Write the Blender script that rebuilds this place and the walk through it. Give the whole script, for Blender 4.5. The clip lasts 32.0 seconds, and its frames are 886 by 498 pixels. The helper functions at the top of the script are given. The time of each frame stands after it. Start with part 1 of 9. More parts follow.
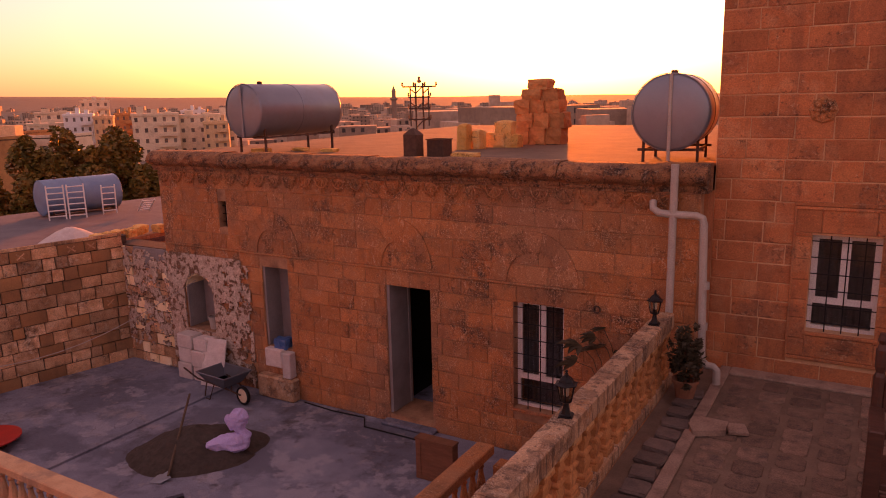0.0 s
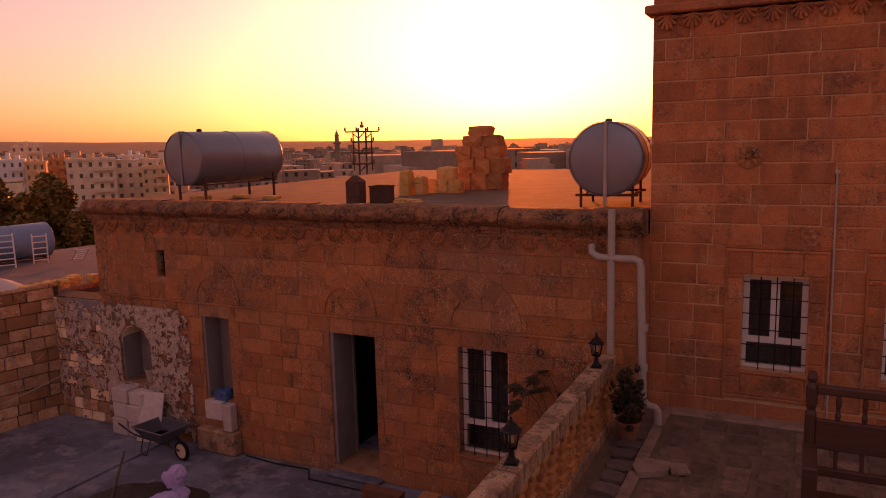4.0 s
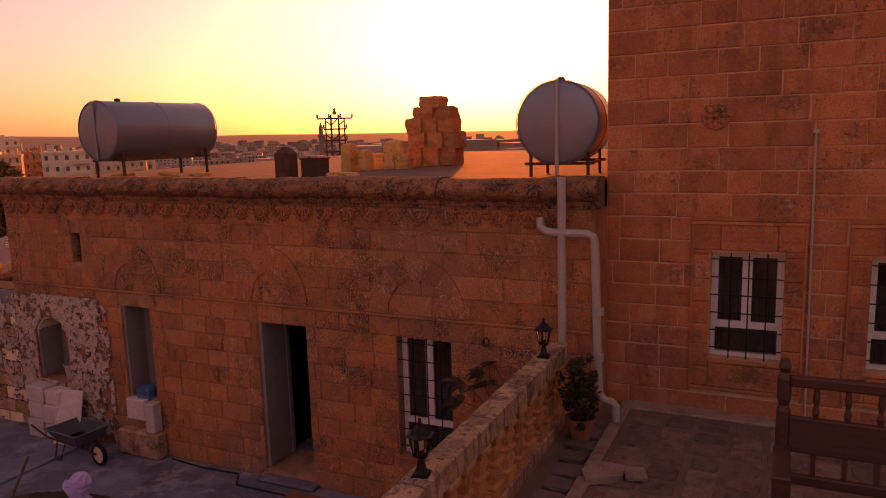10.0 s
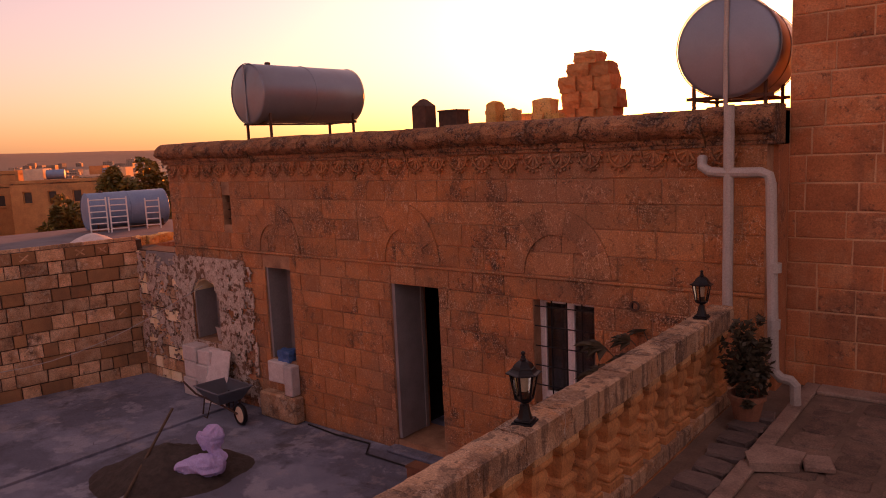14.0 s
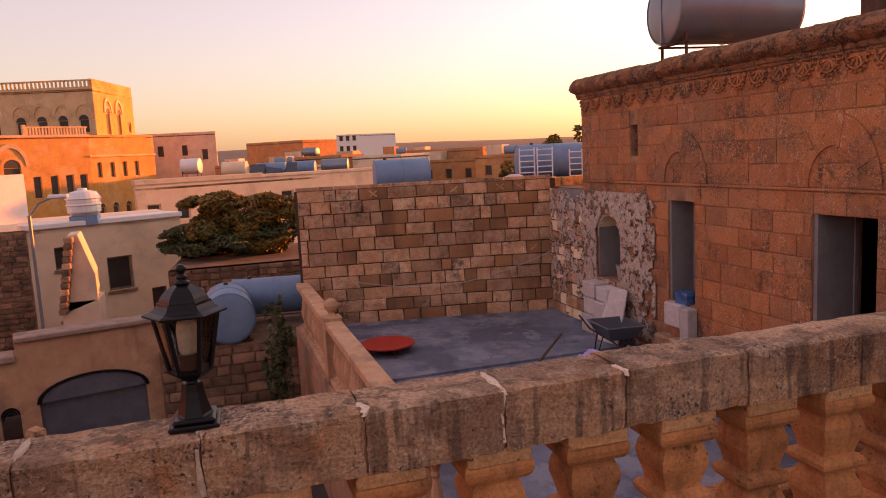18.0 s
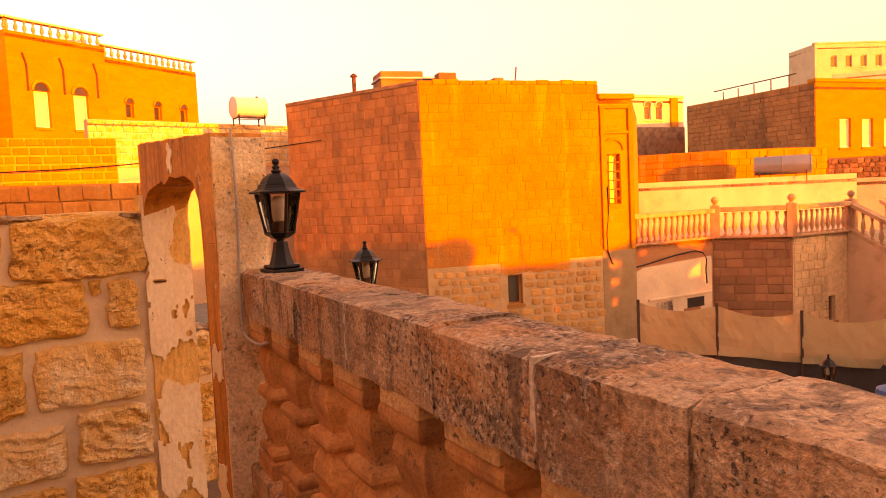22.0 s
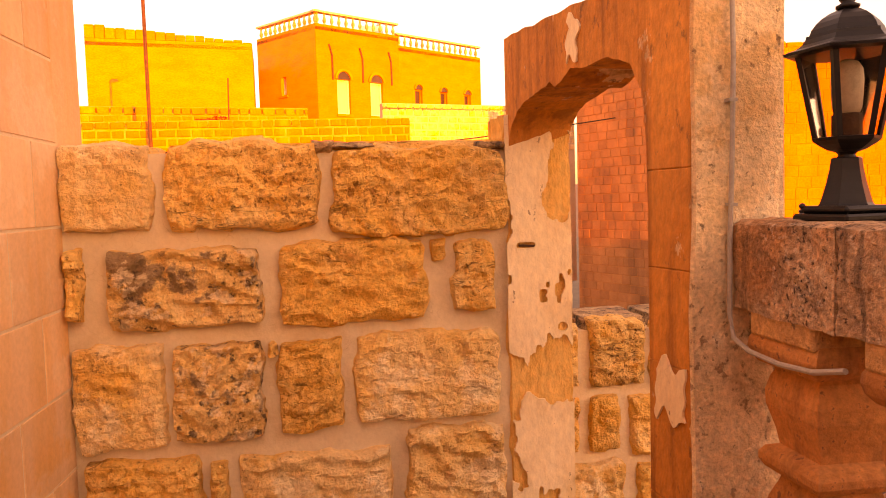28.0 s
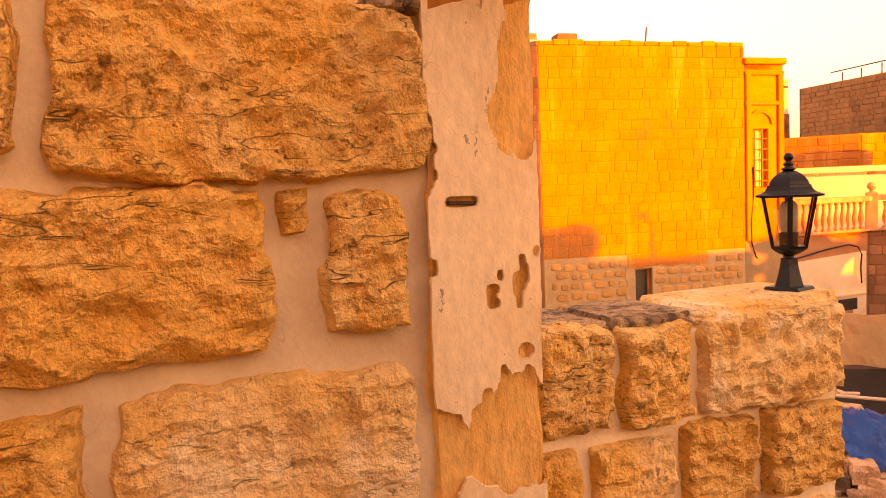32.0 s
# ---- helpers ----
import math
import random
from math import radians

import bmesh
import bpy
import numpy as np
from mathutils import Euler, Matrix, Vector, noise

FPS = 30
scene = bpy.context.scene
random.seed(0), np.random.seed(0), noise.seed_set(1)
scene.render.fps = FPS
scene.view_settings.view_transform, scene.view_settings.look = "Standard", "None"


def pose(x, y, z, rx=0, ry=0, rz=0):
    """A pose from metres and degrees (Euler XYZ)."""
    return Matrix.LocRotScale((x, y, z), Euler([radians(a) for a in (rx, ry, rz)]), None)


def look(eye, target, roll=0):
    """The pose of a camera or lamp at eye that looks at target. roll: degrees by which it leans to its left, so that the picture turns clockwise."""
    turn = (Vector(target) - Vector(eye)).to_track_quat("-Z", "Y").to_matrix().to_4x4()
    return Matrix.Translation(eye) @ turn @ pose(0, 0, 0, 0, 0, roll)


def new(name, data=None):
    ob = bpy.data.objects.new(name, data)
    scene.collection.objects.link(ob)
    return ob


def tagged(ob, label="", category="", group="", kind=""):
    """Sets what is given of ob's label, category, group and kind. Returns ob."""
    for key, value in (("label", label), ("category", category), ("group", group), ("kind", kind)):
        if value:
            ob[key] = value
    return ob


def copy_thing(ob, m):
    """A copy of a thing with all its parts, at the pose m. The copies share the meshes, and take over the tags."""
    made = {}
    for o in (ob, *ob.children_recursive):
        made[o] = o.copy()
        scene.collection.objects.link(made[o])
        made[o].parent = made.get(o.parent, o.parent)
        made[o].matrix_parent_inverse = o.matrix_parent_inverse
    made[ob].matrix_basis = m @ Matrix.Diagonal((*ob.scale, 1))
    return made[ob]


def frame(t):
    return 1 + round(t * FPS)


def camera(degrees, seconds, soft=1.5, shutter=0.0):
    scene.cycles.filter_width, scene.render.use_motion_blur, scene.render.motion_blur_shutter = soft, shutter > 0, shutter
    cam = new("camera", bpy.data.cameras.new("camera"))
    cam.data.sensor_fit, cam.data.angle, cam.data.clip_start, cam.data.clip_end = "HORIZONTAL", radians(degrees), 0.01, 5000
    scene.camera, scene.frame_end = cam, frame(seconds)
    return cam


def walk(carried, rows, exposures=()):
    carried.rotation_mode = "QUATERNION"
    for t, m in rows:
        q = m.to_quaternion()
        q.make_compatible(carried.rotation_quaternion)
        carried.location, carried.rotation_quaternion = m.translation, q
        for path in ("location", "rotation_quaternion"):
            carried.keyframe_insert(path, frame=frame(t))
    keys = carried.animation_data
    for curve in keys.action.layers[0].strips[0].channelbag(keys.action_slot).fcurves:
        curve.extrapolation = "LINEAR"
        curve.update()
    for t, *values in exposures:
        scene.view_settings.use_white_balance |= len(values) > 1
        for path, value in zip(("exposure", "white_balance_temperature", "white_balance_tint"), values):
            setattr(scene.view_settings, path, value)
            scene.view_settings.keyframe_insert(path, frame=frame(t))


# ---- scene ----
cam = camera(62.5, 32.0, soft=1.0)
PATH = [
    (0, (0.538, 1.143, 3.808), (-0.461, 2.827, 3.401), -1.3),
    (0.5, (0.55, 1.143, 3.829), (-0.4, 2.854, 3.415), -1.3),
    (1, (0.543, 1.147, 3.845), (-0.377, 2.876, 3.443), -1.3),
    (1.5, (0.547, 1.114, 3.834), (-0.362, 2.857, 3.467), -1.2),
    (2, (0.56, 1.103, 3.842), (-0.345, 2.856, 3.519), -1.3),
    (2.5, (0.568, 1.096, 3.849), (-0.333, 2.858, 3.556), -1.3),
    (3, (0.566, 1.106, 3.841), (-0.327, 2.873, 3.558), -1.4),
    (3.5, (0.563, 1.108, 3.866), (-0.32, 2.879, 3.576), -1.4),
    (5.5, (0.63, 1.349, 3.866), (-0.226, 3.131, 3.563), -1.7),
    (6, (0.645, 1.412, 3.851), (-0.206, 3.195, 3.544), -1.7),
    (6.5, (0.668, 1.511, 3.829), (-0.178, 3.297, 3.524), -1.7),
    (7, (0.685, 1.664, 3.828), (-0.154, 3.452, 3.51), -1.8),
    (7.5, (0.673, 1.83, 3.792), (-0.162, 3.619, 3.472), -1.8),
    (8, (0.667, 1.98, 3.753), (-0.161, 3.774, 3.442), -1.7),
    (8.5, (0.684, 2.114, 3.687), (-0.141, 3.908, 3.375), -1.8),
    (9, (0.695, 2.258, 3.612), (-0.132, 4.052, 3.297), -1.8),
    (9.5, (0.722, 2.345, 3.549), (-0.113, 4.136, 3.242), -1.7),
    (10, (0.674, 2.481, 3.461), (-0.166, 4.269, 3.144), -1.7),
    (10.5, (0.666, 2.603, 3.387), (-0.217, 4.37, 3.07), -1.8),
    (11, (0.688, 2.709, 3.273), (-0.218, 4.466, 2.966), -1.9),
    (11.5, (0.674, 2.848, 3.154), (-0.268, 4.584, 2.837), -2.0),
    (12, (0.663, 2.956, 3.085), (-0.306, 4.677, 2.774), -2.0),
    (12.5, (0.603, 3.106, 2.96), (-0.397, 4.809, 2.645), -1.8),
    (13, (0.586, 3.212, 2.882), (-0.475, 4.878, 2.565), -2.0),
    (13.5, (0.614, 3.307, 2.752), (-0.538, 4.915, 2.459), -2.3),
    (15.5, (0.604, 3.862, 2.212), (-0.901, 5.15, 1.933), -2.7),
    (16, (0.6, 3.939, 2.068), (-0.997, 5.111, 1.789), -2.6),
    (16.5, (0.564, 4.014, 1.98), (-1.119, 5.06, 1.706), -2.7),
    (17, (0.488, 4.099, 1.848), (-1.289, 4.975, 1.573), -2.8),
    (17.5, (0.426, 4.194, 1.752), (-1.419, 4.921, 1.494), -3.0),
    (18, (0.388, 4.254, 1.654), (-1.505, 4.847, 1.395), -3.0),
    (18.5, (0.296, 4.294, 1.594), (-1.641, 4.723, 1.343), -3.0),
    (19, (0.165, 4.311, 1.516), (-1.808, 4.522, 1.266), -3.0),
    (19.5, (0.032, 4.285, 1.471), (-1.95, 4.178, 1.224), -3.2),
    (20, (-0.215, 4.23, 1.441), (-2.132, 3.714, 1.2), -3.5),
    (20.2, (-0.262, 4.205, 1.439), (-2.132, 3.533, 1.207), -3.5),
    (20.4, (-0.309, 4.180, 1.436), (-2.118, 3.355, 1.214), -3.7),
    (20.5, (-0.33, 4.155, 1.43), (-2.115, 3.282, 1.21), -3.5),
    (20.6, (-0.361, 4.121, 1.417), (-2.089, 3.136, 1.205), -3.3),
    (20.8, (-0.484, 4.047, 1.376), (-2.110, 2.901, 1.177), -3.0),
    (21, (-0.625, 3.973, 1.324), (-2.136, 2.675, 1.138), -2.8),
    (21.5, (-0.862, 3.69, 1.245), (-2.056, 2.095, 1.086), -2.9),
    (22, (-0.885, 3.544, 1.213), (-1.826, 1.785, 1.072), -2.7),
    (22.5, (-0.898, 3.449, 1.198), (-1.667, 1.608, 1.062), -2.3),
    (23, (-0.913, 3.36, 1.178), (-1.471, 1.445, 1.042), -2.1),
    (23.5, (-0.92, 3.273, 1.157), (-1.317, 1.317, 1.024), -1.8),
    (24, (-0.899, 3.15, 1.159), (-1.173, 1.174, 1.022), -1.5),
    (24.5, (-0.872, 2.987, 1.125), (-1.105, 1.005, 0.984), -1.5),
    (26.5, (-0.827, 2.442, 1.021), (-1.03, 0.457, 0.887), -1.7),
    (27, (-0.789, 2.281, 1.01), (-0.994, 0.296, 0.876), -1.3),
    (27.5, (-0.765, 2.137, 1.012), (-0.971, 0.153, 0.873), -1.6),
    (28, (-0.739, 1.963, 1.012), (-1.007, -0.014, 0.877), -1.7),
    (28.5, (-0.731, 1.788, 1.023), (-1.041, -0.183, 0.884), -1.8),
    (29, (-0.725, 1.596, 1.048), (-1.092, -0.365, 0.91), -1.8),
    (29.5, (-0.716, 1.451, 1.056), (-1.134, -0.5, 0.923), -1.7),
    (30, (-0.728, 1.213, 1.031), (-1.215, -0.721, 0.888), -1.8),
    (30.5, (-0.708, 1.065, 1.023), (-1.247, -0.856, 0.89), -1.7),
    (31, (-0.731, 0.96, 0.997), (-1.338, -0.941, 0.863), -2.1),
    (31.5, (-0.767, 0.817, 0.903), (-1.466, -1.052, 0.76), -2.2),
    (32, (-0.79, 0.697, 0.853), (-1.595, -1.128, 0.713), -2.2),
]
SKY_STRENGTH, SUN_STRENGTH = 0.15, 2.9
EXPOSURES = [(0, 1.6, 8300, 75), (1.5, 1.45, 8300, 76), (3, 0.85, 8500, 78), (8, 0.8, 8500, 78), (13, 1.25, 8500, 75), (16, 1.6, 6600, 38), (20, 2.2, 8100, 41), (21, 2.36, 10000, 48), (22, 2.58, 12500, 53), (24, 2.84, 13000, 53), (32, 2.92, 11000, 42)]
walk(cam, [(t, look(eye, target, roll)) for t, eye, target, roll in PATH], EXPOSURES)
# ---- body ----

# ---- world, sun ----
SUN_DIR = Vector((-0.356, 0.934, 0.062)).normalized()
world = bpy.data.worlds.new("sky")
scene.world = world
world.use_nodes = True
wn = world.node_tree.nodes
sky = wn.new("ShaderNodeTexSky")
sky.sky_type, sky.sun_disc = "NISHITA", False
sky.sun_elevation, sky.sun_rotation = radians(3.8), math.atan2(SUN_DIR.x, SUN_DIR.y)
sky.air_density, sky.dust_density, sky.ozone_density = 1.0, 1.9, 2.0
wn["Background"].inputs[1].default_value = SKY_STRENGTH
haze = wn.new("ShaderNodeMix")      # thin high haze that evens out the evening sky
haze.data_type, haze.inputs[0].default_value = "RGBA", 0.35
haze.inputs[7].default_value = (2.25, 1.48, 0.87, 1)
world.node_tree.links.new(sky.outputs[0], haze.inputs[6])
world.node_tree.links.new(haze.outputs[2], wn["Background"].inputs[0])
sun = new("sun", bpy.data.lights.new("sun", "SUN"))
sun.data.energy, sun.data.angle, sun.data.color = SUN_STRENGTH, radians(0.6), (1.0, 0.235, 0.01)
sun.matrix_world = look((0, 0, 30), Vector((0, 0, 30)) - SUN_DIR)


# ---- materials ----
def material(name, base, rough=0.9, metal=0.0):
    m = bpy.data.materials.new(name)
    m.use_nodes = True
    b = m.node_tree.nodes["Principled BSDF"]
    b.inputs["Base Color"].default_value = (*base, 1)
    b.inputs["Roughness"].default_value, b.inputs["Metallic"].default_value = rough, metal
    return m


def link(m, a, b):
    m.node_tree.links.new(a, b)


def surface(name, base, other, stain=(0.06, 0.045, 0.035), scale=6.0, stain_amount=0.25, bump=0.4, rough=0.92, metal=0.0,
            stain_scale=1.3, vary=0.25, fine=60.0, squash=(1, 1, 1), bump_dist=0.01, pits=None, grit=0.35, cracks=None, drips=None, tint=None,
            zones=None, veins=None):
    """A weathered surface: two base colours mixed by noise, dark stains, fine grain, relief, and a shift from piece to piece.
    zones: broad patches of another colour; veins: thin wandering lines, cracks or scratches."""
    m = material(name, base, rough, metal)
    nt, b = m.node_tree, m.node_tree.nodes["Principled BSDF"]
    geo = nt.nodes.new("ShaderNodeNewGeometry")
    info = nt.nodes.new("ShaderNodeObjectInfo")
    mapped = nt.nodes.new("ShaderNodeVectorMath")
    mapped.operation = "MULTIPLY"
    mapped.inputs[1].default_value = squash
    link(m, geo.outputs["Position"], mapped.inputs[0])

    def noise_at(s, detail=4.0, roughness=0.6):
        n = nt.nodes.new("ShaderNodeTexNoise")
        n.inputs["Scale"].default_value, n.inputs["Detail"].default_value, n.inputs["Roughness"].default_value = s, detail, roughness
        link(m, mapped.outputs[0], n.inputs["Vector"])
        return n.outputs["Fac"]

    def ramp(src, lo, hi):
        r = nt.nodes.new("ShaderNodeMapRange")
        r.inputs["From Min"].default_value, r.inputs["From Max"].default_value = lo, hi
        link(m, src, r.inputs["Value"])
        return r.outputs["Result"]

    def mix(fac, a, c, blend="MIX"):
        x = nt.nodes.new("ShaderNodeMix")
        x.data_type, x.blend_type = "RGBA", blend
        for value, socket in ((fac, x.inputs[0]), (a, x.inputs[6]), (c, x.inputs[7])):
            if isinstance(value, (float, int)):
                socket.default_value = value
            elif isinstance(value, tuple):
                socket.default_value = (*value, 1)
            else:
                link(m, value, socket)
        return x.outputs[2]

    def times(src, k, add=0.0):
        x = nt.nodes.new("ShaderNodeMath")
        x.operation = "MULTIPLY_ADD"
        x.inputs[1].default_value, x.inputs[2].default_value = k, add
        link(m, src, x.inputs[0])
        return x.outputs[0]

    wide = noise_at(scale, 5.0)
    grain = noise_at(fine, 3.0, 0.7)
    spots = noise_at(stain_scale, 6.0, 0.72)
    col = mix(ramp(wide, 0.35, 0.65), base, other)
    for zone_scale, lo, hi, zone_colour, zone_amount in zones or ():
        col = mix(times(ramp(noise_at(zone_scale, 6.0, 0.62), lo, hi), zone_amount), col, zone_colour)
    col = mix(times(ramp(spots, 0.52, 0.72), stain_amount * 2), col, stain)
    hole = None
    for vein_scale, width, vein_colour, vein_amount, stretch in veins or ():
        drawn = nt.nodes.new("ShaderNodeVectorMath")
        drawn.operation = "MULTIPLY"
        drawn.inputs[1].default_value = stretch
        link(m, geo.outputs["Position"], drawn.inputs[0])
        n = nt.nodes.new("ShaderNodeTexNoise")
        n.inputs["Scale"].default_value, n.inputs["Detail"].default_value, n.inputs["Roughness"].default_value = vein_scale, 3.0, 0.55
        link(m, drawn.outputs[0], n.inputs["Vector"])
        off = nt.nodes.new("ShaderNodeMath")
        off.operation = "ABSOLUTE"
        link(m, times(n.outputs["Fac"], 1.0, -0.5), off.inputs[0])
        gate = nt.nodes.new("ShaderNodeMath")
        gate.operation = "MULTIPLY"
        link(m, ramp(off.outputs[0], width, 0.0), gate.inputs[0])
        link(m, ramp(noise_at(vein_scale * 0.35, 3.0), 0.42, 0.58), gate.inputs[1])
        col = mix(times(gate.outputs[0], vein_amount), col, vein_colour)
        if sum(vein_colour) < 0.6:
            hole = gate.outputs[0]
    for pit_scale, lo, hi, pit_colour, pit_amount in pits or ():
        both_noise = nt.nodes.new("ShaderNodeMath")
        both_noise.operation = "MULTIPLY_ADD"
        both_noise.inputs[1].default_value = 0.6
        link(m, spots, both_noise.inputs[0])
        link(m, times(noise_at(pit_scale, 6.0, 0.65), 1.0, -0.3), both_noise.inputs[2])
        this = ramp(both_noise.outputs[0], lo, hi)
        hole = hole or this
        col = mix(times(this, pit_amount), col, pit_colour)
    for option, stretch in ((cracks, (0.3, 0.3, 1.7)), (drips, (1.0, 1.0, 0.1))):
        if not option:
            continue
        long_scale, lo, hi, long_colour, long_amount = option
        drawn = nt.nodes.new("ShaderNodeVectorMath")
        drawn.operation = "MULTIPLY"
        drawn.inputs[1].default_value = stretch
        link(m, geo.outputs["Position"], drawn.inputs[0])
        n = nt.nodes.new("ShaderNodeTexNoise")
        n.inputs["Scale"].default_value, n.inputs["Detail"].default_value, n.inputs["Roughness"].default_value = long_scale, 4.0, 0.55
        link(m, drawn.outputs[0], n.inputs["Vector"])
        line = ramp(n.outputs["Fac"], lo, hi)
        col = mix(times(line, long_amount), col, long_colour)
        if option is cracks:
            hole = line
    shade = nt.nodes.new("ShaderNodeCombineColor")
    both = nt.nodes.new("ShaderNodeMath")
    both.operation = "ADD"
    link(m, info.outputs["Random"], both.inputs[0])
    link(m, geo.outputs["Random Per Island"], both.inputs[1])
    part_of = nt.nodes.new("ShaderNodeMath")
    part_of.operation = "FRACT"
    link(m, both.outputs[0], part_of.inputs[0])
    if tint:
        turn_of = nt.nodes.new("ShaderNodeMath")
        turn_of.operation = "FRACT"
        link(m, times(part_of.outputs[0], 7.3), turn_of.inputs[0])
        col = mix(times(turn_of.outputs[0], tint[1]), col, tint[0])
    level = times(part_of.outputs[0], 2 * vary, 1 - vary)
    for k in range(3):
        link(m, level, shade.inputs[k])
    col = mix(1.0, col, shade.outputs[0], "MULTIPLY")
    speck = nt.nodes.new("ShaderNodeCombineColor")
    gl = times(ramp(grain, 0.3, 0.7), grit, 1 - grit / 2)
    for k in range(3):
        link(m, gl, speck.inputs[k])
    col = mix(1.0, col, speck.outputs[0], "MULTIPLY")
    link(m, col, b.inputs["Base Color"])
    bn = nt.nodes.new("ShaderNodeBump")
    bn.inputs["Strength"].default_value, bn.inputs["Distance"].default_value = bump, bump_dist
    total = nt.nodes.new("ShaderNodeMath")
    total.operation = "ADD"
    link(m, times(wide, 1.6), total.inputs[0])
    link(m, grain, total.inputs[1])
    height = total.outputs[0]
    if hole:
        dip = nt.nodes.new("ShaderNodeMath")
        dip.operation = "MULTIPLY_ADD"
        dip.inputs[1].default_value = -0.8
        link(m, hole, dip.inputs[0])
        link(m, height, dip.inputs[2])
        height = dip.outputs[0]
    link(m, height, bn.inputs["Height"])
    link(m, bn.outputs[0], b.inputs["Normal"])
    return m


STONE_A = surface("weathered_ashlar", (0.5, 0.185, 0.062), (0.36, 0.13, 0.046), (0.05, 0.034, 0.025), 3, 0.6, stain_scale=1.7, vary=0.14, bump=0.8, pits=[(28, 0.57, 0.66, (0.045, 0.03, 0.024), 0.6), (45, 0.61, 0.65, (0.64, 0.43, 0.27), 0.7), (5, 0.6, 0.7, (0.07, 0.045, 0.032), 0.5)], grit=0.65, tint=((0.56, 0.25, 0.1), 0.35), zones=[(0.5, 0.47, 0.58, (0.27, 0.145, 0.085), 0.75), (1.6, 0.52, 0.6, (0.19, 0.1, 0.06), 0.5)], veins=[(7, 0.011, (0.66, 0.45, 0.29), 0.8, (1, 1, 0.45)), (16, 0.012, (0.62, 0.42, 0.27), 0.6, (1, 1, 0.6))])
STONE_B = surface("clean_ashlar", (0.6, 0.22, 0.085), (0.47, 0.16, 0.06), (0.14, 0.07, 0.045), 4, 0.35, stain_scale=1.8, vary=0.17, bump=0.6, pits=[(24, 0.58, 0.66, (0.1, 0.055, 0.035), 0.65), (14, 0.62, 0.67, (0.62, 0.38, 0.22), 0.5)], grit=0.5, tint=((0.4, 0.14, 0.06), 0.55), zones=[(0.9, 0.52, 0.6, (0.36, 0.145, 0.07), 0.6), (2.4, 0.56, 0.62, (0.58, 0.3, 0.15), 0.45)], drips=(5, 0.56, 0.66, (0.24, 0.1, 0.055), 0.5))
MORTAR = surface("lime_mortar", (0.94, 0.78, 0.54), (0.89, 0.69, 0.44), (0.68, 0.44, 0.22), 5, 0.22, stain_scale=3.0, bump=0.3, fine=50, grit=0.12, veins=[(6, 0.003, (0.5, 0.3, 0.15), 0.4, (1, 1, 1))])
MORTAR_JOINT = surface("grey_joint_mortar", (0.7, 0.56, 0.43), (0.6, 0.45, 0.33), (0.2, 0.13, 0.09), 9, 0.3, bump=0.5, grit=0.5)
FLOOR_MORTAR = surface("floor_mortar", (0.24, 0.165, 0.12), (0.17, 0.12, 0.085), (0.08, 0.06, 0.045), 3, 0.35, bump=0.5)
MORTAR_WARM = surface("warm_mortar", (0.6, 0.36, 0.2), (0.5, 0.28, 0.15), (0.28, 0.14, 0.07), 6, 0.2, bump=0.4)
MORTAR_A = surface("dark_warm_mortar", (0.4, 0.22, 0.12), (0.24, 0.12, 0.065), (0.06, 0.04, 0.03), 4, 0.35, bump=0.5)
MORTAR_OCHRE = surface("ochre_mortar", (0.46, 0.2, 0.06), (0.4, 0.165, 0.045), (0.26, 0.14, 0.07), 3, 0.2)
RUBBLE_MORTAR = surface("grey_rubble_mortar", (0.5, 0.34, 0.19), (0.42, 0.27, 0.14), (0.26, 0.16, 0.08), 4, 0.25, stain_scale=1.2, bump=0.4)
MORTAR_DARK = surface("old_mortar", (0.075, 0.048, 0.034), (0.04, 0.027, 0.02), (0.06, 0.045, 0.03), 8, 0.3)
STONE_W = surface("court_wall_stone", (0.68, 0.45, 0.28), (0.42, 0.22, 0.11), (0.07, 0.05, 0.042), 5, 0.42, stain_scale=2.2, vary=0.3, bump=0.8, pits=[(22, 0.57, 0.66, (0.05, 0.04, 0.035), 0.75), (11, 0.6, 0.63, (0.7, 0.56, 0.4), 0.6)], grit=0.8, tint=((0.5, 0.26, 0.125), 0.6))
STONE_S = surface("rough_stone", (0.9, 0.58, 0.22), (0.85, 0.47, 0.125), (0.5, 0.22, 0.05), 7, 0.22, stain_scale=2.5, vary=0.08, bump=1.0, fine=60, bump_dist=0.022, pits=[(46, 0.58, 0.66, (0.2, 0.085, 0.03), 0.85), (4.5, 0.65, 0.71, (0.1, 0.06, 0.04), 0.7)], grit=0.35, tint=((0.82, 0.4, 0.06), 0.5), zones=[(4, 0.5, 0.62, (0.9, 0.64, 0.3), 0.7), (14, 0.6, 0.68, (0.92, 0.72, 0.42), 0.5)], veins=[(11, 0.008, (0.16, 0.07, 0.028), 0.75, (0.3, 0.3, 1.7))])
STONE_LICHEN = surface("lichened_rough_stone", (0.88, 0.6, 0.28), (0.8, 0.46, 0.14), (0.4, 0.22, 0.1), 6, 0.3, stain_scale=3, vary=0.06, bump=1.0, fine=65, bump_dist=0.02, pits=[(30, 0.6, 0.66, (0.09, 0.06, 0.045), 0.8), (12, 0.57, 0.62, (0.9, 0.7, 0.44), 0.6)], grit=0.35, zones=[(5, 0.56, 0.6, (0.16, 0.1, 0.07), 0.75)])
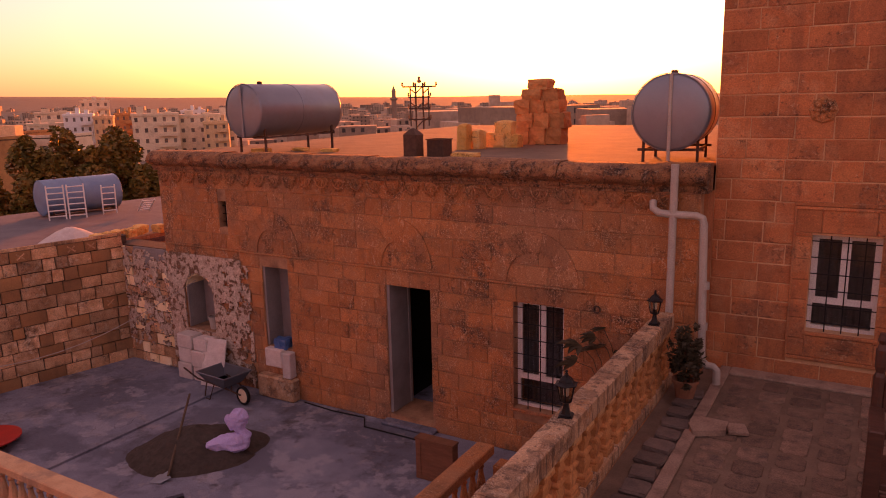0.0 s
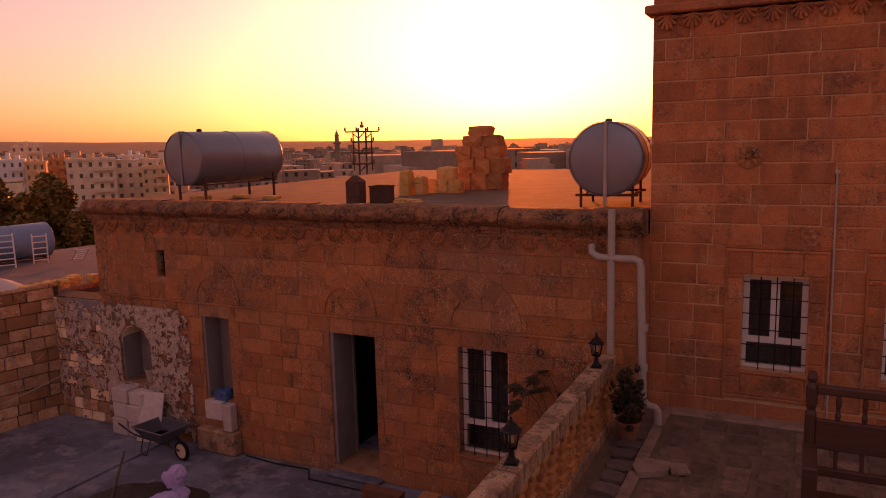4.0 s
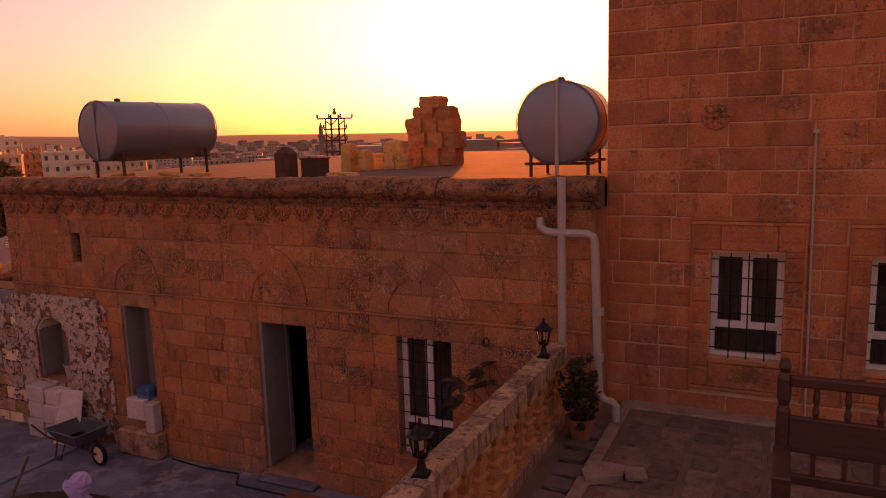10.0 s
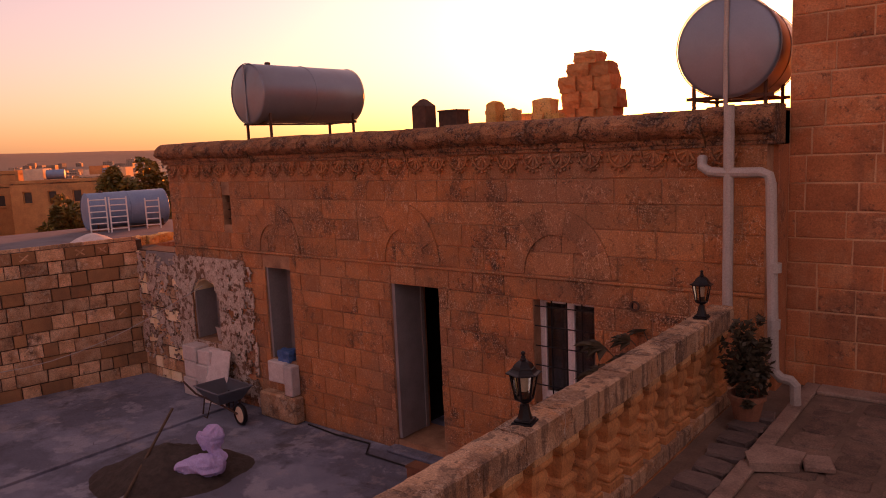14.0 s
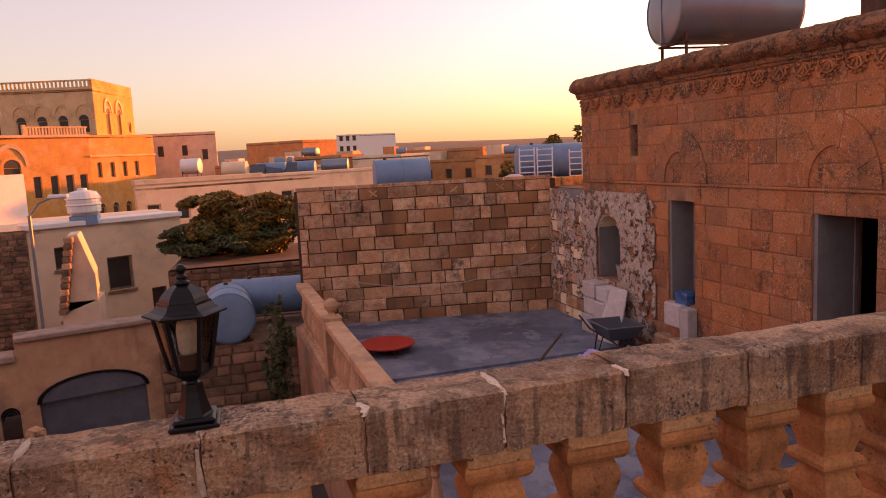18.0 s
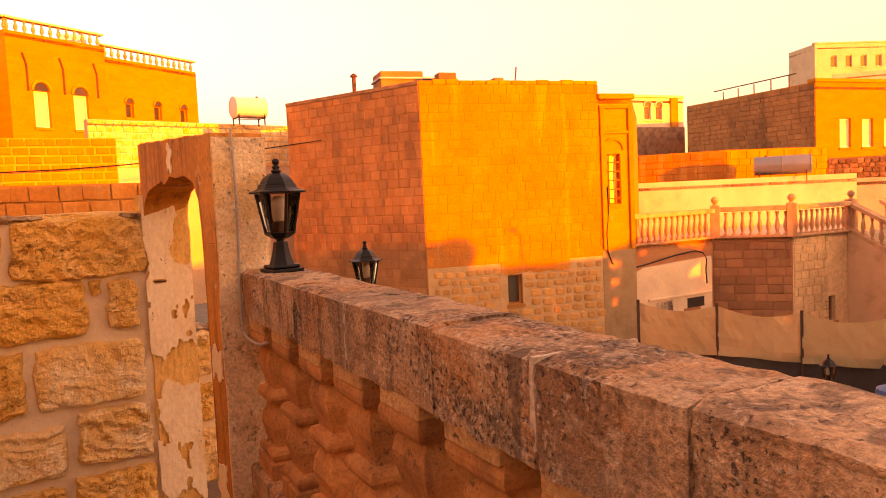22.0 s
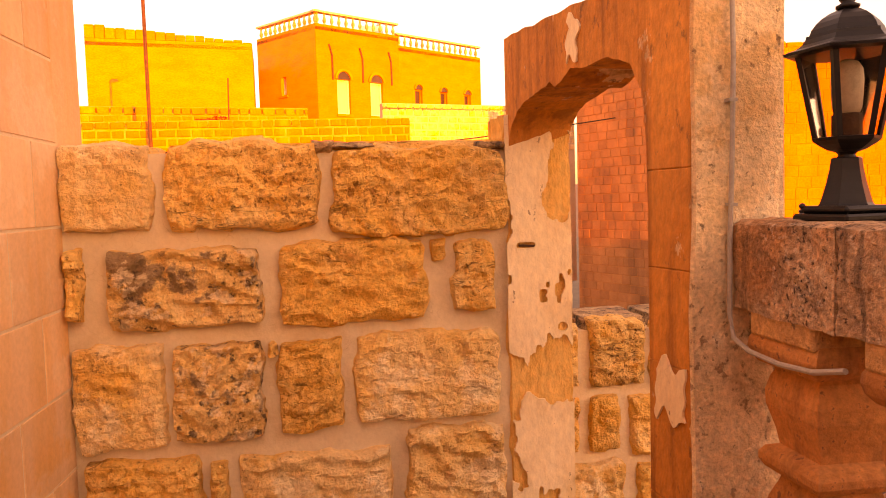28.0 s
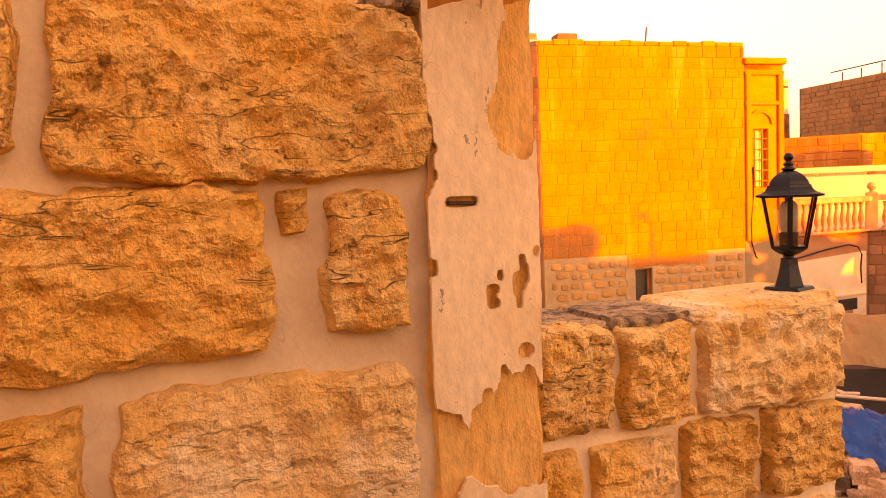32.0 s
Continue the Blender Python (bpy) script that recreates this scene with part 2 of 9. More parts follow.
STONE_CAP = surface("lichened_cap_stone", (0.57, 0.37, 0.23), (0.47, 0.27, 0.15), (0.1, 0.06, 0.042), 5, 0.45, stain_scale=3.0, vary=0.1, bump=1.0, fine=85, bump_dist=0.012, pits=[(80, 0.61, 0.645, (0.04, 0.026, 0.02), 0.8), (55, 0.6, 0.63, (0.66, 0.52, 0.4), 0.45)], grit=0.8, zones=[(2.6, 0.53, 0.6, (0.5, 0.22, 0.085), 0.65), (2.2, 0.52, 0.57, (0.19, 0.11, 0.07), 0.6), (9, 0.56, 0.64, (0.58, 0.43, 0.3), 0.5)], drips=(16, 0.54, 0.62, (0.075, 0.048, 0.036), 0.6))
STONE_CORNICE = surface("lichened_cornice_stone", (0.42, 0.2, 0.09), (0.27, 0.12, 0.06), (0.06, 0.045, 0.035), 7, 0.45, stain_scale=3.5, vary=0.14, bump=1.0, fine=70, bump_dist=0.02, pits=[(40, 0.53, 0.63, (0.05, 0.036, 0.03), 0.8), (24, 0.6, 0.64, (0.5, 0.36, 0.24), 0.6)], grit=0.9)
PLASTER = surface("pale_render", (0.83, 0.51, 0.25), (0.76, 0.4, 0.16), (0.5, 0.29, 0.15), 2.0, 0.3, vary=0.1, bump=0.15, grit=0.15, zones=[(1.1, 0.5, 0.58, (0.8, 0.44, 0.16), 0.6), (2.6, 0.54, 0.58, (0.87, 0.63, 0.4), 0.55)], drips=(3.0, 0.5, 0.62, (0.84, 0.6, 0.4), 0.5))
JAMB = surface("flaking_plaster", (0.93, 0.77, 0.52), (0.9, 0.7, 0.43), (0.7, 0.45, 0.2), 4, 0.3, stain_scale=3.0, vary=0.03, bump=0.4, fine=60, bump_dist=0.008, squash=(1, 1, 0.55), pits=[(30, 0.67, 0.69, (0.2, 0.11, 0.06), 0.7)], grit=0.18, zones=[(4, 0.52, 0.64, (0.86, 0.6, 0.3), 0.55)], veins=[(5, 0.0022, (0.4, 0.22, 0.1), 0.5, (1, 1, 0.8))])
JAMB_STONE = surface("bared_yellow_stone", (0.86, 0.54, 0.2), (0.8, 0.45, 0.13), (0.5, 0.24, 0.08), 9, 0.25, stain_scale=4, vary=0.03, bump=0.7, fine=60, bump_dist=0.012, squash=(1, 1, 0.5), grit=0.3)
CONCRETE = surface("court_concrete", (0.22, 0.245, 0.315), (0.15, 0.17, 0.23), (0.07, 0.065, 0.07), 2.0, 0.4, stain_scale=0.8, vary=0.05, bump=0.4, pits=[(3, 0.58, 0.68, (0.33, 0.31, 0.33), 0.5), (2.2, 0.6, 0.7, (0.06, 0.055, 0.06), 0.6)], grit=0.5, zones=[(0.55, 0.5, 0.55, (0.09, 0.1, 0.14), 0.7), (1.3, 0.56, 0.6, (0.31, 0.325, 0.38), 0.6)], veins=[(1.2, 0.004, (0.04, 0.04, 0.05), 0.8, (1, 1, 1))])
DARK_ROOF = surface("dark_roof_coating", (0.12, 0.11, 0.125), (0.085, 0.08, 0.095), (0.05, 0.045, 0.045), 2, 0.3, stain_scale=0.8, bump=0.3)
ROSE_WALL = surface("rose_wall_stone", (0.5, 0.3, 0.18), (0.4, 0.22, 0.12), (0.12, 0.075, 0.05), 4, 0.4, stain_scale=1.5, vary=0.1, bump=0.6)
ROOF = surface("roof_earth", (0.17, 0.105, 0.065), (0.12, 0.075, 0.046), (0.07, 0.05, 0.038), 2, 0.3, stain_scale=0.6)
OCHRE = surface("ochre_limestone", (0.58, 0.25, 0.043), (0.5, 0.205, 0.034), (0.3, 0.15, 0.07), 1.4, 0.3, stain_scale=0.4, vary=0.14, bump=0.3, fine=14, squash=(1, 1, 2.5), bump_dist=0.05)
OCHRE_STONE = surface("ochre_stone", (0.58, 0.205, 0.045), (0.5, 0.17, 0.035), (0.3, 0.14, 0.05), 1.5, 0.35, stain_scale=0.7, vary=0.06, bump=0.4, fine=20, bump_dist=0.02, zones=[(0.8, 0.5, 0.6, (0.62, 0.245, 0.055), 0.6)], drips=(2.2, 0.56, 0.66, (0.68, 0.33, 0.1), 0.5))
RUBBLE_STONE = surface("rubble_stone", (0.6, 0.33, 0.12), (0.5, 0.25, 0.085), (0.26, 0.14, 0.06), 5, 0.3, stain_scale=2.0, vary=0.15, bump=0.6)
STONE_PALE = surface("pale_rough_stone", (0.9, 0.65, 0.34), (0.85, 0.52, 0.18), (0.55, 0.3, 0.1), 4, 0.22, stain_scale=3, vary=0.06, bump=1.0, fine=60, bump_dist=0.018, pits=[(46, 0.63, 0.69, (0.26, 0.12, 0.045), 0.7)], grit=0.3, zones=[(5, 0.52, 0.6, (0.92, 0.75, 0.48), 0.7), (3.2, 0.54, 0.62, (0.82, 0.44, 0.09), 0.7)], veins=[(14, 0.005, (0.34, 0.17, 0.06), 0.5, (0.35, 0.35, 1.5))])
CRUST = surface("dark_lichen_crust", (0.62, 0.42, 0.22), (0.34, 0.2, 0.105), (0.1, 0.07, 0.05), 14, 0.4, stain_scale=10, vary=0.1, bump=1.0, fine=80, bump_dist=0.02, pits=[(40, 0.55, 0.62, (0.06, 0.042, 0.034), 0.75)], grit=0.7)
FLANK = surface("pale_rose_render", (0.72, 0.47, 0.3), (0.64, 0.39, 0.24), (0.36, 0.21, 0.13), 1.6, 0.3, stain_scale=0.8, vary=0.06, bump=0.3)
ABACUS = surface("worn_abacus_stone", (0.62, 0.36, 0.17), (0.54, 0.28, 0.115), (0.2, 0.11, 0.06), 6, 0.3, stain_scale=4, vary=0.14, bump=0.7, fine=70, bump_dist=0.012, pits=[(50, 0.62, 0.68, (0.08, 0.05, 0.035), 0.7)], grit=0.5)
GARDEN_MORTAR = surface("pale_yellow_mortar", (0.66, 0.38, 0.14), (0.58, 0.31, 0.1), (0.42, 0.21, 0.07), 3, 0.3, stain_scale=1.0, bump=0.3)
PIER_SKIN = surface("worn_pier_render", (0.84, 0.64, 0.41), (0.76, 0.54, 0.31), (0.36, 0.2, 0.1), 9, 0.35, stain_scale=4, vary=0.03, bump=0.8, fine=70, bump_dist=0.012, pits=[(40, 0.6, 0.66, (0.26, 0.14, 0.07), 0.7)], grit=0.5, zones=[(5, 0.54, 0.57, (0.9, 0.76, 0.54), 0.8), (3, 0.56, 0.62, (0.66, 0.36, 0.13), 0.6)])
# stronger orange for mansion faces in the sun: the light is in the colour
SUNLIT_STONE = surface("sunlit_limestone", (0.72, 0.36, 0.085), (0.64, 0.29, 0.065), (0.34, 0.16, 0.07), 1.2, 0.25, stain_scale=0.4, vary=0.14, bump=0.3, fine=10, bump_dist=0.05, zones=[(0.5, 0.5, 0.6, (0.74, 0.44, 0.2), 0.6)])
EDGING = surface("worn_grey_edging", (0.36, 0.26, 0.2), (0.28, 0.19, 0.145), (0.12, 0.085, 0.065), 4, 0.35, stain_scale=2.0, vary=0.1, bump=0.5, grit=0.5)
RUST_OCHRE = surface("brown_ochre_limestone", (0.54, 0.27, 0.1), (0.43, 0.2, 0.075), (0.2, 0.1, 0.05), 1.4, 0.3, stain_scale=0.4, vary=0.14, bump=0.3, fine=14, bump_dist=0.05)
PALE = surface("pale_limewash", (0.78, 0.61, 0.43), (0.7, 0.53, 0.36), (0.3, 0.24, 0.18), 1.2, 0.25, stain_scale=0.5, vary=0.1)
RUBBLE = surface("dark_rubble", (0.36, 0.22, 0.13), (0.2, 0.12, 0.075), (0.06, 0.045, 0.035), 3, 0.35, stain_scale=1.0, vary=0.45, bump=0.8, bump_dist=0.05)
EARTH = surface("dry_earth", (0.26, 0.19, 0.13), (0.18, 0.13, 0.09), (0.1, 0.08, 0.05), 0.4, 0.3, stain_scale=0.02, fine=3)
BLACK = surface("black_paint", (0.006, 0.006, 0.008), (0.009, 0.009, 0.011), (0.03, 0.025, 0.02), 20, 0.1, rough=0.36, bump=0.05, vary=0.03, grit=0.2)
BLACK.node_tree.nodes["Principled BSDF"].inputs["Specular IOR Level"].default_value = 0.25
# near-black that puts the shade of unlit hollows into the colour
SHADE_IN = material("inside_shade", (0.02, 0.016, 0.014), 1.0)
TANK = surface("galvanised_tank", (0.24, 0.275, 0.32), (0.2, 0.23, 0.275), (0.2, 0.15, 0.13), 1.5, 0.2, rough=0.38, metal=0.45, bump=0.02, vary=0.04, grit=0.08)
# weathered brown stone, darkened too for the shade on house flanks
WEATHERED_SHADED = surface("weathered_shaded_stone", (0.46, 0.23, 0.1), (0.34, 0.16, 0.068), (0.12, 0.07, 0.045), 1.6, 0.4, stain_scale=0.6, vary=0.1, bump=0.5, bump_dist=0.03, drips=(1.6, 0.52, 0.64, (0.14, 0.075, 0.045), 0.6), tint=((0.56, 0.29, 0.12), 0.3), zones=[(0.45, 0.5, 0.6, (0.22, 0.11, 0.055), 0.6)])
HONEY = surface("honey_limestone", (0.74, 0.5, 0.28), (0.66, 0.42, 0.22), (0.3, 0.17, 0.09), 1.2, 0.25, stain_scale=0.4, vary=0.14, bump=0.3, fine=10, bump_dist=0.05)
RUST = surface("rusty_iron", (0.10, 0.05, 0.03), (0.06, 0.03, 0.02), (0.03, 0.02, 0.015), 15, 0.3, rough=0.8)
WHITE = surface("white_pvc", (0.75, 0.73, 0.7), (0.7, 0.68, 0.66), (0.5, 0.45, 0.4), 5, 0.05, rough=0.4, bump=0.05, vary=0.03)


# ---- shapes ----
def part(name, bm, mat, parent=None, label=""):
    """Links a bmesh as one mesh object, under a thing or part if one is given."""
    me = bpy.data.meshes.new(name)
    bm.to_mesh(me)
    bm.free()
    me.materials.append(mat)
    ob = new(name, me)
    if parent is not None:
        ob.parent = parent
    if label:
        ob["label"] = label
    return ob


def box(bm, x0, x1, y0, y1, z0, z1, m=None):
    vs = [bm.verts.new((x, y, z)) for z in (z0, z1) for y in (y0, y1) for x in (x0, x1)]
    for q in ((0, 2, 3, 1), (4, 5, 7, 6), (0, 1, 5, 4), (1, 3, 7, 5), (3, 2, 6, 7), (2, 0, 4, 6)):
        bm.faces.new([vs[k] for k in q])
    if m is not None:
        for v in vs:
            v.co = m @ v.co
    return vs


def block(x0, x1, y0, y1, z0, z1, bevel=0.0, m=None):
    bm = bmesh.new()
    box(bm, x0, x1, y0, y1, z0, z1, m)
    if bevel:
        bmesh.ops.bevel(bm, geom=bm.edges[:], offset=bevel, segments=1, affect="EDGES")
    return bm


def lathe(bm, profile, n=12, m=None, cap=True):
    """Turns a profile of (radius, height) round the z axis."""
    rings = [[bm.verts.new((r * math.cos(2 * math.pi * k / n), r * math.sin(2 * math.pi * k / n), z)) for k in range(n)] for r, z in profile]
    for a, b in zip(rings, rings[1:]):
        for k in range(n):
            bm.faces.new((a[k], a[(k + 1) % n], b[(k + 1) % n], b[k]))
    if cap:
        bm.faces.new(rings[0][::-1])
        bm.faces.new(rings[-1])
    if m is not None:
        for r in rings:
            for v in r:
                v.co = m @ v.co
    return bm


def tube(bm, points, r, n=8):
    """A round bar along points."""
    pts = [Vector(p) for p in points]
    rings = []
    for k, p in enumerate(pts):
        d = (pts[min(k + 1, len(pts) - 1)] - pts[max(k - 1, 0)]).normalized()
        up = Vector((0, 0, 1)) if abs(d.z) < 0.9 else Vector((1, 0, 0))
        a = d.cross(up).normalized()
        b = d.cross(a)
        rings.append([bm.verts.new(p + r * (math.cos(2 * math.pi * j / n) * a + math.sin(2 * math.pi * j / n) * b)) for j in range(n)])
    for a, b in zip(rings, rings[1:]):
        for j in range(n):
            bm.faces.new((a[j], a[(j + 1) % n], b[(j + 1) % n], b[j]))
    bm.faces.new(rings[0][::-1])
    bm.faces.new(rings[-1])
    return bm


def wall_mesh(u0, u1, z0, z1, thick, openings, m):
    """A wall in its own plane: u along, front at y = 0, back at y = thick, with rectangular openings through it. m sets it in place."""
    bm = bmesh.new()
    us = sorted({u0, u1, *(v for o in openings for v in o[:2] if u0 < v < u1)})
    zs = sorted({z0, z1, *(v for o in openings for v in o[2:4] if z0 < v < z1)})
    solid = lambda i, j: (0 <= i < len(us) - 1 and 0 <= j < len(zs) - 1 and
                          not any(o[0] <= us[i] and us[i + 1] <= o[1] and o[2] <= zs[j] and zs[j + 1] <= o[3] for o in openings))
    vert = {}

    def v(u, y, z):
        key = (u, y, z)
        if key not in vert:
            vert[key] = bm.verts.new(m @ Vector(key))
        return vert[key]

    for i in range(len(us) - 1):
        for j in range(len(zs) - 1):
            if not solid(i, j):
                continue
            a, b, c, d = us[i], us[i + 1], zs[j], zs[j + 1]
            bm.faces.new((v(a, 0, c), v(b, 0, c), v(b, 0, d), v(a, 0, d)))
            bm.faces.new((v(b, thick, c), v(a, thick, c), v(a, thick, d), v(b, thick, d)))
            if not solid(i - 1, j):
                bm.faces.new((v(a, thick, c), v(a, 0, c), v(a, 0, d), v(a, thick, d)))
            if not solid(i + 1, j):
                bm.faces.new((v(b, 0, c), v(b, thick, c), v(b, thick, d), v(b, 0, d)))
            if not solid(i, j - 1):
                bm.faces.new((v(a, 0, c), v(a, thick, c), v(b, thick, c), v(b, 0, c)))
            if not solid(i, j + 1):
                bm.faces.new((v(a, 0, d), v(b, 0, d), v(b, thick, d), v(a, thick, d)))
    return bm


def structure(ob, label, category):
    return tagged(ob, label, category, kind="structure")


YA, YB, YS = 10.93, 11.5, -0.55      # front planes of the old house, the tall house and the rough wall
COURT, CAP = -1.75, 0.95              # court floor, top of the main balustrade
A_OPEN = {"niche": (-11.4, -10.6, -0.72, 0.43), "tall_window": (-9.24, -8.6, -0.78, 0.77), "door": (-6.41, -5.53, -1.6, 0.75),
          "grilled_window": (-4.04, -3.22, -1.0, 0.74), "small_window": (-10.27, -10.05, 1.45, 1.96)}
B_OPEN = [(-0.07, 0.72, 0.68, 1.97), (1.58, 2.37, 0.68, 1.97)]

# ---- large structure ----
def front(y):
    return Matrix.Translation((0, y, 0))


def rect_ring(bm, x0, x1, z0, z1, w, y0, y1):
    """A rectangular frame of four bars, w wide, from y0 to y1."""
    box(bm, x0, x0 + w, y0, y1, z0, z1)
    box(bm, x1 - w, x1, y0, y1, z0, z1)
    box(bm, x0 + w, x1 - w, y0, y1, z0, z0 + w)
    box(bm, x0 + w, x1 - w, y0, y1, z1 - w, z1)
    return bm


def arch_band(bm, cx, z0, r0, r1, y0, y1, rise=1.0, n=14, a0=0.0, a1=math.pi):
    """Half-round band between two radii, as a solid ring from y0 (front) to y1."""
    prev = None
    for k in range(n + 1):
        a = a0 + (a1 - a0) * k / n
        ring = [bm.verts.new((cx + r * math.cos(a), y, z0 + r * rise * math.sin(a))) for r in (r0, r1) for y in (y0, y1)]
        if prev:
            for p, q in ((0, 1), (1, 3), (3, 2), (2, 0)):
                bm.faces.new((prev[p], prev[q], ring[q], ring[p]))
        else:
            bm.faces.new((ring[0], ring[1], ring[3], ring[2]))
        prev = ring
    bm.faces.new((prev[0], prev[2], prev[3], prev[1]))
    return bm


def fix_normals(bm):
    bmesh.ops.recalc_face_normals(bm, faces=bm.faces[:])
    return bm


def glass_material():
    m = bpy.data.materials.new("window_glass")
    m.use_nodes = True
    b = m.node_tree.nodes["Principled BSDF"]
    b.inputs["Base Color"].default_value = (0.9, 0.92, 0.92, 1)
    b.inputs["Roughness"].default_value, b.inputs["IOR"].default_value = 0.03, 1.45
    b.inputs["Transmission Weight"].default_value = 1.0
    return m


GLASS = glass_material()
ARCH_STONE = surface("flaking_arch_stone", (0.66, 0.28, 0.07), (0.55, 0.205, 0.045), (0.22, 0.085, 0.03), 3.5, 0.3, stain_scale=2.2, vary=0.12, bump=0.5, fine=50, squash=(1, 1, 0.6), pits=[(5, 0.6, 0.62, (0.74, 0.52, 0.3), 0.85), (30, 0.6, 0.68, (0.08, 0.045, 0.03), 0.6)], grit=0.35, drips=(14, 0.5, 0.62, (0.3, 0.11, 0.03), 0.7))
GREY_PLASTER = surface("grey_cement_render", (0.25, 0.23, 0.225), (0.2, 0.18, 0.175), (0.2, 0.18, 0.17), 3, 0.2, bump=0.1, vary=0.03)
CURTAIN = surface("dark_curtain", (0.10, 0.085, 0.08), (0.07, 0.06, 0.055), (0.05, 0.04, 0.04), 6, 0.1, bump=0.1, vary=0.05)

A_HOLES = list(A_OPEN.values())
wall_a = structure(part("wall_old_house", wall_mesh(-11.9, -1.36, -2.2, 2.62, 0.75, A_HOLES, front(YA)), MORTAR_A),
                   "old house front of weathered orange limestone ashlar", "wall")
wall_ext = structure(part("wall_old_house_end", wall_mesh(-13.6, -11.9, -2.2, 0.86, 0.5, [], front(YA + 0.02)), MORTAR_DARK),
                     "patched rubble wall end with flaking pale render", "wall")
wall_b = structure(part("wall_tall_house", wall_mesh(-1.3, 6.5, -0.4, 5.42, 0.6, B_OPEN, front(YB)), MORTAR_WARM),
                   "tall house front of smooth orange ashlar", "wall")
structure(part("wall_tall_house_side", block(-1.3, -0.7, YB + 0.6, YB + 9, -0.4, 6.2), STONE_B), "side wall of the tall stone house", "wall")
structure(part("roof_tall_house", block(-1.34, 6.6, YB - 0.06, YB + 9, 5.9, 6.25), STONE_B), "flat roof of the tall stone house", "roof")
structure(part("wall_tall_house_end", block(-1.5, -1.3, YB - 0.35, YB + 0.3, -0.4, 2.86, 0.01), STONE_B), "stone pilaster at the corner of the tall house", "wall")
structure(part("floor_terrace", block(-1.8, 6.5, 3.2, YB + 0.3, -0.4, -0.012), FLOOR_MORTAR), "terrace floor of grey mortar between stone slabs", "floor")
structure(part("floor_terrace_low", block(-1.8, 1.0, YS - 0.2, 3.2, -0.7, -0.36), FLOOR_MORTAR), "lower end of the terrace floor", "floor")
structure(part("terrace_step", block(-1.5, 0.36, 2.9, 3.2, -0.36, -0.18), FLOOR_MORTAR), "stone step in the terrace floor", "step")
structure(part("floor_court", block(-14.8, -10.15, 5.78, YA + 0.2, COURT - 0.3, COURT + 0.04), CONCRETE), "raised grey concrete slab of the lower court", "floor")
structure(part("floor_court_east", block(-10.15, -3.5, 5.78, YA + 0.2, COURT - 0.34, COURT), CONCRETE), "grey concrete floor of the lower court", "floor")
structure(part("roof_old_house", block(-11.85, -1.3, YA + 0.12, YA + 13, 2.5, 2.83), ROOF), "flat earth roof of the old house", "roof")
structure(part("wall_old_house_back", block(-11.9, -1.3, YA + 12.4, YA + 13, -6, 2.5), STONE_A), "back wall of the old house", "wall")
structure(part("wall_old_house_west", block(-11.9, -11.3, YA + 0.75, YA + 13, -6, 2.62), STONE_A), "side wall of the old house", "wall")
for name, x0, x1, z0 in (("room_niche", -11.4, -10.6, -0.72), ("room_window", -9.24, -8.6, -0.78), ("room_door", -6.41, -5.53, -1.6), ("room_grille", -4.04, -3.22, -1.0)):
    part(name, block(x0 - 0.05, x1 + 0.05, YA + 0.75, YA + 1.9, z0 - 0.06, z0), CONCRETE)["kind"] = "structure"
# room surfaces coloured near-black in place of indoor shade
structure(part("wall_room_back", block(-11.3, -1.4, YA + 2.6, YA + 2.7, -2.2, 2.5), SHADE_IN), "back wall of the rooms, blackened for unlit depth", "wall")
structure(part("ceiling_room", block(-11.3, -1.4, YA + 0.75, YA + 2.6, 1.2, 1.3), SHADE_IN), "ceiling of the rooms, blackened for unlit depth", "ceiling")
structure(part("floor_room", block(-11.3, -1.4, YA + 0.75, YA + 2.6, -1.8, -1.66), SHADE_IN), "floor of the rooms, blackened for unlit depth", "floor")
structure(part("wall_tall_house_inside", block(-0.7, 6.4, YB + 2.0, YB + 2.1, -0.4, 5.9), SHADE_IN), "inside of the tall house, blackened for unlit depth", "wall")
structure(part("ceiling_tall_house", block(-0.7, 6.4, YB + 0.6, YB + 2.0, 2.6, 2.7), SHADE_IN), "ceiling behind the windows, blackened for unlit depth", "ceiling")
W0, W1 = Vector((-14.5, 5.9, 0)), Vector((-13.35, 10.95, 0))
w_dir = (W1 - W0).normalized()
W_LEN = (W1 - W0).length
W_M = Matrix.Translation(W0) @ Matrix.Rotation(math.atan2(w_dir.y, w_dir.x), 4, "Z")
wall_w = structure(part("wall_court", wall_mesh(-0.05, W_LEN + 0.1, COURT - 1, 1.04, 0.45, [], W_M), MORTAR_DARK), "court wall of pale squared stones", "wall")
S_M = Matrix.Translation((0, YS, 0)) @ Matrix.Rotation(math.pi, 4, "Z")     # its u axis runs to -x, front to +y
wall_s = structure(part("wall_rough", wall_mesh(-0.17, 1.32, -0.8, 1.19, 0.25, [], S_M), MORTAR), "thick wall of rough stones in pale mortar", "wall")
L_M = Matrix.Translation((0, -0.86, 0)) @ Matrix.Rotation(math.pi, 4, "Z")
wall_l = structure(part("wall_rough_low", wall_mesh(1.4, 2.79, -4.2, 0.465, 0.3, [], L_M), MORTAR), "low wall of rough stones in pale mortar", "wall")
structure(part("wall_stair_house", block(0.17, 5.5, -0.8, 0.7, -0.7, 2.12), PLASTER), "smooth pale rendered wall of the stair house", "wall")
structure(part("roof_stair_house", block(0.14, 5.5, -0.8, 0.72, 2.12, 2.35, 0.02), PLASTER), "rendered roof edge of the stair house", "roof")
structure(part("terrace_retaining_wall", block(-1.81, -1.55, 0.45, YA, -5, 0.0), STONE_A), "stone wall under the balustrade", "wall")
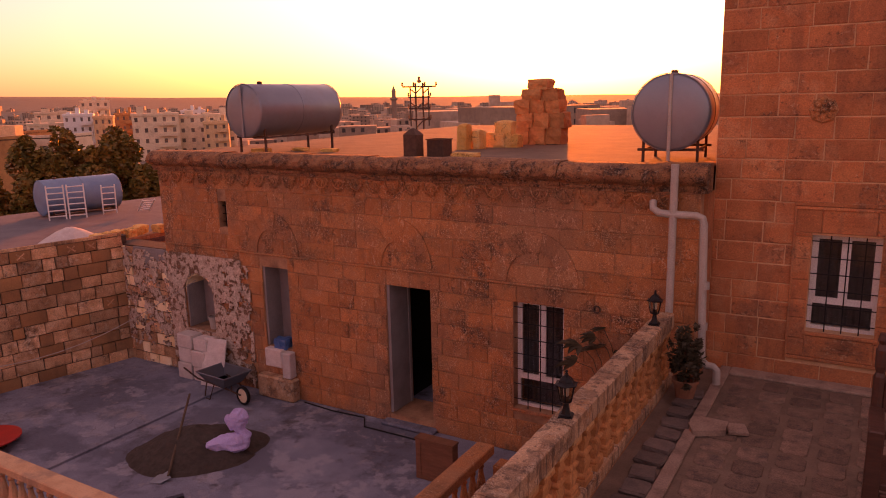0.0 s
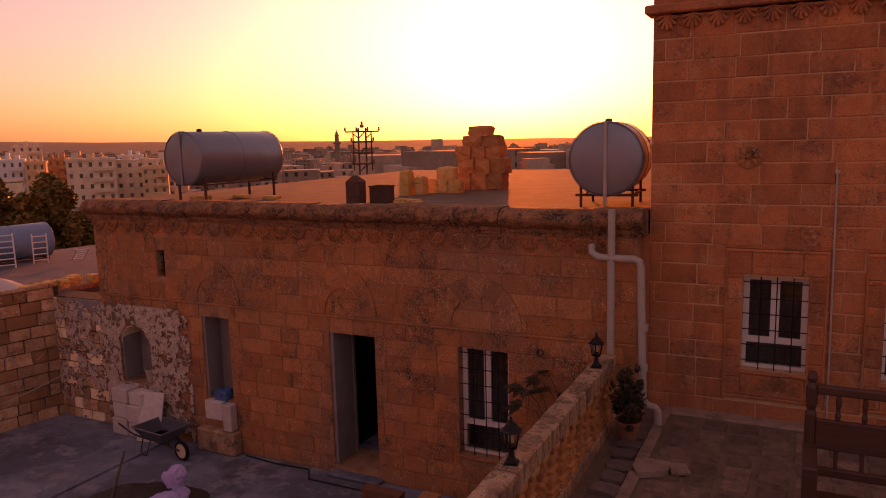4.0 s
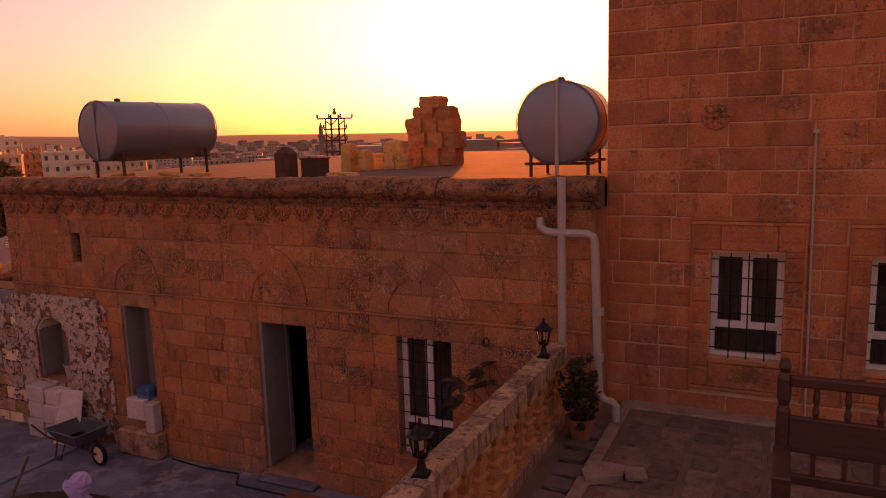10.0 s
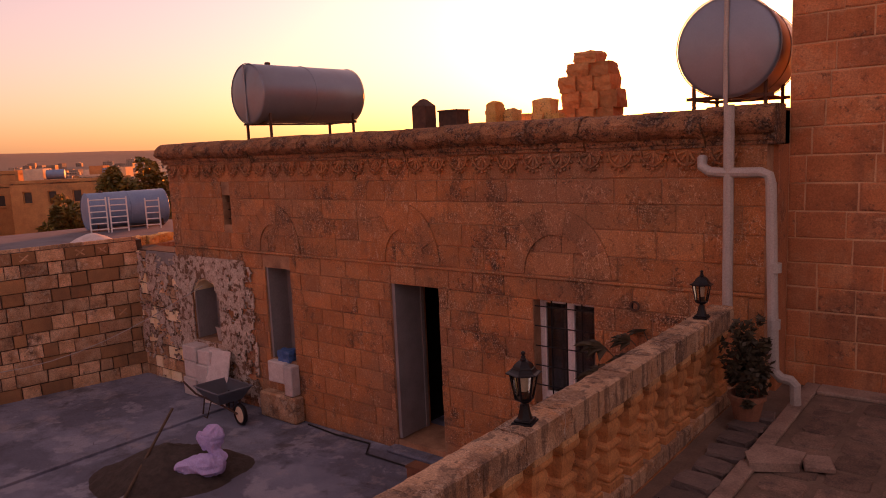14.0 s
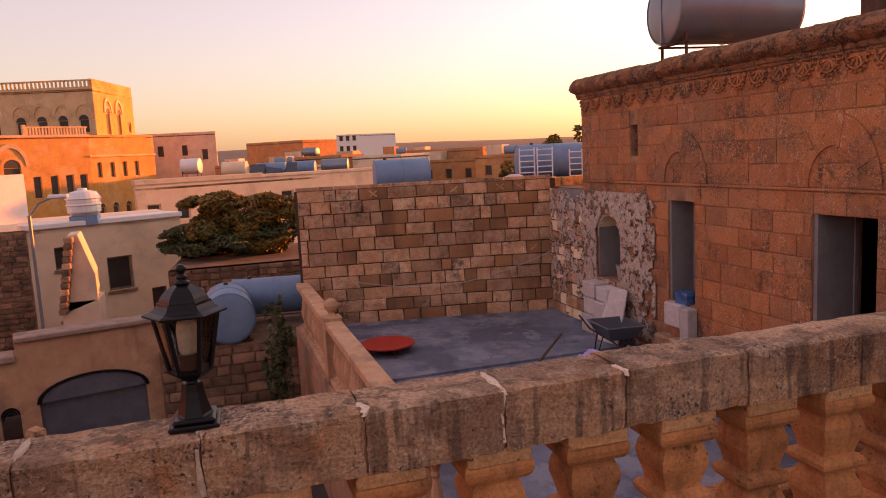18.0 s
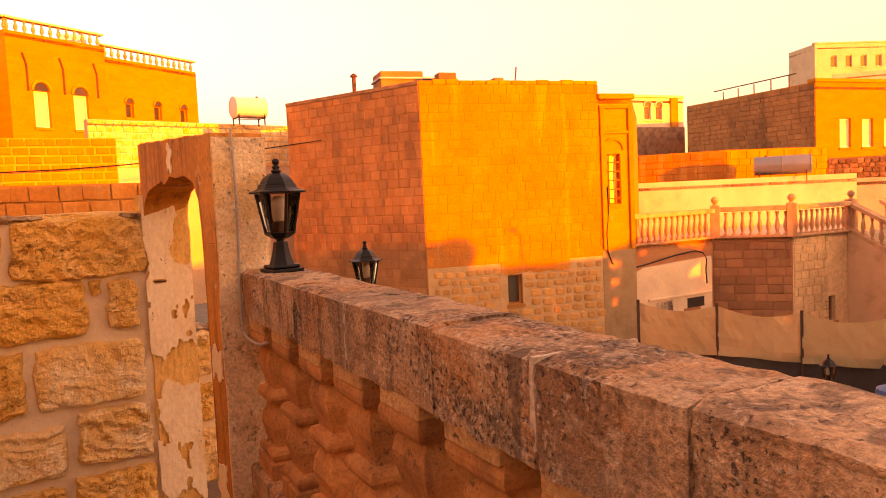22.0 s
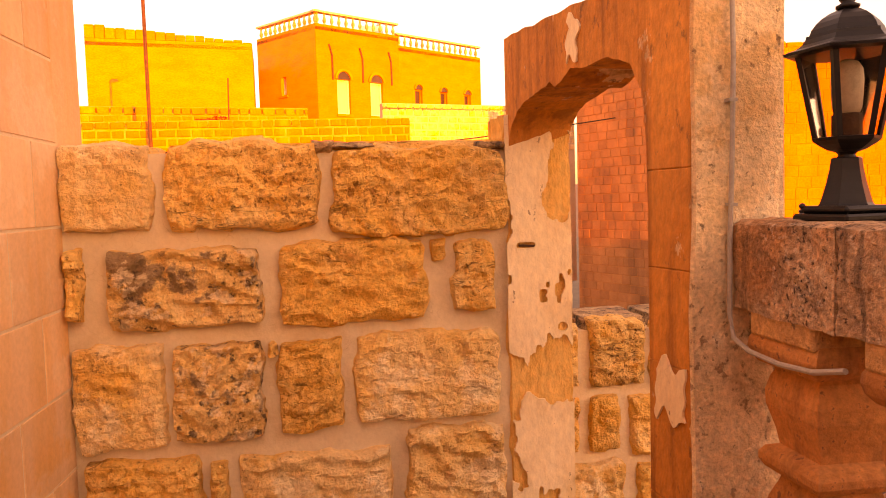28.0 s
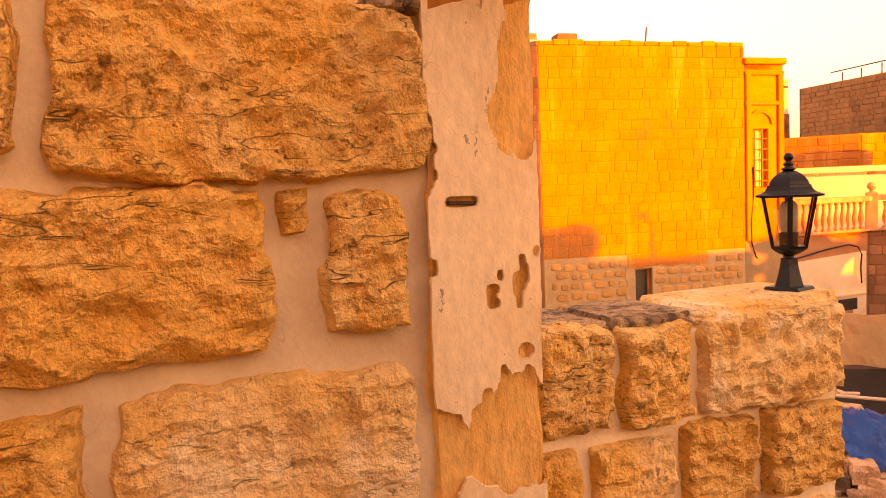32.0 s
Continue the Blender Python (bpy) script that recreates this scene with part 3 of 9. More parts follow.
structure(part("terrace_retaining_wall_south", block(-1.6, 0.97, YS - 0.25, YS, -5, -0.7), STONE_A), "stone wall under the terrace end", "wall")
structure(part("court_retaining_wall", block(-14.7, -3.5, 5.7, 5.778, -5, COURT - 0.004), ROSE_WALL), "stone wall under the court", "wall")

# smooth block courses of the stair house
for j in range(10):
    z0, y = -0.36 + 0.265 * j, -0.54 + (0.18 if j % 2 else 0.0)
    y = -0.54
    first = 0.2 if j % 2 else 0.39
    while y < 0.66:
        y1 = min(y + first, 0.68)
        first = 0.39
        if z0 < 2.1:
            part("rendered_block", block(0.162, 0.175, y, y1 - 0.009, z0, min(z0 + 0.256, 2.11), 0.002), PLASTER, bpy.data.objects["wall_stair_house"])
        y = y1

part("joint_bed", block(0.165, 0.172, -0.545, 0.69, -0.36, 2.11), MORTAR, bpy.data.objects["wall_stair_house"])
st = tagged(new("outdoor_stair"), "steep pale stone outdoor stair from roof to terrace", "stair")
for k in range(12):
    part("step", block(0.36, 1.2, 1.95 + 0.2 * k, 2.15 + 0.2 * k, 0, 2.35 - 0.19 * (k + 1), 0.008), PLASTER, st)
part("landing", block(0.36, 1.2, 0.72, 1.95, -0.3, 2.35, 0.01), PLASTER, st)

# ---- cornice and frieze of the old house ----
cornice = structure(new("cornice"), "moulded stone cornice with a lichened rounded top", "cornice")
profile = [(0.0, 2.5), (0.035, 2.502), (0.035, 2.535), (0.055, 2.545), (0.06, 2.60), (0.1, 2.615), (0.15, 2.65), (0.185, 2.69), (0.195, 2.73), (0.185, 2.77), (0.15, 2.82), (0.09, 2.86), (0.0, 2.885), (-0.3, 2.88), (-0.3, 2.5)]
rc = random.Random(5)
for k in range(16):
    x0, x1 = -12.02 + k * 0.672, -12.02 + (k + 1) * 0.672 - 0.008
    bm = bmesh.new()
    jz, jy = rc.uniform(-0.012, 0.012), rc.uniform(-0.012, 0.012)
    rings = []
    for j in range(13):
        x = x0 + (x1 - x0) * j / 12
        rings.append([bm.verts.new((x, YA - d + jy + 0.03 * (d > 0.07) * noise.noise((x * 9, d * 14, z * 14)), z + jz + 0.026 * (d > 0.07) * noise.noise((x * 11, z * 12, 3)))) for d, z in profile])
    for a, b in zip(rings, rings[1:]):
        for j in range(len(profile)):
            q = (j + 1) % len(profile)
            bm.faces.new((a[j], b[j], b[q], a[q]))
    bm.faces.new(rings[0])
    bm.faces.new(rings[-1][::-1])
    part("cornice_stone", fix_normals(bm), STONE_CORNICE, cornice)
frieze = structure(new("frieze"), "carved band of hanging scallops and beaded half rings", "frieze")
for k in range(30):
    cx = -11.72 + k * 0.369
    if cx > -1.5:
        break
    bm = bmesh.new()
    arch_band(bm, cx, 2.485, 0.125, 0.142, YA - 0.05, YA + 0.01, 1.2, 12, math.pi, 2 * math.pi)
    for j in range(9):
        a = math.pi + math.pi * (j + 0.5) / 9
        bmesh.ops.create_icosphere(bm, subdivisions=1, radius=0.021, matrix=Matrix.Translation((cx + 0.16 * math.cos(a), YA - 0.04, 2.485 + 0.2 * math.sin(a))))
    for j in range(5):
        a = math.pi + math.pi * (j + 0.5) / 5
        tube(bm, [(cx, YA - 0.012, 2.48), (cx + 0.115 * math.cos(a), YA - 0.03, 2.48 + 0.135 * math.sin(a))], 0.016, 5)
    part("scallop", fix_normals(bm), STONE_A, frieze)
string = part("string_course", block(-11.9, -1.36, YA - 0.032, YA + 0.02, 0.995, 1.035, 0.01), STONE_A)
structure(string, "thin projecting stone string course", "trim")

# blind arches over the openings
for cx, r, top in ((-8.93, 0.37, 1.5), (-6.1, 0.36, 1.52), (-3.7, 0.44, 1.54)):
    ar = structure(new("blind_arch"), "shallow blind arch carved over an opening", "arch")
    for j in range(7):
        part("voussoir", fix_normals(arch_band(bmesh.new(), cx, 1.045, r, r + 0.27, YA - 0.032 - 0.004 * (j % 2), YA + 0.01, (top - 1.045) / r, 3, math.pi * (j + 0.004) / 7, math.pi * (j + 0.996) / 7)), STONE_A, ar)


def window_unit(name, x0, x1, z0, z1, y, low, label, grille=True, curtain=True):
    """A white two-leaf window with a fixed low pane and an iron grille, in the plane y."""
    w = structure(new(name), label, "window")
    yf = y + 0.16
    part("window_frame", rect_ring(bmesh.new(), x0, x1, z0, z1, 0.05, yf, yf + 0.06), WHITE, w)
    part("transom", block(x0 + 0.05, x1 - 0.05, yf + 0.002, yf + 0.058, low - 0.03, low + 0.03), WHITE, w)
    mid = (x0 + x1) / 2
    part("mullion", block(mid - 0.03, mid + 0.03, yf + 0.004, yf + 0.056, low + 0.03, z1 - 0.05), WHITE, w)
    for a, b in ((x0 + 0.05, mid - 0.03), (mid + 0.03, x1 - 0.05)):
        p = part("sash", rect_ring(bmesh.new(), a, b, low + 0.03, z1 - 0.05, 0.025, yf + 0.01, yf + 0.045), WHITE, w)
        g = part("pane", block(a + 0.025, b - 0.025, yf + 0.024, yf + 0.03, low + 0.055, z1 - 0.075), GLASS, p)
        g.visible_shadow = False
    g = part("pane", block(x0 + 0.05, x1 - 0.05, yf + 0.024, yf + 0.03, z0 + 0.05, low - 0.03), GLASS, w)
    g.visible_shadow = False
    part("sill", block(x0 - 0.04, x1 + 0.04, y - 0.04, yf, z0 - 0.05, z0 - 0.002, 0.008), STONE_B, w)
    if curtain:
        bm = bmesh.new()
        n = 24
        for k in range(n):
            a, b = x0 + (x1 - x0) * k / n, x0 + (x1 - x0) * (k + 1) / n
            ya, yb = yf + 0.25 + 0.02 * math.sin(k * 1.9), yf + 0.25 + 0.02 * math.sin((k + 1) * 1.9)
            bm.faces.new([bm.verts.new(c) for c in ((a, ya, z0), (b, yb, z0), (b, yb, z1), (a, ya, z1))])
        part("curtain", bm, CURTAIN, w)
    if grille:
        g = tagged(new("window_grille"), "black iron bar grille fixed over a white window", "grille")
        for k in range(3):
            x = x0 + (x1 - x0) * (k + 1) / 4 + 0.02
            part("bar", tube(bmesh.new(), [(x, y + 0.05, z0 - 0.02), (x, y + 0.05, z1 + 0.02)], 0.009, 6), BLACK, g)
        n = 7 if z1 - z0 > 1.5 else 6
        for k in range(n):
            z = z0 + (z1 - z0) * (k + 0.6) / n
            part("crossbar", tube(bmesh.new(), [(x0 - 0.06, y + 0.035, z), (x1 + 0.06, y + 0.035, z)], 0.008, 6), BLACK, g)
    return w


window_unit("window_1", -4.04, -3.22, -1.0, 0.74, YA, -0.52, "tall white window behind iron bars in the old house")
window_unit("window_2", -0.07, 0.72, 0.68, 1.97, YB, 1.06, "white two-leaf window behind iron bars")
window_unit("window_3", 1.58, 2.37, 0.68, 1.97, YB, 1.06, "white two-leaf window behind iron bars")

# carved surrounds of the tall house's windows
def chip_carving(bar, x0, x1, z0, z1, seed):
    """Rows of slanting chip cuts over a stone face."""
    rng = random.Random(seed)
    bm = bmesh.new()
    rows = max(2, int((z1 - z0) / 0.042))
    n = max(2, int((x1 - x0) / 0.034))
    for j in range(rows):
        for k in range(n):
            if rng.random() < 0.12:
                continue
            px, pz = x0 + (x1 - x0) * (k + 0.5) / n, z0 + (z1 - z0) * (j + 0.5) / rows
            box(bm, -0.019, 0.019, -0.009, 0.0, -0.0055, 0.0055, Matrix.Translation((px, YB - 0.03, pz)) @ Matrix.Rotation(radians(42 if (j + k // 5) % 2 else -42) + rng.uniform(-0.2, 0.2), 4, "Y"))
    part("carving", bm, STONE_B, bar)


for x0 in (-0.07, 1.58):
    s = structure(new("window_surround"), "carved stone surround with chip-cut ornament", "trim")
    x1 = x0 + 0.79
    rng = random.Random(int(x0 * 100) + 50)
    for a, b in ((x0 - 0.2, x0 - 0.005), (x1 + 0.005, x1 + 0.2)):
        z = 0.335
        while z < 1.97:
            h = min(rng.uniform(0.24, 0.3), 2.0 - z)
            bar = part("jamb_stone", block(a, b, YB - 0.03, YB + 0.02, z + 0.004, z + h - 0.004, 0.005), STONE_B, s)
            chip_carving(bar, a + 0.035, b - 0.035, z + 0.03, z + h - 0.03, int(z * 100))
            z += h
    for a, b, c, d in ((x0 - 0.2, x0 + 0.1, 2.004, 2.3), (x0 + 0.108, x0 + 0.71, 2.004, 2.3), (x0 + 0.718, x1 + 0.2, 2.004, 2.3), (x0, x1, 0.335, 0.622)):
        bar = part("lintel_stone" if c > 1 else "apron_stone", block(a, b, YB - 0.03, YB + 0.02, c, d, 0.005), STONE_B, s)
        chip_carving(bar, a + 0.03, b - 0.03, c + 0.09, d - 0.05, int(a * 90) + 7)
    for a, b, c, d in ((x0 - 0.225, x1 + 0.225, 2.3, 2.34), (x0 - 0.225, x1 + 0.225, 2.345, 2.4), (x0 - 0.225, x0 - 0.195, 0.31, 2.3), (x1 + 0.195, x1 + 0.225, 0.31, 2.3), (x0 - 0.225, x1 + 0.225, 0.285, 0.33)):
        part("moulding", block(a, b, YB - 0.048, YB + 0.02, c, d, 0.006), STONE_B, s)

# rosette and shell frieze of the tall house
ros = tagged(new("stone_rosette"), "carved round stone flower set in the wall", "ornament")
ros.location = (-0.06, YB, 3.55)
part("disc", lathe(bmesh.new(), [(0.17, 0), (0.17, 0.02), (0.15, 0.035), (0.0001, 0.035)], 8, pose(0, 0, 0, 90), False), STONE_A, ros)
for k in range(8):
    bm = bmesh.new()
    bmesh.ops.create_icosphere(bm, subdivisions=1, radius=1, matrix=pose(0, -0.035, 0, 0, 45 * k, 0) @ Matrix.Translation((0, 0, 0.09)) @ Matrix.Diagonal((0.035, 0.022, 0.06, 1)))
    part("petal", bm, STONE_A, ros)
bm = bmesh.new()
bmesh.ops.create_icosphere(bm, subdivisions=2, radius=0.035, matrix=Matrix.Translation((0, -0.035, 0)))
part("boss", bm, STONE_A, ros)
shells = structure(new("shell_frieze"), "band of carved fan shells under the roof edge", "frieze")
for k in range(24):
    cx = -1.12 + 0.32 * k
    bm = bmesh.new()
    for j in range(7):
        a = math.pi * (j + 0.5) / 7
        tube(bm, [(cx, YB - 0.03, 5.42), (cx + 0.14 * math.cos(a), YB - 0.05, 5.42 - 0.19 * math.sin(a))], 0.02, 5)
    part("shell", bm, STONE_B, shells)
structure(part("roof_moulding", block(-1.4, 6.6, YB - 0.12, YB + 0.3, 5.44, 5.56, 0.02), STONE_B), "moulded stone course under the roof edge", "trim")
structure(part("wall_tall_house_top", block(-1.3, 6.5, YB, YB + 0.6, 5.56, 5.9), STONE_B), "top course of the tall house", "wall")

# deep reveals, door leaf and lintels of the old house
door = structure(new("door_1"), "open doorway with a grey rendered inner wall", "door")
part("side_panel", block(-6.405, -6.33, YA + 0.56, YA + 0.62, -1.58, 0.74), GREY_PLASTER, door)
part("threshold", block(-6.5, -5.45, YA - 0.2, YA + 0.1, COURT, -1.68, 0.025), CONCRETE, door)
part("reveal", block(-6.408, -6.35, YA + 0.02, YA + 0.56, -1.58, 0.745), GREY_PLASTER, door)
win = structure(new("window_4"), "tall empty window closed with grey boarding", "window")
part("board", block(-9.2, -8.72, YA + 0.4, YA + 0.45, -0.77, 0.765), GREY_PLASTER, win)
part("reveal", block(-9.238, -9.19, YA + 0.02, YA + 0.7, -0.775, 0.765), GREY_PLASTER, win)
niche = structure(new("niche"), "round-headed wall niche lined with grey render", "niche")
part("back", block(-11.36, -10.64, YA + 0.42, YA + 0.48, -0.7, 0.42), GREY_PLASTER, niche)
part("reveal", block(-11.398, -11.36, YA + 0.004, YA + 0.48, -0.715, 0.4), GREY_PLASTER, niche)
part("reveal", block(-10.64, -10.602, YA + 0.004, YA + 0.48, -0.715, 0.4), GREY_PLASTER, niche)
bm = bmesh.new()
for side in (-1, 1):
    pts = [(-11.0 + side * 0.4, 0.02)] + [(-11.0 + side * 0.4 * math.cos(a), 0.02 + 0.4 * math.sin(a)) for a in (0.3, 0.7, 1.1, 1.57)] + [(-11.0 + side * 0.4, 0.43)]
    f0 = [bm.verts.new((x, YA - 0.005, z)) for x, z in pts]
    f1 = [bm.verts.new((x, YA + 0.42, z)) for x, z in pts]
    bm.faces.new(f0)
    bm.faces.new(f1[::-1])
    for k in range(len(pts)):
        q = (k + 1) % len(pts)
        bm.faces.new((f0[k], f0[q], f1[q], f1[k]))
part("spandrel", fix_normals(bm), JAMB, niche)
sw = structure(new("window_5"), "small barred window high in the old house", "window")
for z in (1.55, 1.7, 1.85):
    part("bar", tube(bmesh.new(), [(-10.27, YA + 0.1, z), (-10.05, YA + 0.1, z)], 0.008, 6), BLACK, sw)
for x in (-10.2, -10.12):
    part("bar", tube(bmesh.new(), [(x, YA + 0.11, 1.45), (x, YA + 0.11, 1.96)], 0.008, 6), BLACK, sw)
part("pane", block(-10.2, -10.06, YA + 0.13, YA + 0.14, 1.46, 1.95), WHITE, sw)

# ---- arch wall at the end of the balustrade ----
AW = Matrix.Translation((-1.475, 0.49, 0)) @ Matrix.Rotation(radians(-81), 4, "Z")
arch_wall = structure(new("wall_arch"), "plastered stone wall pierced by a small arched doorway", "wall")
# u runs from the near end (0) to the rough wall (1.05), the face to the terrace at v = 0
TH = 0.225
outline = [(0.165, 0.84), (0.166, 1.0), (0.17, 1.13), (0.185, 1.25), (0.235, 1.325), (0.34, 1.362), (0.48, 1.36), (0.55, 1.37), (0.61, 1.345), (0.65, 1.335), (0.69, 1.352),
           (0.79, 1.335), (0.88, 1.32), (0.94, 1.30), (1.0, 1.245), (1.045, 1.14)]


def strip(bm, low, high):
    """A solid between two outlines of (u, z) points with as many points each, TH thick."""
    rings = []
    for (u0, z0), (u1, z1) in zip(low, high):
        rings.append([bm.verts.new(AW @ Vector(c)) for c in ((u0, 0, z0), (u1, 0, z1), (u1, -TH, z1), (u0, -TH, z0))])
    for a, b in zip(rings, rings[1:]):
        for k in range(4):
            q = (k + 1) % 4
            bm.faces.new((a[k], a[q], b[q], b[k]))
    bm.faces.new(rings[0])
    bm.faces.new(rings[-1][::-1])


bm = bmesh.new()
fine = []
for (a, za), (b, zb) in zip(outline, outline[1:]):
    for k in range(4):
        u, z = a + (b - a) * k / 4, za + (zb - za) * k / 4
        fine.append((u, z + 0.006 * noise.noise((u * 30, 0, 1))))
fine.append(outline[-1])
strip(bm, fine, [(u, 1.518 + 0.04 * u + 0.008 * noise.noise((u * 12, 4, 1))) for u, z in fine])
part("arch_head", fix_normals(bm), ARCH_STONE, arch_wall)
for z0, z1 in ((-0.7, -0.1), (-0.0992, 0.30), (0.3008, 0.62), (0.6208, 0.84), (0.8408, 1.065), (1.0658, 1.518)):
    part("pier_stone", block(0.0, 0.1665, -TH, 0.0, z0, z1, 0.0025, AW), ARCH_STONE, arch_wall)
skin = block(-0.014, 0.0, -TH - 0.003, 0.003, -0.36, 1.5)
bmesh.ops.subdivide_edges(skin, edges=[e for e in skin.edges if e.calc_length() > 0.1], cuts=9, use_grid_fill=True)
for v in skin.verts:
    v.co += Vector((-0.006, 0, 0)) * noise.noise(v.co * 9) * (v.co.x < -0.01) + Vector((0, 0.014, 0)) * noise.noise((2, v.co.y * 3, v.co.z * 11)) * (v.co.y > 0)
for v in skin.verts:
    v.co = AW @ v.co
part("plaster_skin", skin, PIER_SKIN, arch_wall)
for k, (u0, u1, z0, z1) in enumerate(((0.5, 0.56, 1.385, 1.5), (0.06, 0.15, -0.1, 0.12), (0.02, 0.13, 0.5, 0.62))):
    lump = block(u0, u1, 0.0005, 0.006, z0, z1)
    bmesh.ops.subdivide_edges(lump, edges=lump.edges[:], cuts=9, use_grid_fill=True)
    for v in lump.verts:
        v.co += Vector((0.035 * noise.noise((k, 3, v.co.z * 22)), 0, 0.04 * noise.noise((v.co.x * 25, k, 5))))
        v.co = AW @ v.co
    part("plaster_patch", lump, JAMB, arch_wall)
jamb = block(-1.535, -1.3, YS - 0.24, YS + 0.012, -0.8, 1.3)
bmesh.ops.subdivide_edges(jamb, edges=jamb.edges[:], cuts=40, use_grid_fill=True)
for v in jamb.verts:
    worn = noise.noise((3, v.co.y * 12, v.co.z * 7)) + 0.5 * noise.noise((5, v.co.y * 30, v.co.z * 21))
    if v.co.x > -1.306:
        v.co.x += 0.03 * worn
        v.co.y -= 0.02 * (v.co.y > YS)
    elif v.co.x < -1.53:
        v.co.x += 0.012 * worn
    if v.co.y > YS + 0.005:
        v.co.y += 0.006 * noise.noise((v.co.x * 14, 2, v.co.z * 9)) + 0.003 * noise.noise((v.co.x * 40, 2, v.co.z * 30))
part("jamb", jamb, JAMB_STONE, arch_wall)
verts, faces, seen = [], [], {}
for i in range(30):
    for k in range(300):
        u, z = -1.537 + 0.008 * i, -0.8 + 0.007 * k
        n = noise.noise((u * 7, z * 4, 4)) + 0.26 * noise.noise((u * 19, z * 9, 5)) + 0.16 * noise.noise((u * 50, z * 30, 6)) + 0.9 * max(0, u + 1.37) / 0.07 * (noise.noise((2, 3, z * 3)) + 0.25)
        if n > 0.2 or (abs(u + 1.376) < 0.032 and abs(z - 0.841) < 0.008):
            continue
        quad = []
        for di, dk in ((0, 0), (0, 1), (1, 1), (1, 0)):
            key = (i + di, k + dk)
            if key not in seen:
                a, c = -1.537 + 0.008 * key[0], -0.8 + 0.007 * key[1]
                seen[key] = len(verts)
                verts.append((a + 0.004 * noise.noise((a * 90, c * 90, 1)), YS + 0.021 + 0.004 * noise.noise((a * 9, c * 7, 2)) + 0.0015 * noise.noise((a * 40, c * 30, 2)), c + 0.004 * noise.noise((a * 90, c * 90, 8))))
            quad.append(seen[key])
        faces.append(quad)
flaked = bpy.data.meshes.new("flaked_plaster")
flaked.from_pydata(verts, [], faces)
bm = bmesh.new()
bm.from_mesh(flaked)
for k in range(4):
    bmesh.ops.smooth_vert(bm, verts=[v for v in bm.verts if v.is_boundary], factor=0.5, use_axis_x=True, use_axis_z=True)
bmesh.ops.solidify(bm, geom=bm.faces[:], thickness=-0.008)
part("flaked_plaster", fix_normals(bm), JAMB, arch_wall)
hole = block(-0.03, 0.03, YS + 0.008, YS + 0.0205, 0.8375, 0.8455, 0.002)
for v in hole.verts:
    v.co.z += 0.006 * noise.noise((v.co.x * 40, 3, v.co.z * 60))
    v.co.x -= 1.376
part("rusty_hole", fix_normals(hole), RUST, arch_wall)

# ---- balustrades ----
def square_baluster(h, w, profile):
    """A square-section turned baluster: the profile gives half-widths from the foot to the head, as shares of h and w."""
    bm = bmesh.new()
    rings = [[bm.verts.new((sx * w * r, sy * w * r, h * z)) for sx, sy in ((-1, -1), (1, -1), (1, 1), (-1, 1))] for r, z in profile]
    for a, b in zip(rings, rings[1:]):
        for k in range(4):
            bm.faces.new((a[k], a[(k + 1) % 4], b[(k + 1) % 4], b[k]))
    bm.faces.new(rings[0][::-1])
    bm.faces.new(rings[-1])
    return bm


RED_STONE = surface("rusty_limestone", (0.6, 0.27, 0.1), (0.48, 0.195, 0.065), (0.1, 0.055, 0.035), 7, 0.25, stain_scale=4, vary=0.14, bump=0.4, pits=[(60, 0.6, 0.67, (0.06, 0.035, 0.025), 0.7)], grit=0.5, drips=(12, 0.54, 0.64, (0.24, 0.1, 0.045), 0.5))
VASE = [(0.95, 0), (0.95, 0.1), (0.82, 0.11), (0.9, 0.135), (0.92, 0.16), (0.86, 0.185), (0.66, 0.2), (0.7, 0.26), (0.8, 0.33), (0.75, 0.4), (0.6, 0.465), (0.56, 0.49), (0.78, 0.505), (0.86, 0.53), (0.86, 0.555), (0.78, 0.58),
        (0.6, 0.595), (0.66, 0.65), (0.78, 0.73), (0.79, 0.78), (0.72, 0.83), (0.66, 0.855), (0.66, 0.87), (0.86, 0.88), (0.96, 0.905), (1.0, 0.935), (0.99, 0.96), (0.93, 0.985), (0.88, 1.0)]
bal = tagged(new("balustrade"), "long weathered stone balustrade with a lichen-stained cap", "balustrade")
rb = random.Random(11)
shared = []
for k in range(4):
    bm = square_baluster(0.59, 0.112, VASE)
    for v in bm.verts:
        v.co.x *= 0.98
        v.co += Vector((noise.noise(v.co * 9 + Vector((k, 0, 0))), noise.noise(v.co * 9 + Vector((0, k, 5))), 0)) * 0.006
    ob = part("baluster", bm, RED_STONE, bal)
    shared.append(ob.data)
    ob.location = (-1.68, 0.66 + 0.335 * k, 0.14)
for k in range(4, 30):
    ob = new("baluster", shared[rb.randrange(4)])
    ob.parent, ob.location = bal, (-1.68 + rb.uniform(-0.006, 0.006), 0.66 + 0.335 * k, 0.14)
    ob.rotation_euler = (0, 0, rb.choice((0, 2)) * math.pi / 2 + rb.uniform(-0.03, 0.03))
for k in range(30):
    bm = block(-0.112, 0.112, -0.104, 0.104, 0, 0.052, 0.006)
    for v in bm.verts:
        v.co += Vector((noise.noise((k, v.co.y * 9, v.co.z * 20)), noise.noise((v.co.x * 9, k, 4)), 0)) * 0.006
    part("abacus", bm, ABACUS, bal).location = (-1.68, 0.66 + 0.335 * k, 0.714)
JOINTS = [0.495, 0.83, 1.22, 1.69, 2.2, 2.565, 2.9, 3.265, 3.728, 4.169, 4.608, 5.032, 5.445]
while JOINTS[-1] < 10.1:
    JOINTS.append(JOINTS[-1] + rb.uniform(0.42, 0.5))
JOINTS.append(10.62)
PALE_JOINTS = (1.69, 2.565, 4.169, 5.032, JOINTS[16], JOINTS[20])
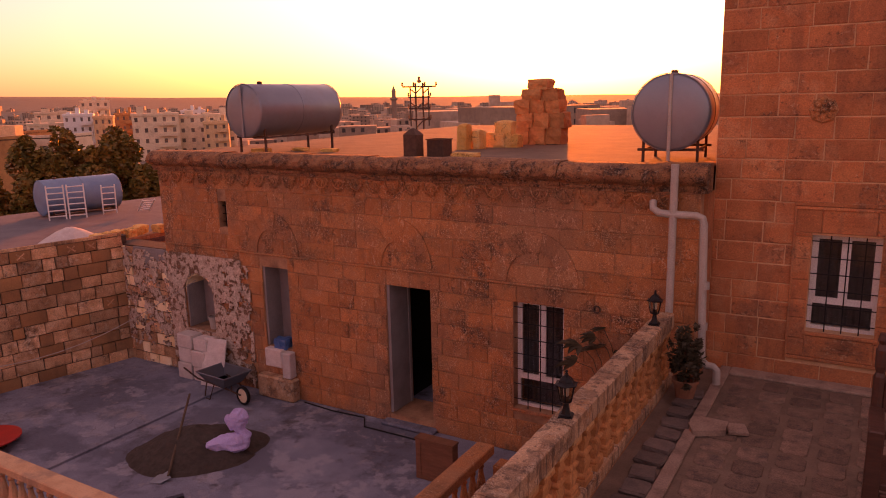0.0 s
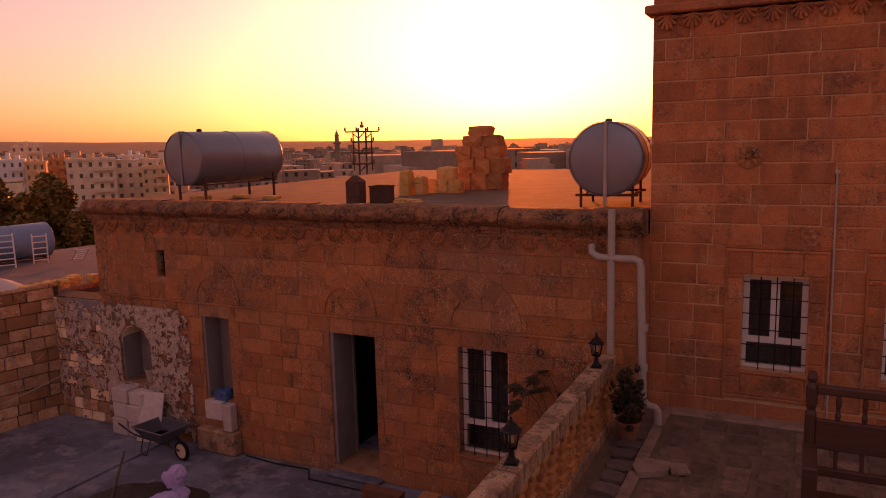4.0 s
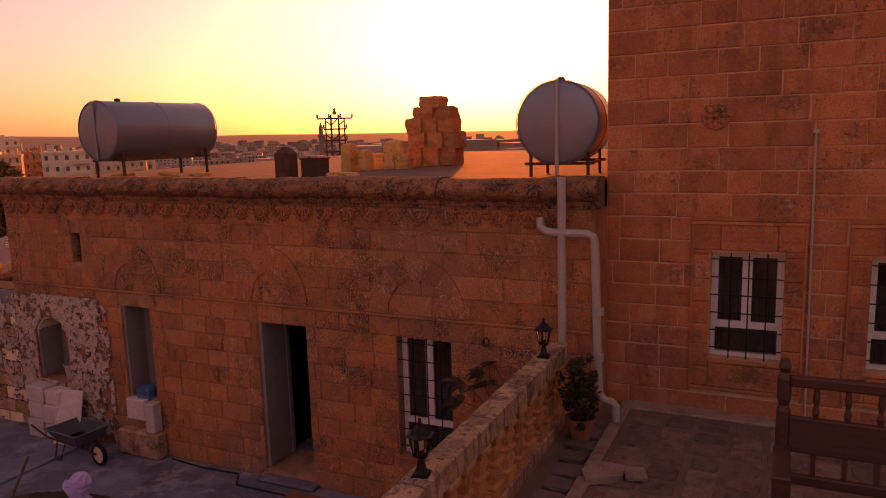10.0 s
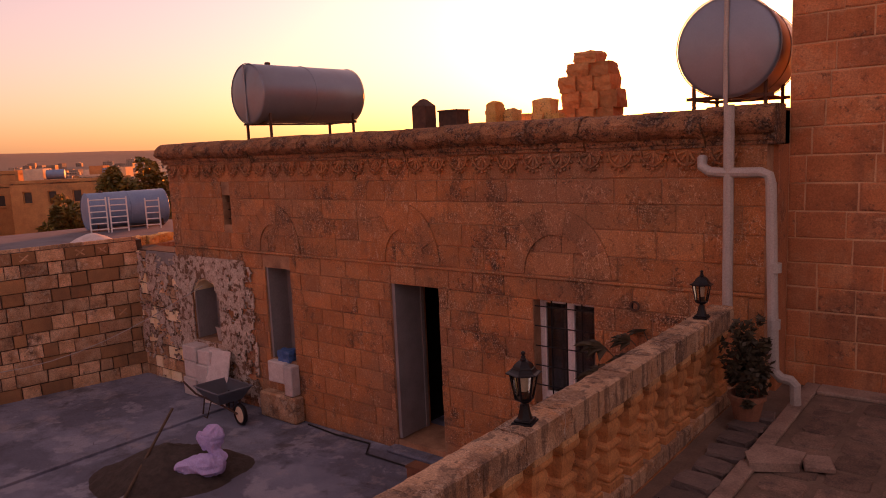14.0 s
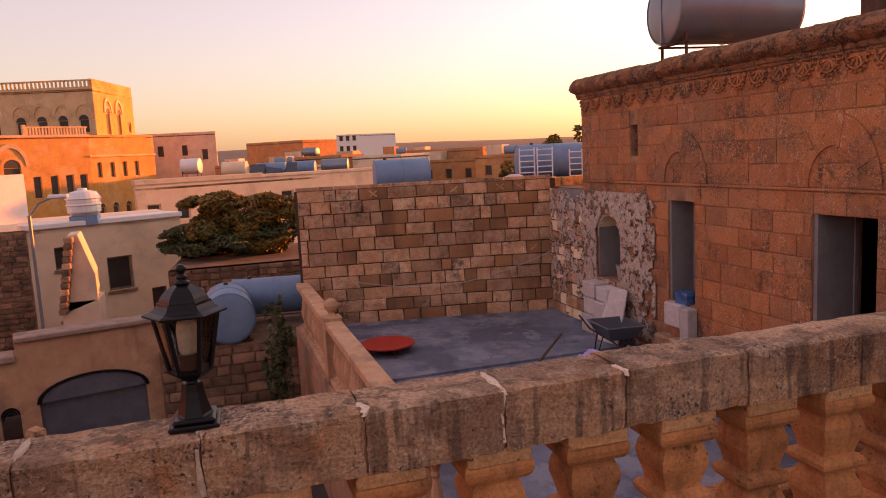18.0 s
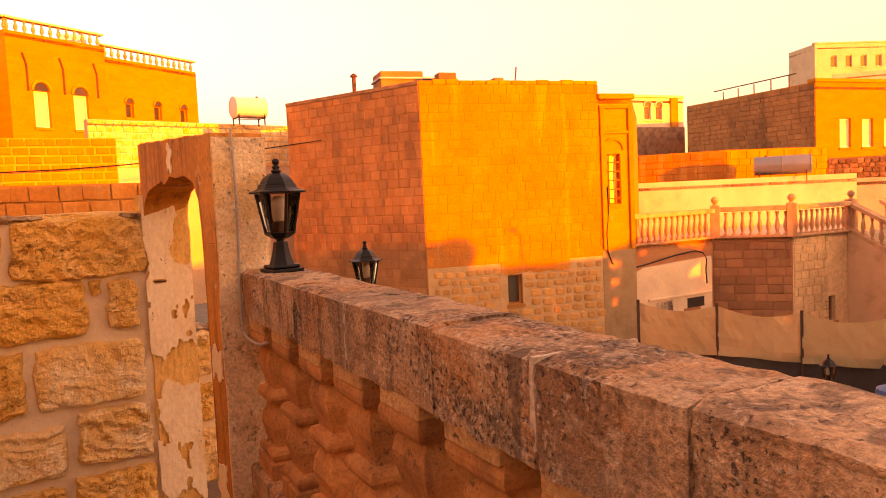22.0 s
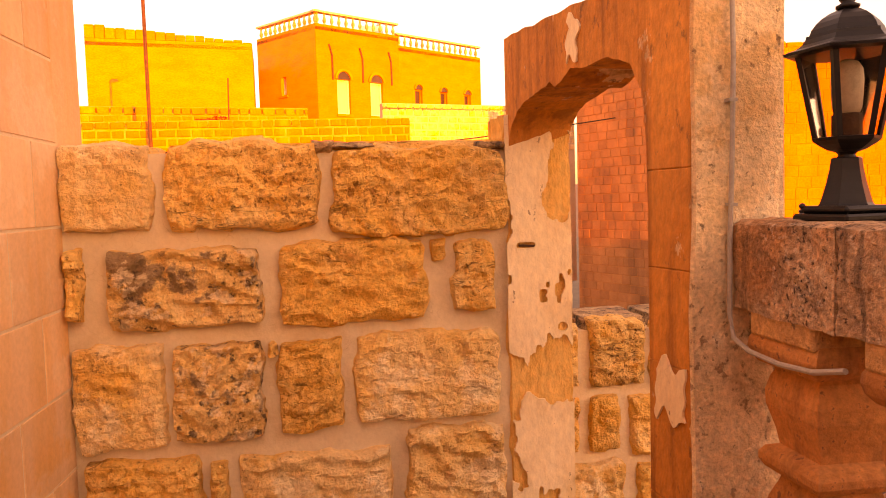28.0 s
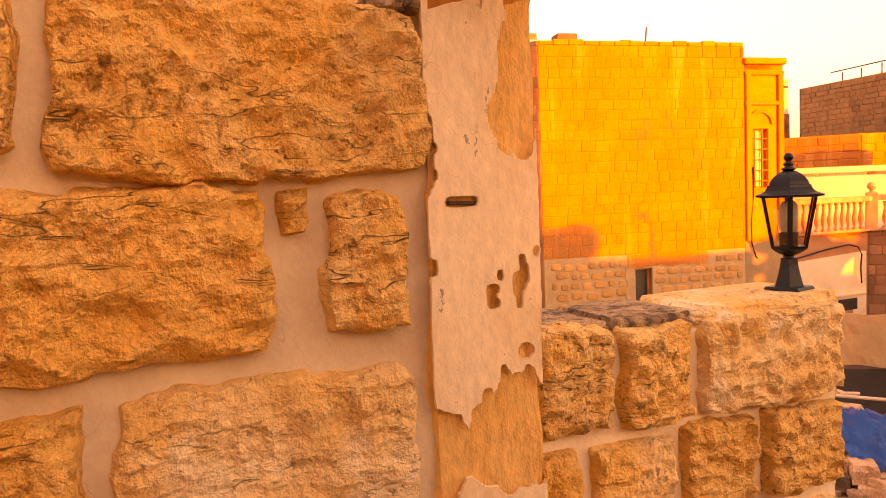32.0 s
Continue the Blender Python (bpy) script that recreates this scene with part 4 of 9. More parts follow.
for y, y1 in zip(JOINTS, JOINTS[1:]):
    bm = bmesh.new()
    bmesh.ops.create_cube(bm, size=1)
    bmesh.ops.subdivide_edges(bm, edges=bm.edges[:], cuts=9, use_grid_fill=True)
    dz = rb.uniform(-0.006, 0.006)
    for v in bm.verts:
        e = max(abs(v.co.x), abs(v.co.z))
        rough = 0.007 * noise.noise((v.co.x * 3, (y + v.co.y) * 9, v.co.z * 5 + y)) + 0.006 * noise.noise((v.co.x * 11, (y + v.co.y) * 27, v.co.z * 9))
        n = v.co.normalized()
        v.co = Vector((-1.68 + v.co.x * 0.23, (y + y1) / 2 + v.co.y * (y1 - y - 0.007), CAP - 0.095 + v.co.z * 0.19 + dz)) + n * rough
        if abs(v.co.x + 1.68) > 0.11 and v.co.z > CAP - 0.02:
            v.co.z -= 0.008
    part("cap_stone", bm, STONE_CAP, bal)
    if y1 in PALE_JOINTS:
        jm = block(-1.7955, -1.5645, -0.007, 0.006, CAP - 0.165, CAP - 0.006)
        bmesh.ops.subdivide_edges(jm, edges=[e for e in jm.edges if e.calc_length() > 0.1], cuts=11)
        for v in jm.verts:
            wide = 0.9 + 1.2 * noise.noise((v.co.x * 9, y1 * 7, v.co.z * 15))
            v.co.y *= max(0.25, wide)
            v.co += Vector((0, 0.014, 0.003)) * noise.noise((v.co.x * 14, y1 * 7, v.co.z * 14))
        part("mortar_joint", jm, MORTAR_JOINT, bal).location = (0, y1 - 0.003, 0)
for y, x, wide, long in ((4.169, -1.69, 0.012, 0.1), (4.608, -1.61, 0.022, 0.05), (5.032, -1.67, 0.016, 0.11), (3.728, -1.69, 0.012, 0.1), (5.445, -1.6, 0.014, 0.05)):
    smear = lathe(bmesh.new(), [(1.0, -0.014), (0.9, -0.001), (0.6, 0.002), (0.02, 0.003)], 18)
    for v in smear.verts:
        spread = 1 + 0.45 * noise.noise((v.co.x * 2.1, v.co.y * 2.1, y * 5)) + 0.25 * noise.noise((v.co.x * 5, v.co.y * 5, y * 3))
        v.co = Vector((x + v.co.x * long * spread, y + v.co.y * wide * spread, CAP + v.co.z))
    part("mortar_smear", smear, MORTAR_JOINT, bal)
part("plinth", block(-1.81, -1.55, 0.495, 10.62, 0.0, 0.14, 0.012), STONE_CAP, bal)
part("joint_bed", block(-1.78, -1.58, 0.5, 10.6, CAP - 0.18, CAP - 0.012), MORTAR_A, bal)

ROUND = [(0.085, 0), (0.085, 0.04), (0.05, 0.06), (0.04, 0.1), (0.075, 0.2), (0.085, 0.28), (0.07, 0.36), (0.04, 0.5), (0.035, 0.55), (0.055, 0.58), (0.04, 0.61), (0.06, 0.66), (0.07, 0.70)]


def light_balustrade(name, label, p0, p1, z0, rail_h, mat, step=0.26, posts=(), height=0.85, mesh=None):
    """A run of turned balusters under a slim rail from p0 to p1."""
    thing = tagged(new(name), label, "balustrade")
    a, b = Vector((*p0, z0)), Vector((*p1, z0))
    d = (b - a).normalized()
    run = (b - a).length
    m = Matrix.Translation(a) @ Matrix.Rotation(math.atan2(d.y, d.x), 4, "Z")
    part("rail", block(0, run, -0.13, 0.13, height - rail_h, height, 0.015, m), mat, thing)
    part("base", block(0, run, -0.12, 0.12, 0, 0.07, 0.01, m), mat, thing)
    if mesh is None:
        bm = lathe(bmesh.new(), [(r * 0.9, z * (height - rail_h - 0.07) / 0.70) for r, z in ROUND], 8)
        first = part("baluster", bm, mat, thing)
        mesh = first.data
        first.matrix_basis = m @ Matrix.Translation((step / 2, 0, 0.07))
        start = 1
    else:
        start = 0
    for k in range(start, int(run / step)):
        ob = new("baluster", mesh)
        ob.parent = thing
        ob.matrix_basis = m @ Matrix.Translation((step * (k + 0.5), 0, 0.07))
    for u in posts:
        part("post", block(u - 0.14, u + 0.14, -0.14, 0.14, 0, height + 0.06, 0.012, m), mat, thing)
        part("finial", lathe(bmesh.new(), [(0.09, 0), (0.06, 0.03), (0.05, 0.06), (0.10, 0.11), (0.12, 0.17), (0.09, 0.24), (0.02, 0.28)], 10, m @ Matrix.Translation((u, 0, height + 0.06))), mat, thing)
    return thing, mesh


ROSE = surface("rose_limestone", (0.62, 0.38, 0.22), (0.52, 0.29, 0.155), (0.22, 0.13, 0.085), 3, 0.3, stain_scale=1.2, vary=0.1, drips=(2.5, 0.54, 0.64, (0.26, 0.16, 0.11), 0.6))
light_balustrade("court_balustrade", "rosy stone balustrade with turned balusters round the court", (-14.45, 5.87), (-5.2, 5.87), COURT, 0.12, ROSE, 0.22, (3.75,), 0.95)
light_balustrade("stair_balustrade", "short dark stone balustrade beside the court stair", (-3.69, 5.9), (-3.69, 9.3), COURT, 0.14, STONE_A, 0.24, (), 0.95)
tagged(part("stair_wing_wall", block(-3.55, -1.8, 9.2, 9.45, -4, -1.05, 0.02), STONE_A), "low stone wall at the head of the court stair", "wall")

# ---- lanterns ----
BULB = surface("frosted_bulb", (0.6, 0.55, 0.47), (0.55, 0.5, 0.43), (0.6, 0.55, 0.5), 8, 0.05, rough=0.5, bump=0.0, vary=0.02)
LGLASS = bpy.data.materials.new("lantern_glass")
LGLASS.use_nodes = True
ln = LGLASS.node_tree.nodes
clear, gloss, both_glass, edge_on = ln.new("ShaderNodeBsdfTransparent"), ln.new("ShaderNodeBsdfGlossy"), ln.new("ShaderNodeMixShader"), ln.new("ShaderNodeFresnel")
clear.inputs[0].default_value = (0.9, 0.86, 0.78, 1)
gloss.inputs["Roughness"].default_value = 0.08
edge_on.inputs[0].default_value = 1.4
for out, into in ((edge_on.outputs[0], both_glass.inputs[0]), (clear.outputs[0], both_glass.inputs[1]), (gloss.outputs[0], both_glass.inputs[2]), (both_glass.outputs[0], ln["Material Output"].inputs[0])):
    link(LGLASS, out, into)


def hexa(profile, n=6, turn=30):
    return lathe(bmesh.new(), profile, n, Matrix.Rotation(radians(turn), 4, "Z"))


def lantern(loc, turn=0.0):
    t = tagged(new("garden_lantern"), "black six-sided metal garden lantern with clear panes on a flared foot", "lamp", "lanterns on the balustrade")
    part("foot", block(-0.066, 0.066, -0.066, 0.066, 0, 0.014, 0.004), BLACK, t)
    part("foot_step", block(-0.056, 0.056, -0.056, 0.056, 0.014, 0.029, 0.006), BLACK, t)
    part("stem", hexa([(0.05, 0.028), (0.046, 0.034), (0.041, 0.05), (0.035, 0.072), (0.03, 0.095), (0.027, 0.117), (0.024, 0.119)]), BLACK, t)
    part("neck", lathe(bmesh.new(), [(0.017, 0.118), (0.015, 0.124), (0.02, 0.13)], 12), BLACK, t)
    part("collar", hexa([(0.018, 0.128), (0.034, 0.133), (0.05, 0.143), (0.059, 0.15), (0.061, 0.156), (0.055, 0.157)]), BLACK, t)
    for k in range(6):
        a = math.pi / 3 * k + math.pi / 6
        radial, across = Vector((math.cos(a), math.sin(a), 0)), Vector((-math.sin(a), math.cos(a), 0))
        bm = bmesh.new()
        low, high = [], []
        for du, dr in ((-0.0075, -0.003), (0.0, 0.004), (0.0075, -0.003), (0.0, -0.007)):
            low.append(bm.verts.new(radial * (0.056 + dr) + across * du + Vector((0, 0, 0.155))))
            high.append(bm.verts.new(radial * (0.087 + dr) + across * du + Vector((0, 0, 0.313))))
        for j in range(4):
            bm.faces.new((low[j], low[(j + 1) % 4], high[(j + 1) % 4], high[j]))
        bm.faces.new(low[::-1])
        bm.faces.new(high)
        part("corner_bar", bm, BLACK, t)
        b = a + math.pi / 3
        bm = bmesh.new()
        pts = [(0.052 * math.cos(a), 0.052 * math.sin(a), 0.157), (0.052 * math.cos(b), 0.052 * math.sin(b), 0.157),
               (0.083 * math.cos(b), 0.083 * math.sin(b), 0.31), (0.083 * math.cos(a), 0.083 * math.sin(a), 0.31)]
        bm.faces.new([bm.verts.new(p) for p in pts])
        pane = part("pane", bm, LGLASS, t)
        pane.visible_shadow = False
    part("roof", hexa([(0.088, 0.308), (0.11, 0.311), (0.111, 0.316), (0.104, 0.319), (0.09, 0.323), (0.079, 0.33), (0.072, 0.34), (0.071, 0.346), (0.062, 0.348)]), BLACK, t)
    part("dome", hexa([(0.066, 0.346), (0.062, 0.357), (0.054, 0.368), (0.043, 0.378), (0.03, 0.386), (0.02, 0.39), (0.012, 0.391)]), BLACK, t)
    fin = lathe(bmesh.new(), [(0.013, 0.389), (0.021, 0.394), (0.021, 0.398), (0.011, 0.403), (0.015, 0.409), (0.016, 0.413), (0.009, 0.418), (0.008, 0.421), (0.013, 0.427), (0.015, 0.434), (0.011, 0.442), (0.004, 0.446)], 12)
    for fc in fin.faces:
        fc.smooth = len(fc.verts) == 4
    part("finial", fin, BLACK, t)
    part("socket", lathe(bmesh.new(), [(0.027, 0.157), (0.027, 0.197), (0.022, 0.2)], 12), RUST, t)
    glow = lathe(bmesh.new(), [(0.02, 0.198), (0.025, 0.21), (0.027, 0.235), (0.028, 0.262), (0.026, 0.282), (0.019, 0.294), (0.006, 0.3)], 16)
    for fc in glow.faces:
        fc.smooth = len(fc.verts) == 4
    part("bulb", glow, BULB, t)
    t.matrix_basis = pose(*loc, 0, 0, turn)
    return t


lamp = lantern((-1.68, 10.05, CAP), 5)
for x, y, z, r in ((-1.68, 7.0, CAP, 12), (-1.68, 4.16, CAP, -3), (-1.68, 0.70, CAP, 9), (-2.705, -0.955, 0.505, 14)):
    copy_thing(lamp, pose(x, y, z, 0, 0, r))
copy_thing(lamp, pose(-8.8, -1.8, -1.28, 0, 0, 20))

# cable on the arch pier, to the first lantern
cable = tagged(new("cable"), "grey power cable clipped down the plastered pier", "cable")
GREYPVC = surface("grey_pvc", (0.42, 0.38, 0.34), (0.38, 0.34, 0.3), (0.3, 0.26, 0.22), 8, 0.1, rough=0.5, bump=0.1, vary=0.03)
part("wire", tube(bmesh.new(), [(-1.557, 0.508, 1.53), (-1.562, 0.508, 1.3), (-1.559, 0.508, 1.1), (-1.553, 0.508, 0.9), (-1.551, 0.51, 0.75), (-1.552, 0.525, 0.7), (-1.554, 0.58, 0.683),
                                        (-1.556, 0.68, 0.678), (-1.558, 0.78, 0.685), (-1.562, 0.86, 0.705)], 0.0055, 8), GREYPVC, cable)
for z in (1.45, 1.2, 0.98):
    part("clip", block(-1.568, -1.55, 0.492, 0.514, z, z + 0.007), GREYPVC, cable)

# ---- roof things on the old house ----
def tank_thing(name, label, c, radius, length, turn, z_floor, legs=True, mat=TANK, group=""):
    """A lying cylindrical water tank with dished ends, seams and an iron stand."""
    t = tagged(new(name), label, "water tank", group)
    prof = [(0.02, -length / 2 - 0.05), (radius * 0.6, -length / 2 - 0.035), (radius * 0.92, -length / 2 - 0.01), (radius * 0.985, -length / 2), (radius, -length / 2 + 0.02), (radius, length / 2 - 0.02), (radius * 0.985, length / 2),
            (radius * 0.92, length / 2 + 0.01), (radius * 0.6, length / 2 + 0.035), (0.02, length / 2 + 0.05)]
    lie = pose(0, 0, 0, 0, 90, 0)
    bm = lathe(bmesh.new(), prof, 40, lie)
    for fc in bm.faces:
        fc.smooth = True
    shell = part("shell", bm, mat, t)
    for u in (-length / 2, 0.0, length / 2):
        part("seam", lathe(bmesh.new(), [(radius + 0.001, u - 0.012), (radius + 0.01, u - 0.006), (radius + 0.01, u + 0.006), (radius + 0.001, u + 0.012)], 40, lie, False), mat, shell)
    part("cap", lathe(bmesh.new(), [(0.05, 0), (0.05, 0.04), (0.02, 0.05)], 10, Matrix.Translation((-length * 0.3, 0, radius))), RUST, t)
    low = z_floor - c[2]
    if legs:
        for u in (-length * 0.42, length * 0.42):
            for s in (-1, 1):
                part("leg", block(u - 0.018, u + 0.018, s * radius * 0.7 - 0.018, s * radius * 0.7 + 0.018, low, -radius * 0.66), RUST, t)
            part("cradle", block(u - 0.02, u + 0.02, -radius * 0.85, radius * 0.85, -radius * 1.02, -radius * 0.95), RUST, t)
        for s in (-1, 1):
            part("stringer", block(-length * 0.45, length * 0.45, s * radius * 0.7 - 0.016, s * radius * 0.7 + 0.016, -radius * 1.03, -radius * 0.97), RUST, t)
    t.matrix_basis = pose(*c, 0, 0, turn)
    return t


tank_a = tank_thing("water_tank", "big pale grey steel water tank on an iron stand", (-9.569, 12.233, 3.638), 0.492, 2.14, 86, 2.83)
part("weld_strip", block(-1.13, -1.116, -0.025, 0.025, -0.47, 0.47), TANK, tank_a)
tank_b = tank_thing("water_tank", "round-ended steel water tank on rusty legs by the tall house", (-1.997, 12.17, 3.534), 0.526, 1.25, 95, 2.83)
part("drain_pipe", tube(bmesh.new(), [(-0.66, 0, 0.52), (-0.69, 0, 0.0), (-0.68, 0, -0.66)], 0.025, 8), GREYPVC, tank_b)

RUIN = random.Random(3)


def rough_stone(name, cx, cy, cz, sx, sy, sz, seed, parent=None, mat=STONE_S, cuts=3, amp=0.12, turn=0.0):
    """A lumpy stone block."""
    bm = bmesh.new()
    bmesh.ops.create_cube(bm, size=1)
    bmesh.ops.subdivide_edges(bm, edges=bm.edges[:], cuts=cuts, use_grid_fill=True)
    off = Vector((seed * 3.7, seed * 1.3, seed * 7.1))
    for v in bm.verts:
        r = v.co.normalized() * 0.62
        v.co = v.co.lerp(r, 0.22)
        v.co += v.co.normalized() * amp * noise.noise(v.co * 2.3 + off) + Vector((1, 1, 1)) * 0.04 * noise.noise(v.co * 6 + off)
        v.co = Vector((v.co.x * sx, v.co.y * sy, v.co.z * sz))
    ob = part(name, bm, mat, parent)
    ob.matrix_basis = pose(cx, cy, cz, 0, 0, turn)
    return ob


ruin = tagged(new("ruined_chimney"), "crumbling stack of reddish stones on the flat roof", "ruin")
z = 2.83
rows = [(3, 0.34, 1.02), (3, 0.3, 1.0), (3, 0.27, 0.95), (2, 0.22, 0.75), (1, 0.2, 0.4)]
for j, (n, hh, wide) in enumerate(rows):
    for k in range(n):
        u = (k + 0.5) / n - 0.5 + (0.05 if j % 2 else -0.03)
        rough_stone("stone", u * wide * 0.94, u * wide * 0.2, z + hh / 2 - 0.0, wide / n * 1.06, 0.42, hh * 1.04, j * 5 + k, ruin, RUST_OCHRE, 3, 0.12)
    z += hh * 0.96
ruin.location = (-5.35, 15.1, 0)
for x, y, sx, sz, seed in ((-5.85, 14.1, 0.42, 0.3, 31), (-5.55, 14.15, 0.36, 0.26, 32), (-5.7, 14.15, 0.36, 0.52, 33), (-6.2, 13.4, 0.2, 0.5, 34), (-6.0, 13.6, 0.16, 0.36, 35)):
    tagged(rough_stone("roof_stone", x, y, 2.83 + sz * 0.44, sx, 0.28, sz, seed), "loose rough building stone lying on the roof", "stone", "loose stones on the roof")
post = tagged(new("pillar_stub"), "dark square chimney stub with a pointed top", "chimney")
part("shaft", block(-0.13, 0.13, -0.12, 0.12, 0, 0.38, 0.01), RUST, post)
part("point", lathe(bmesh.new(), [(0.17, 0.0), (0.05, 0.09), (0.02, 0.1)], 4, Matrix.Translation((0, 0, 0.38)) @ Matrix.Rotation(radians(45), 4, "Z")), RUST, post)
post.location = (-6.2, 11.6, 2.83)
bx = tagged(new("metal_bin"), "dark rusty open metal box on the roof edge", "box")
bm = bmesh.new()
for a in ((-0.16, -0.145, -0.14, 0.14), (0.145, 0.16, -0.14, 0.14), (-0.145, 0.145, -0.14, -0.125), (-0.145, 0.145, 0.125, 0.14)):
    box(bm, *a, 0, 0.3)
box(bm, -0.145, 0.145, -0.125, 0.125, 0, 0.02)
part("body", bm, RUST, bx)
part("rim", rect_ring(bmesh.new(), -0.175, 0.175, -0.155, 0.155, 0.02, 0, 0.02), RUST, bx).matrix_basis = pose(0, 0, 0.3, -90)
bx.location = (-5.78, 11.75, 2.83)
for x, y, s, seed in ((-9.9, 11.8, 0.12, 41), (-9.3, 12.3, 0.1, 42), (-8.5, 12.2, 0.1, 43), (-5.2, 11.6, 0.14, 44)):
    tagged(rough_stone("flat_stone", x, y, 2.83 + s * 0.28, s * 3, s * 2, s * 0.7, seed), "flat loose stone on the earth roof", "stone", "loose stones on the roof")

# pipes down the corner
pipe = tagged(new("drainpipe"), "pale plastic drainpipe down the corner of the old house", "pipe")
part("pipe", tube(bmesh.new(), [(-1.66, YA - 0.2, 2.9), (-1.66, YA - 0.2, 0.9)], 0.05, 10), GREYPVC, pipe)
part("bend", tube(bmesh.new(), [(-1.95, YA - 0.1, 2.4), (-1.93, YA - 0.16, 2.31), (-1.84, YA - 0.2, 2.26), (-1.7, YA - 0.2, 2.25), (-1.36, YA - 0.2, 2.25), (-1.29, YA - 0.2, 2.22), (-1.27, YA - 0.2, 2.14), (-1.22, YA - 0.2, 0.45),
                                        (-1.21, YA - 0.2, 0.33), (-1.15, YA - 0.2, 0.27), (-1.06, YA - 0.2, 0.26), (-1.02, YA - 0.2, 0.22), (-1.01, YA - 0.2, 0.0)], 0.05, 10), GREYPVC, pipe)
for z in (1.3, 0.75):
    part("socket", lathe(bmesh.new(), [(0.06, 0), (0.06, 0.09)], 12, Matrix.Translation((-1.22, YA - 0.2, z))), GREYPVC, pipe)
thin = tagged(new("wall_conduit"), "thin pale pipe up the tall house wall", "pipe")
part("pipe", tube(bmesh.new(), [(1.0, YB - 0.03, 0.0), (0.97, YB - 0.03, 3.35)], 0.014, 6), GREYPVC, thin)
part("cap", block(0.94, 1.0, YB - 0.05, YB, 3.33, 3.37), GREYPVC, thin)
vent = tagged(new("wall_vent"), "small round dark vent in the house front", "vent")
part("ring", lathe(bmesh.new(), [(0.06, 0), (0.06, 0.03), (0.04, 0.03), (0.04, 0.0)], 12, pose(-2.72, YA, 0.78, 90), False), RUST, vent)
part("grid", block(-2.76, -2.68, YA - 0.012, YA - 0.006, 0.74, 0.82), BLACK, vent)

# ---- terrace things ----
WOOD = surface("dark_stained_wood", (0.09, 0.035, 0.022), (0.06, 0.024, 0.016), (0.03, 0.014, 0.01), 4, 0.2, rough=0.5, bump=0.2, vary=0.1, squash=(1, 8, 8))
bench = tagged(new("wooden_bench"), "dark stained high-backed wooden bench with turned spindles", "bench")
for x in (0.0, 1.9):
    part("back_post", lathe(bmesh.new(), [(0.05, 0), (0.05, 1.3), (0.035, 1.34), (0.05, 1.4), (0.05, 1.55), (0.03, 1.6), (0.045, 1.64), (0.03, 1.7)], 8, Matrix.Translation((x, 0.6, 0))), WOOD, bench)
    part("front_post", block(x - 0.06, x + 0.06, -0.06, 0.06, 0, 1.05, 0.012), WOOD, bench)
    part("arm", block(x - 0.06, x + 0.06, 0.06, 0.56, 0.96, 1.03, 0.01), WOOD, bench)
    part("side_panel", block(x - 0.02, x + 0.02, 0.06, 0.56, 0.42, 0.62, 0.005), WOOD, bench)
part("top_rail", block(0.04, 1.86, 0.56, 0.64, 1.5, 1.58, 0.012), WOOD, bench)
part("back_board", block(0.04, 1.86, 0.57, 0.63, 0.98, 1.26, 0.01), WOOD, bench)
part("lower_rail", block(0.04, 1.86, 0.57, 0.63, 0.72, 0.8, 0.01), WOOD, bench)
for k in range(8):
    part("spindle", lathe(bmesh.new(), [(0.018, 1.26), (0.026, 1.31), (0.015, 1.36), (0.025, 1.42), (0.018, 1.5)], 8, Matrix.Translation((0.22 + 0.21 * k, 0.6, 0))), WOOD, bench)
    part("lower_spindle", block(0.2 + 0.21 * k, 0.235 + 0.21 * k, 0.58, 0.62, 0.8, 0.98), WOOD, bench)
part("seat", block(0.03, 1.87, -0.02, 0.58, 0.52, 0.58, 0.01), WOOD, bench)
part("front_rail", block(0.06, 1.84, -0.05, 0.0, 0.36, 0.5, 0.008), WOOD, bench)
for k in range(6):
    part("slat", block(0.16 + 0.3 * k, 0.26 + 0.3 * k, -0.04, -0.005, 0.12, 0.36), WOOD, bench)
part("foot_rail", block(0.06, 1.84, -0.045, 0.0, 0.06, 0.12, 0.008), WOOD, bench)
bench.matrix_basis = pose(0.74, 7.75, -0.004, 0, 0, 0)

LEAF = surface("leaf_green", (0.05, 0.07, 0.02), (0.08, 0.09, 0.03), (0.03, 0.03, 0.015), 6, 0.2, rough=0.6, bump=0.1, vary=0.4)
# yellow-orange leaf colour that stands for low sun in the crowns
LEAF_SUNLIT = surface("leaf_sunlit", (0.12, 0.11, 0.02), (0.24, 0.13, 0.02), (0.05, 0.04, 0.015), 1.0, 0.3, rough=0.6, bump=0.1, vary=0.4)
LEAF_DARK = surface("leaf_dark", (0.035, 0.03, 0.014), (0.055, 0.04, 0.018), (0.02, 0.016, 0.01), 6, 0.2, rough=0.6, bump=0.1, vary=0.4)
RED_LEAF = surface("red_leaf", (0.2, 0.045, 0.02), (0.13, 0.035, 0.02), (0.05, 0.02, 0.015), 4, 0.2, vary=0.3)
BARK = surface("bark", (0.12, 0.08, 0.05), (0.08, 0.055, 0.035), (0.04, 0.03, 0.02), 10, 0.3, bump=0.6)


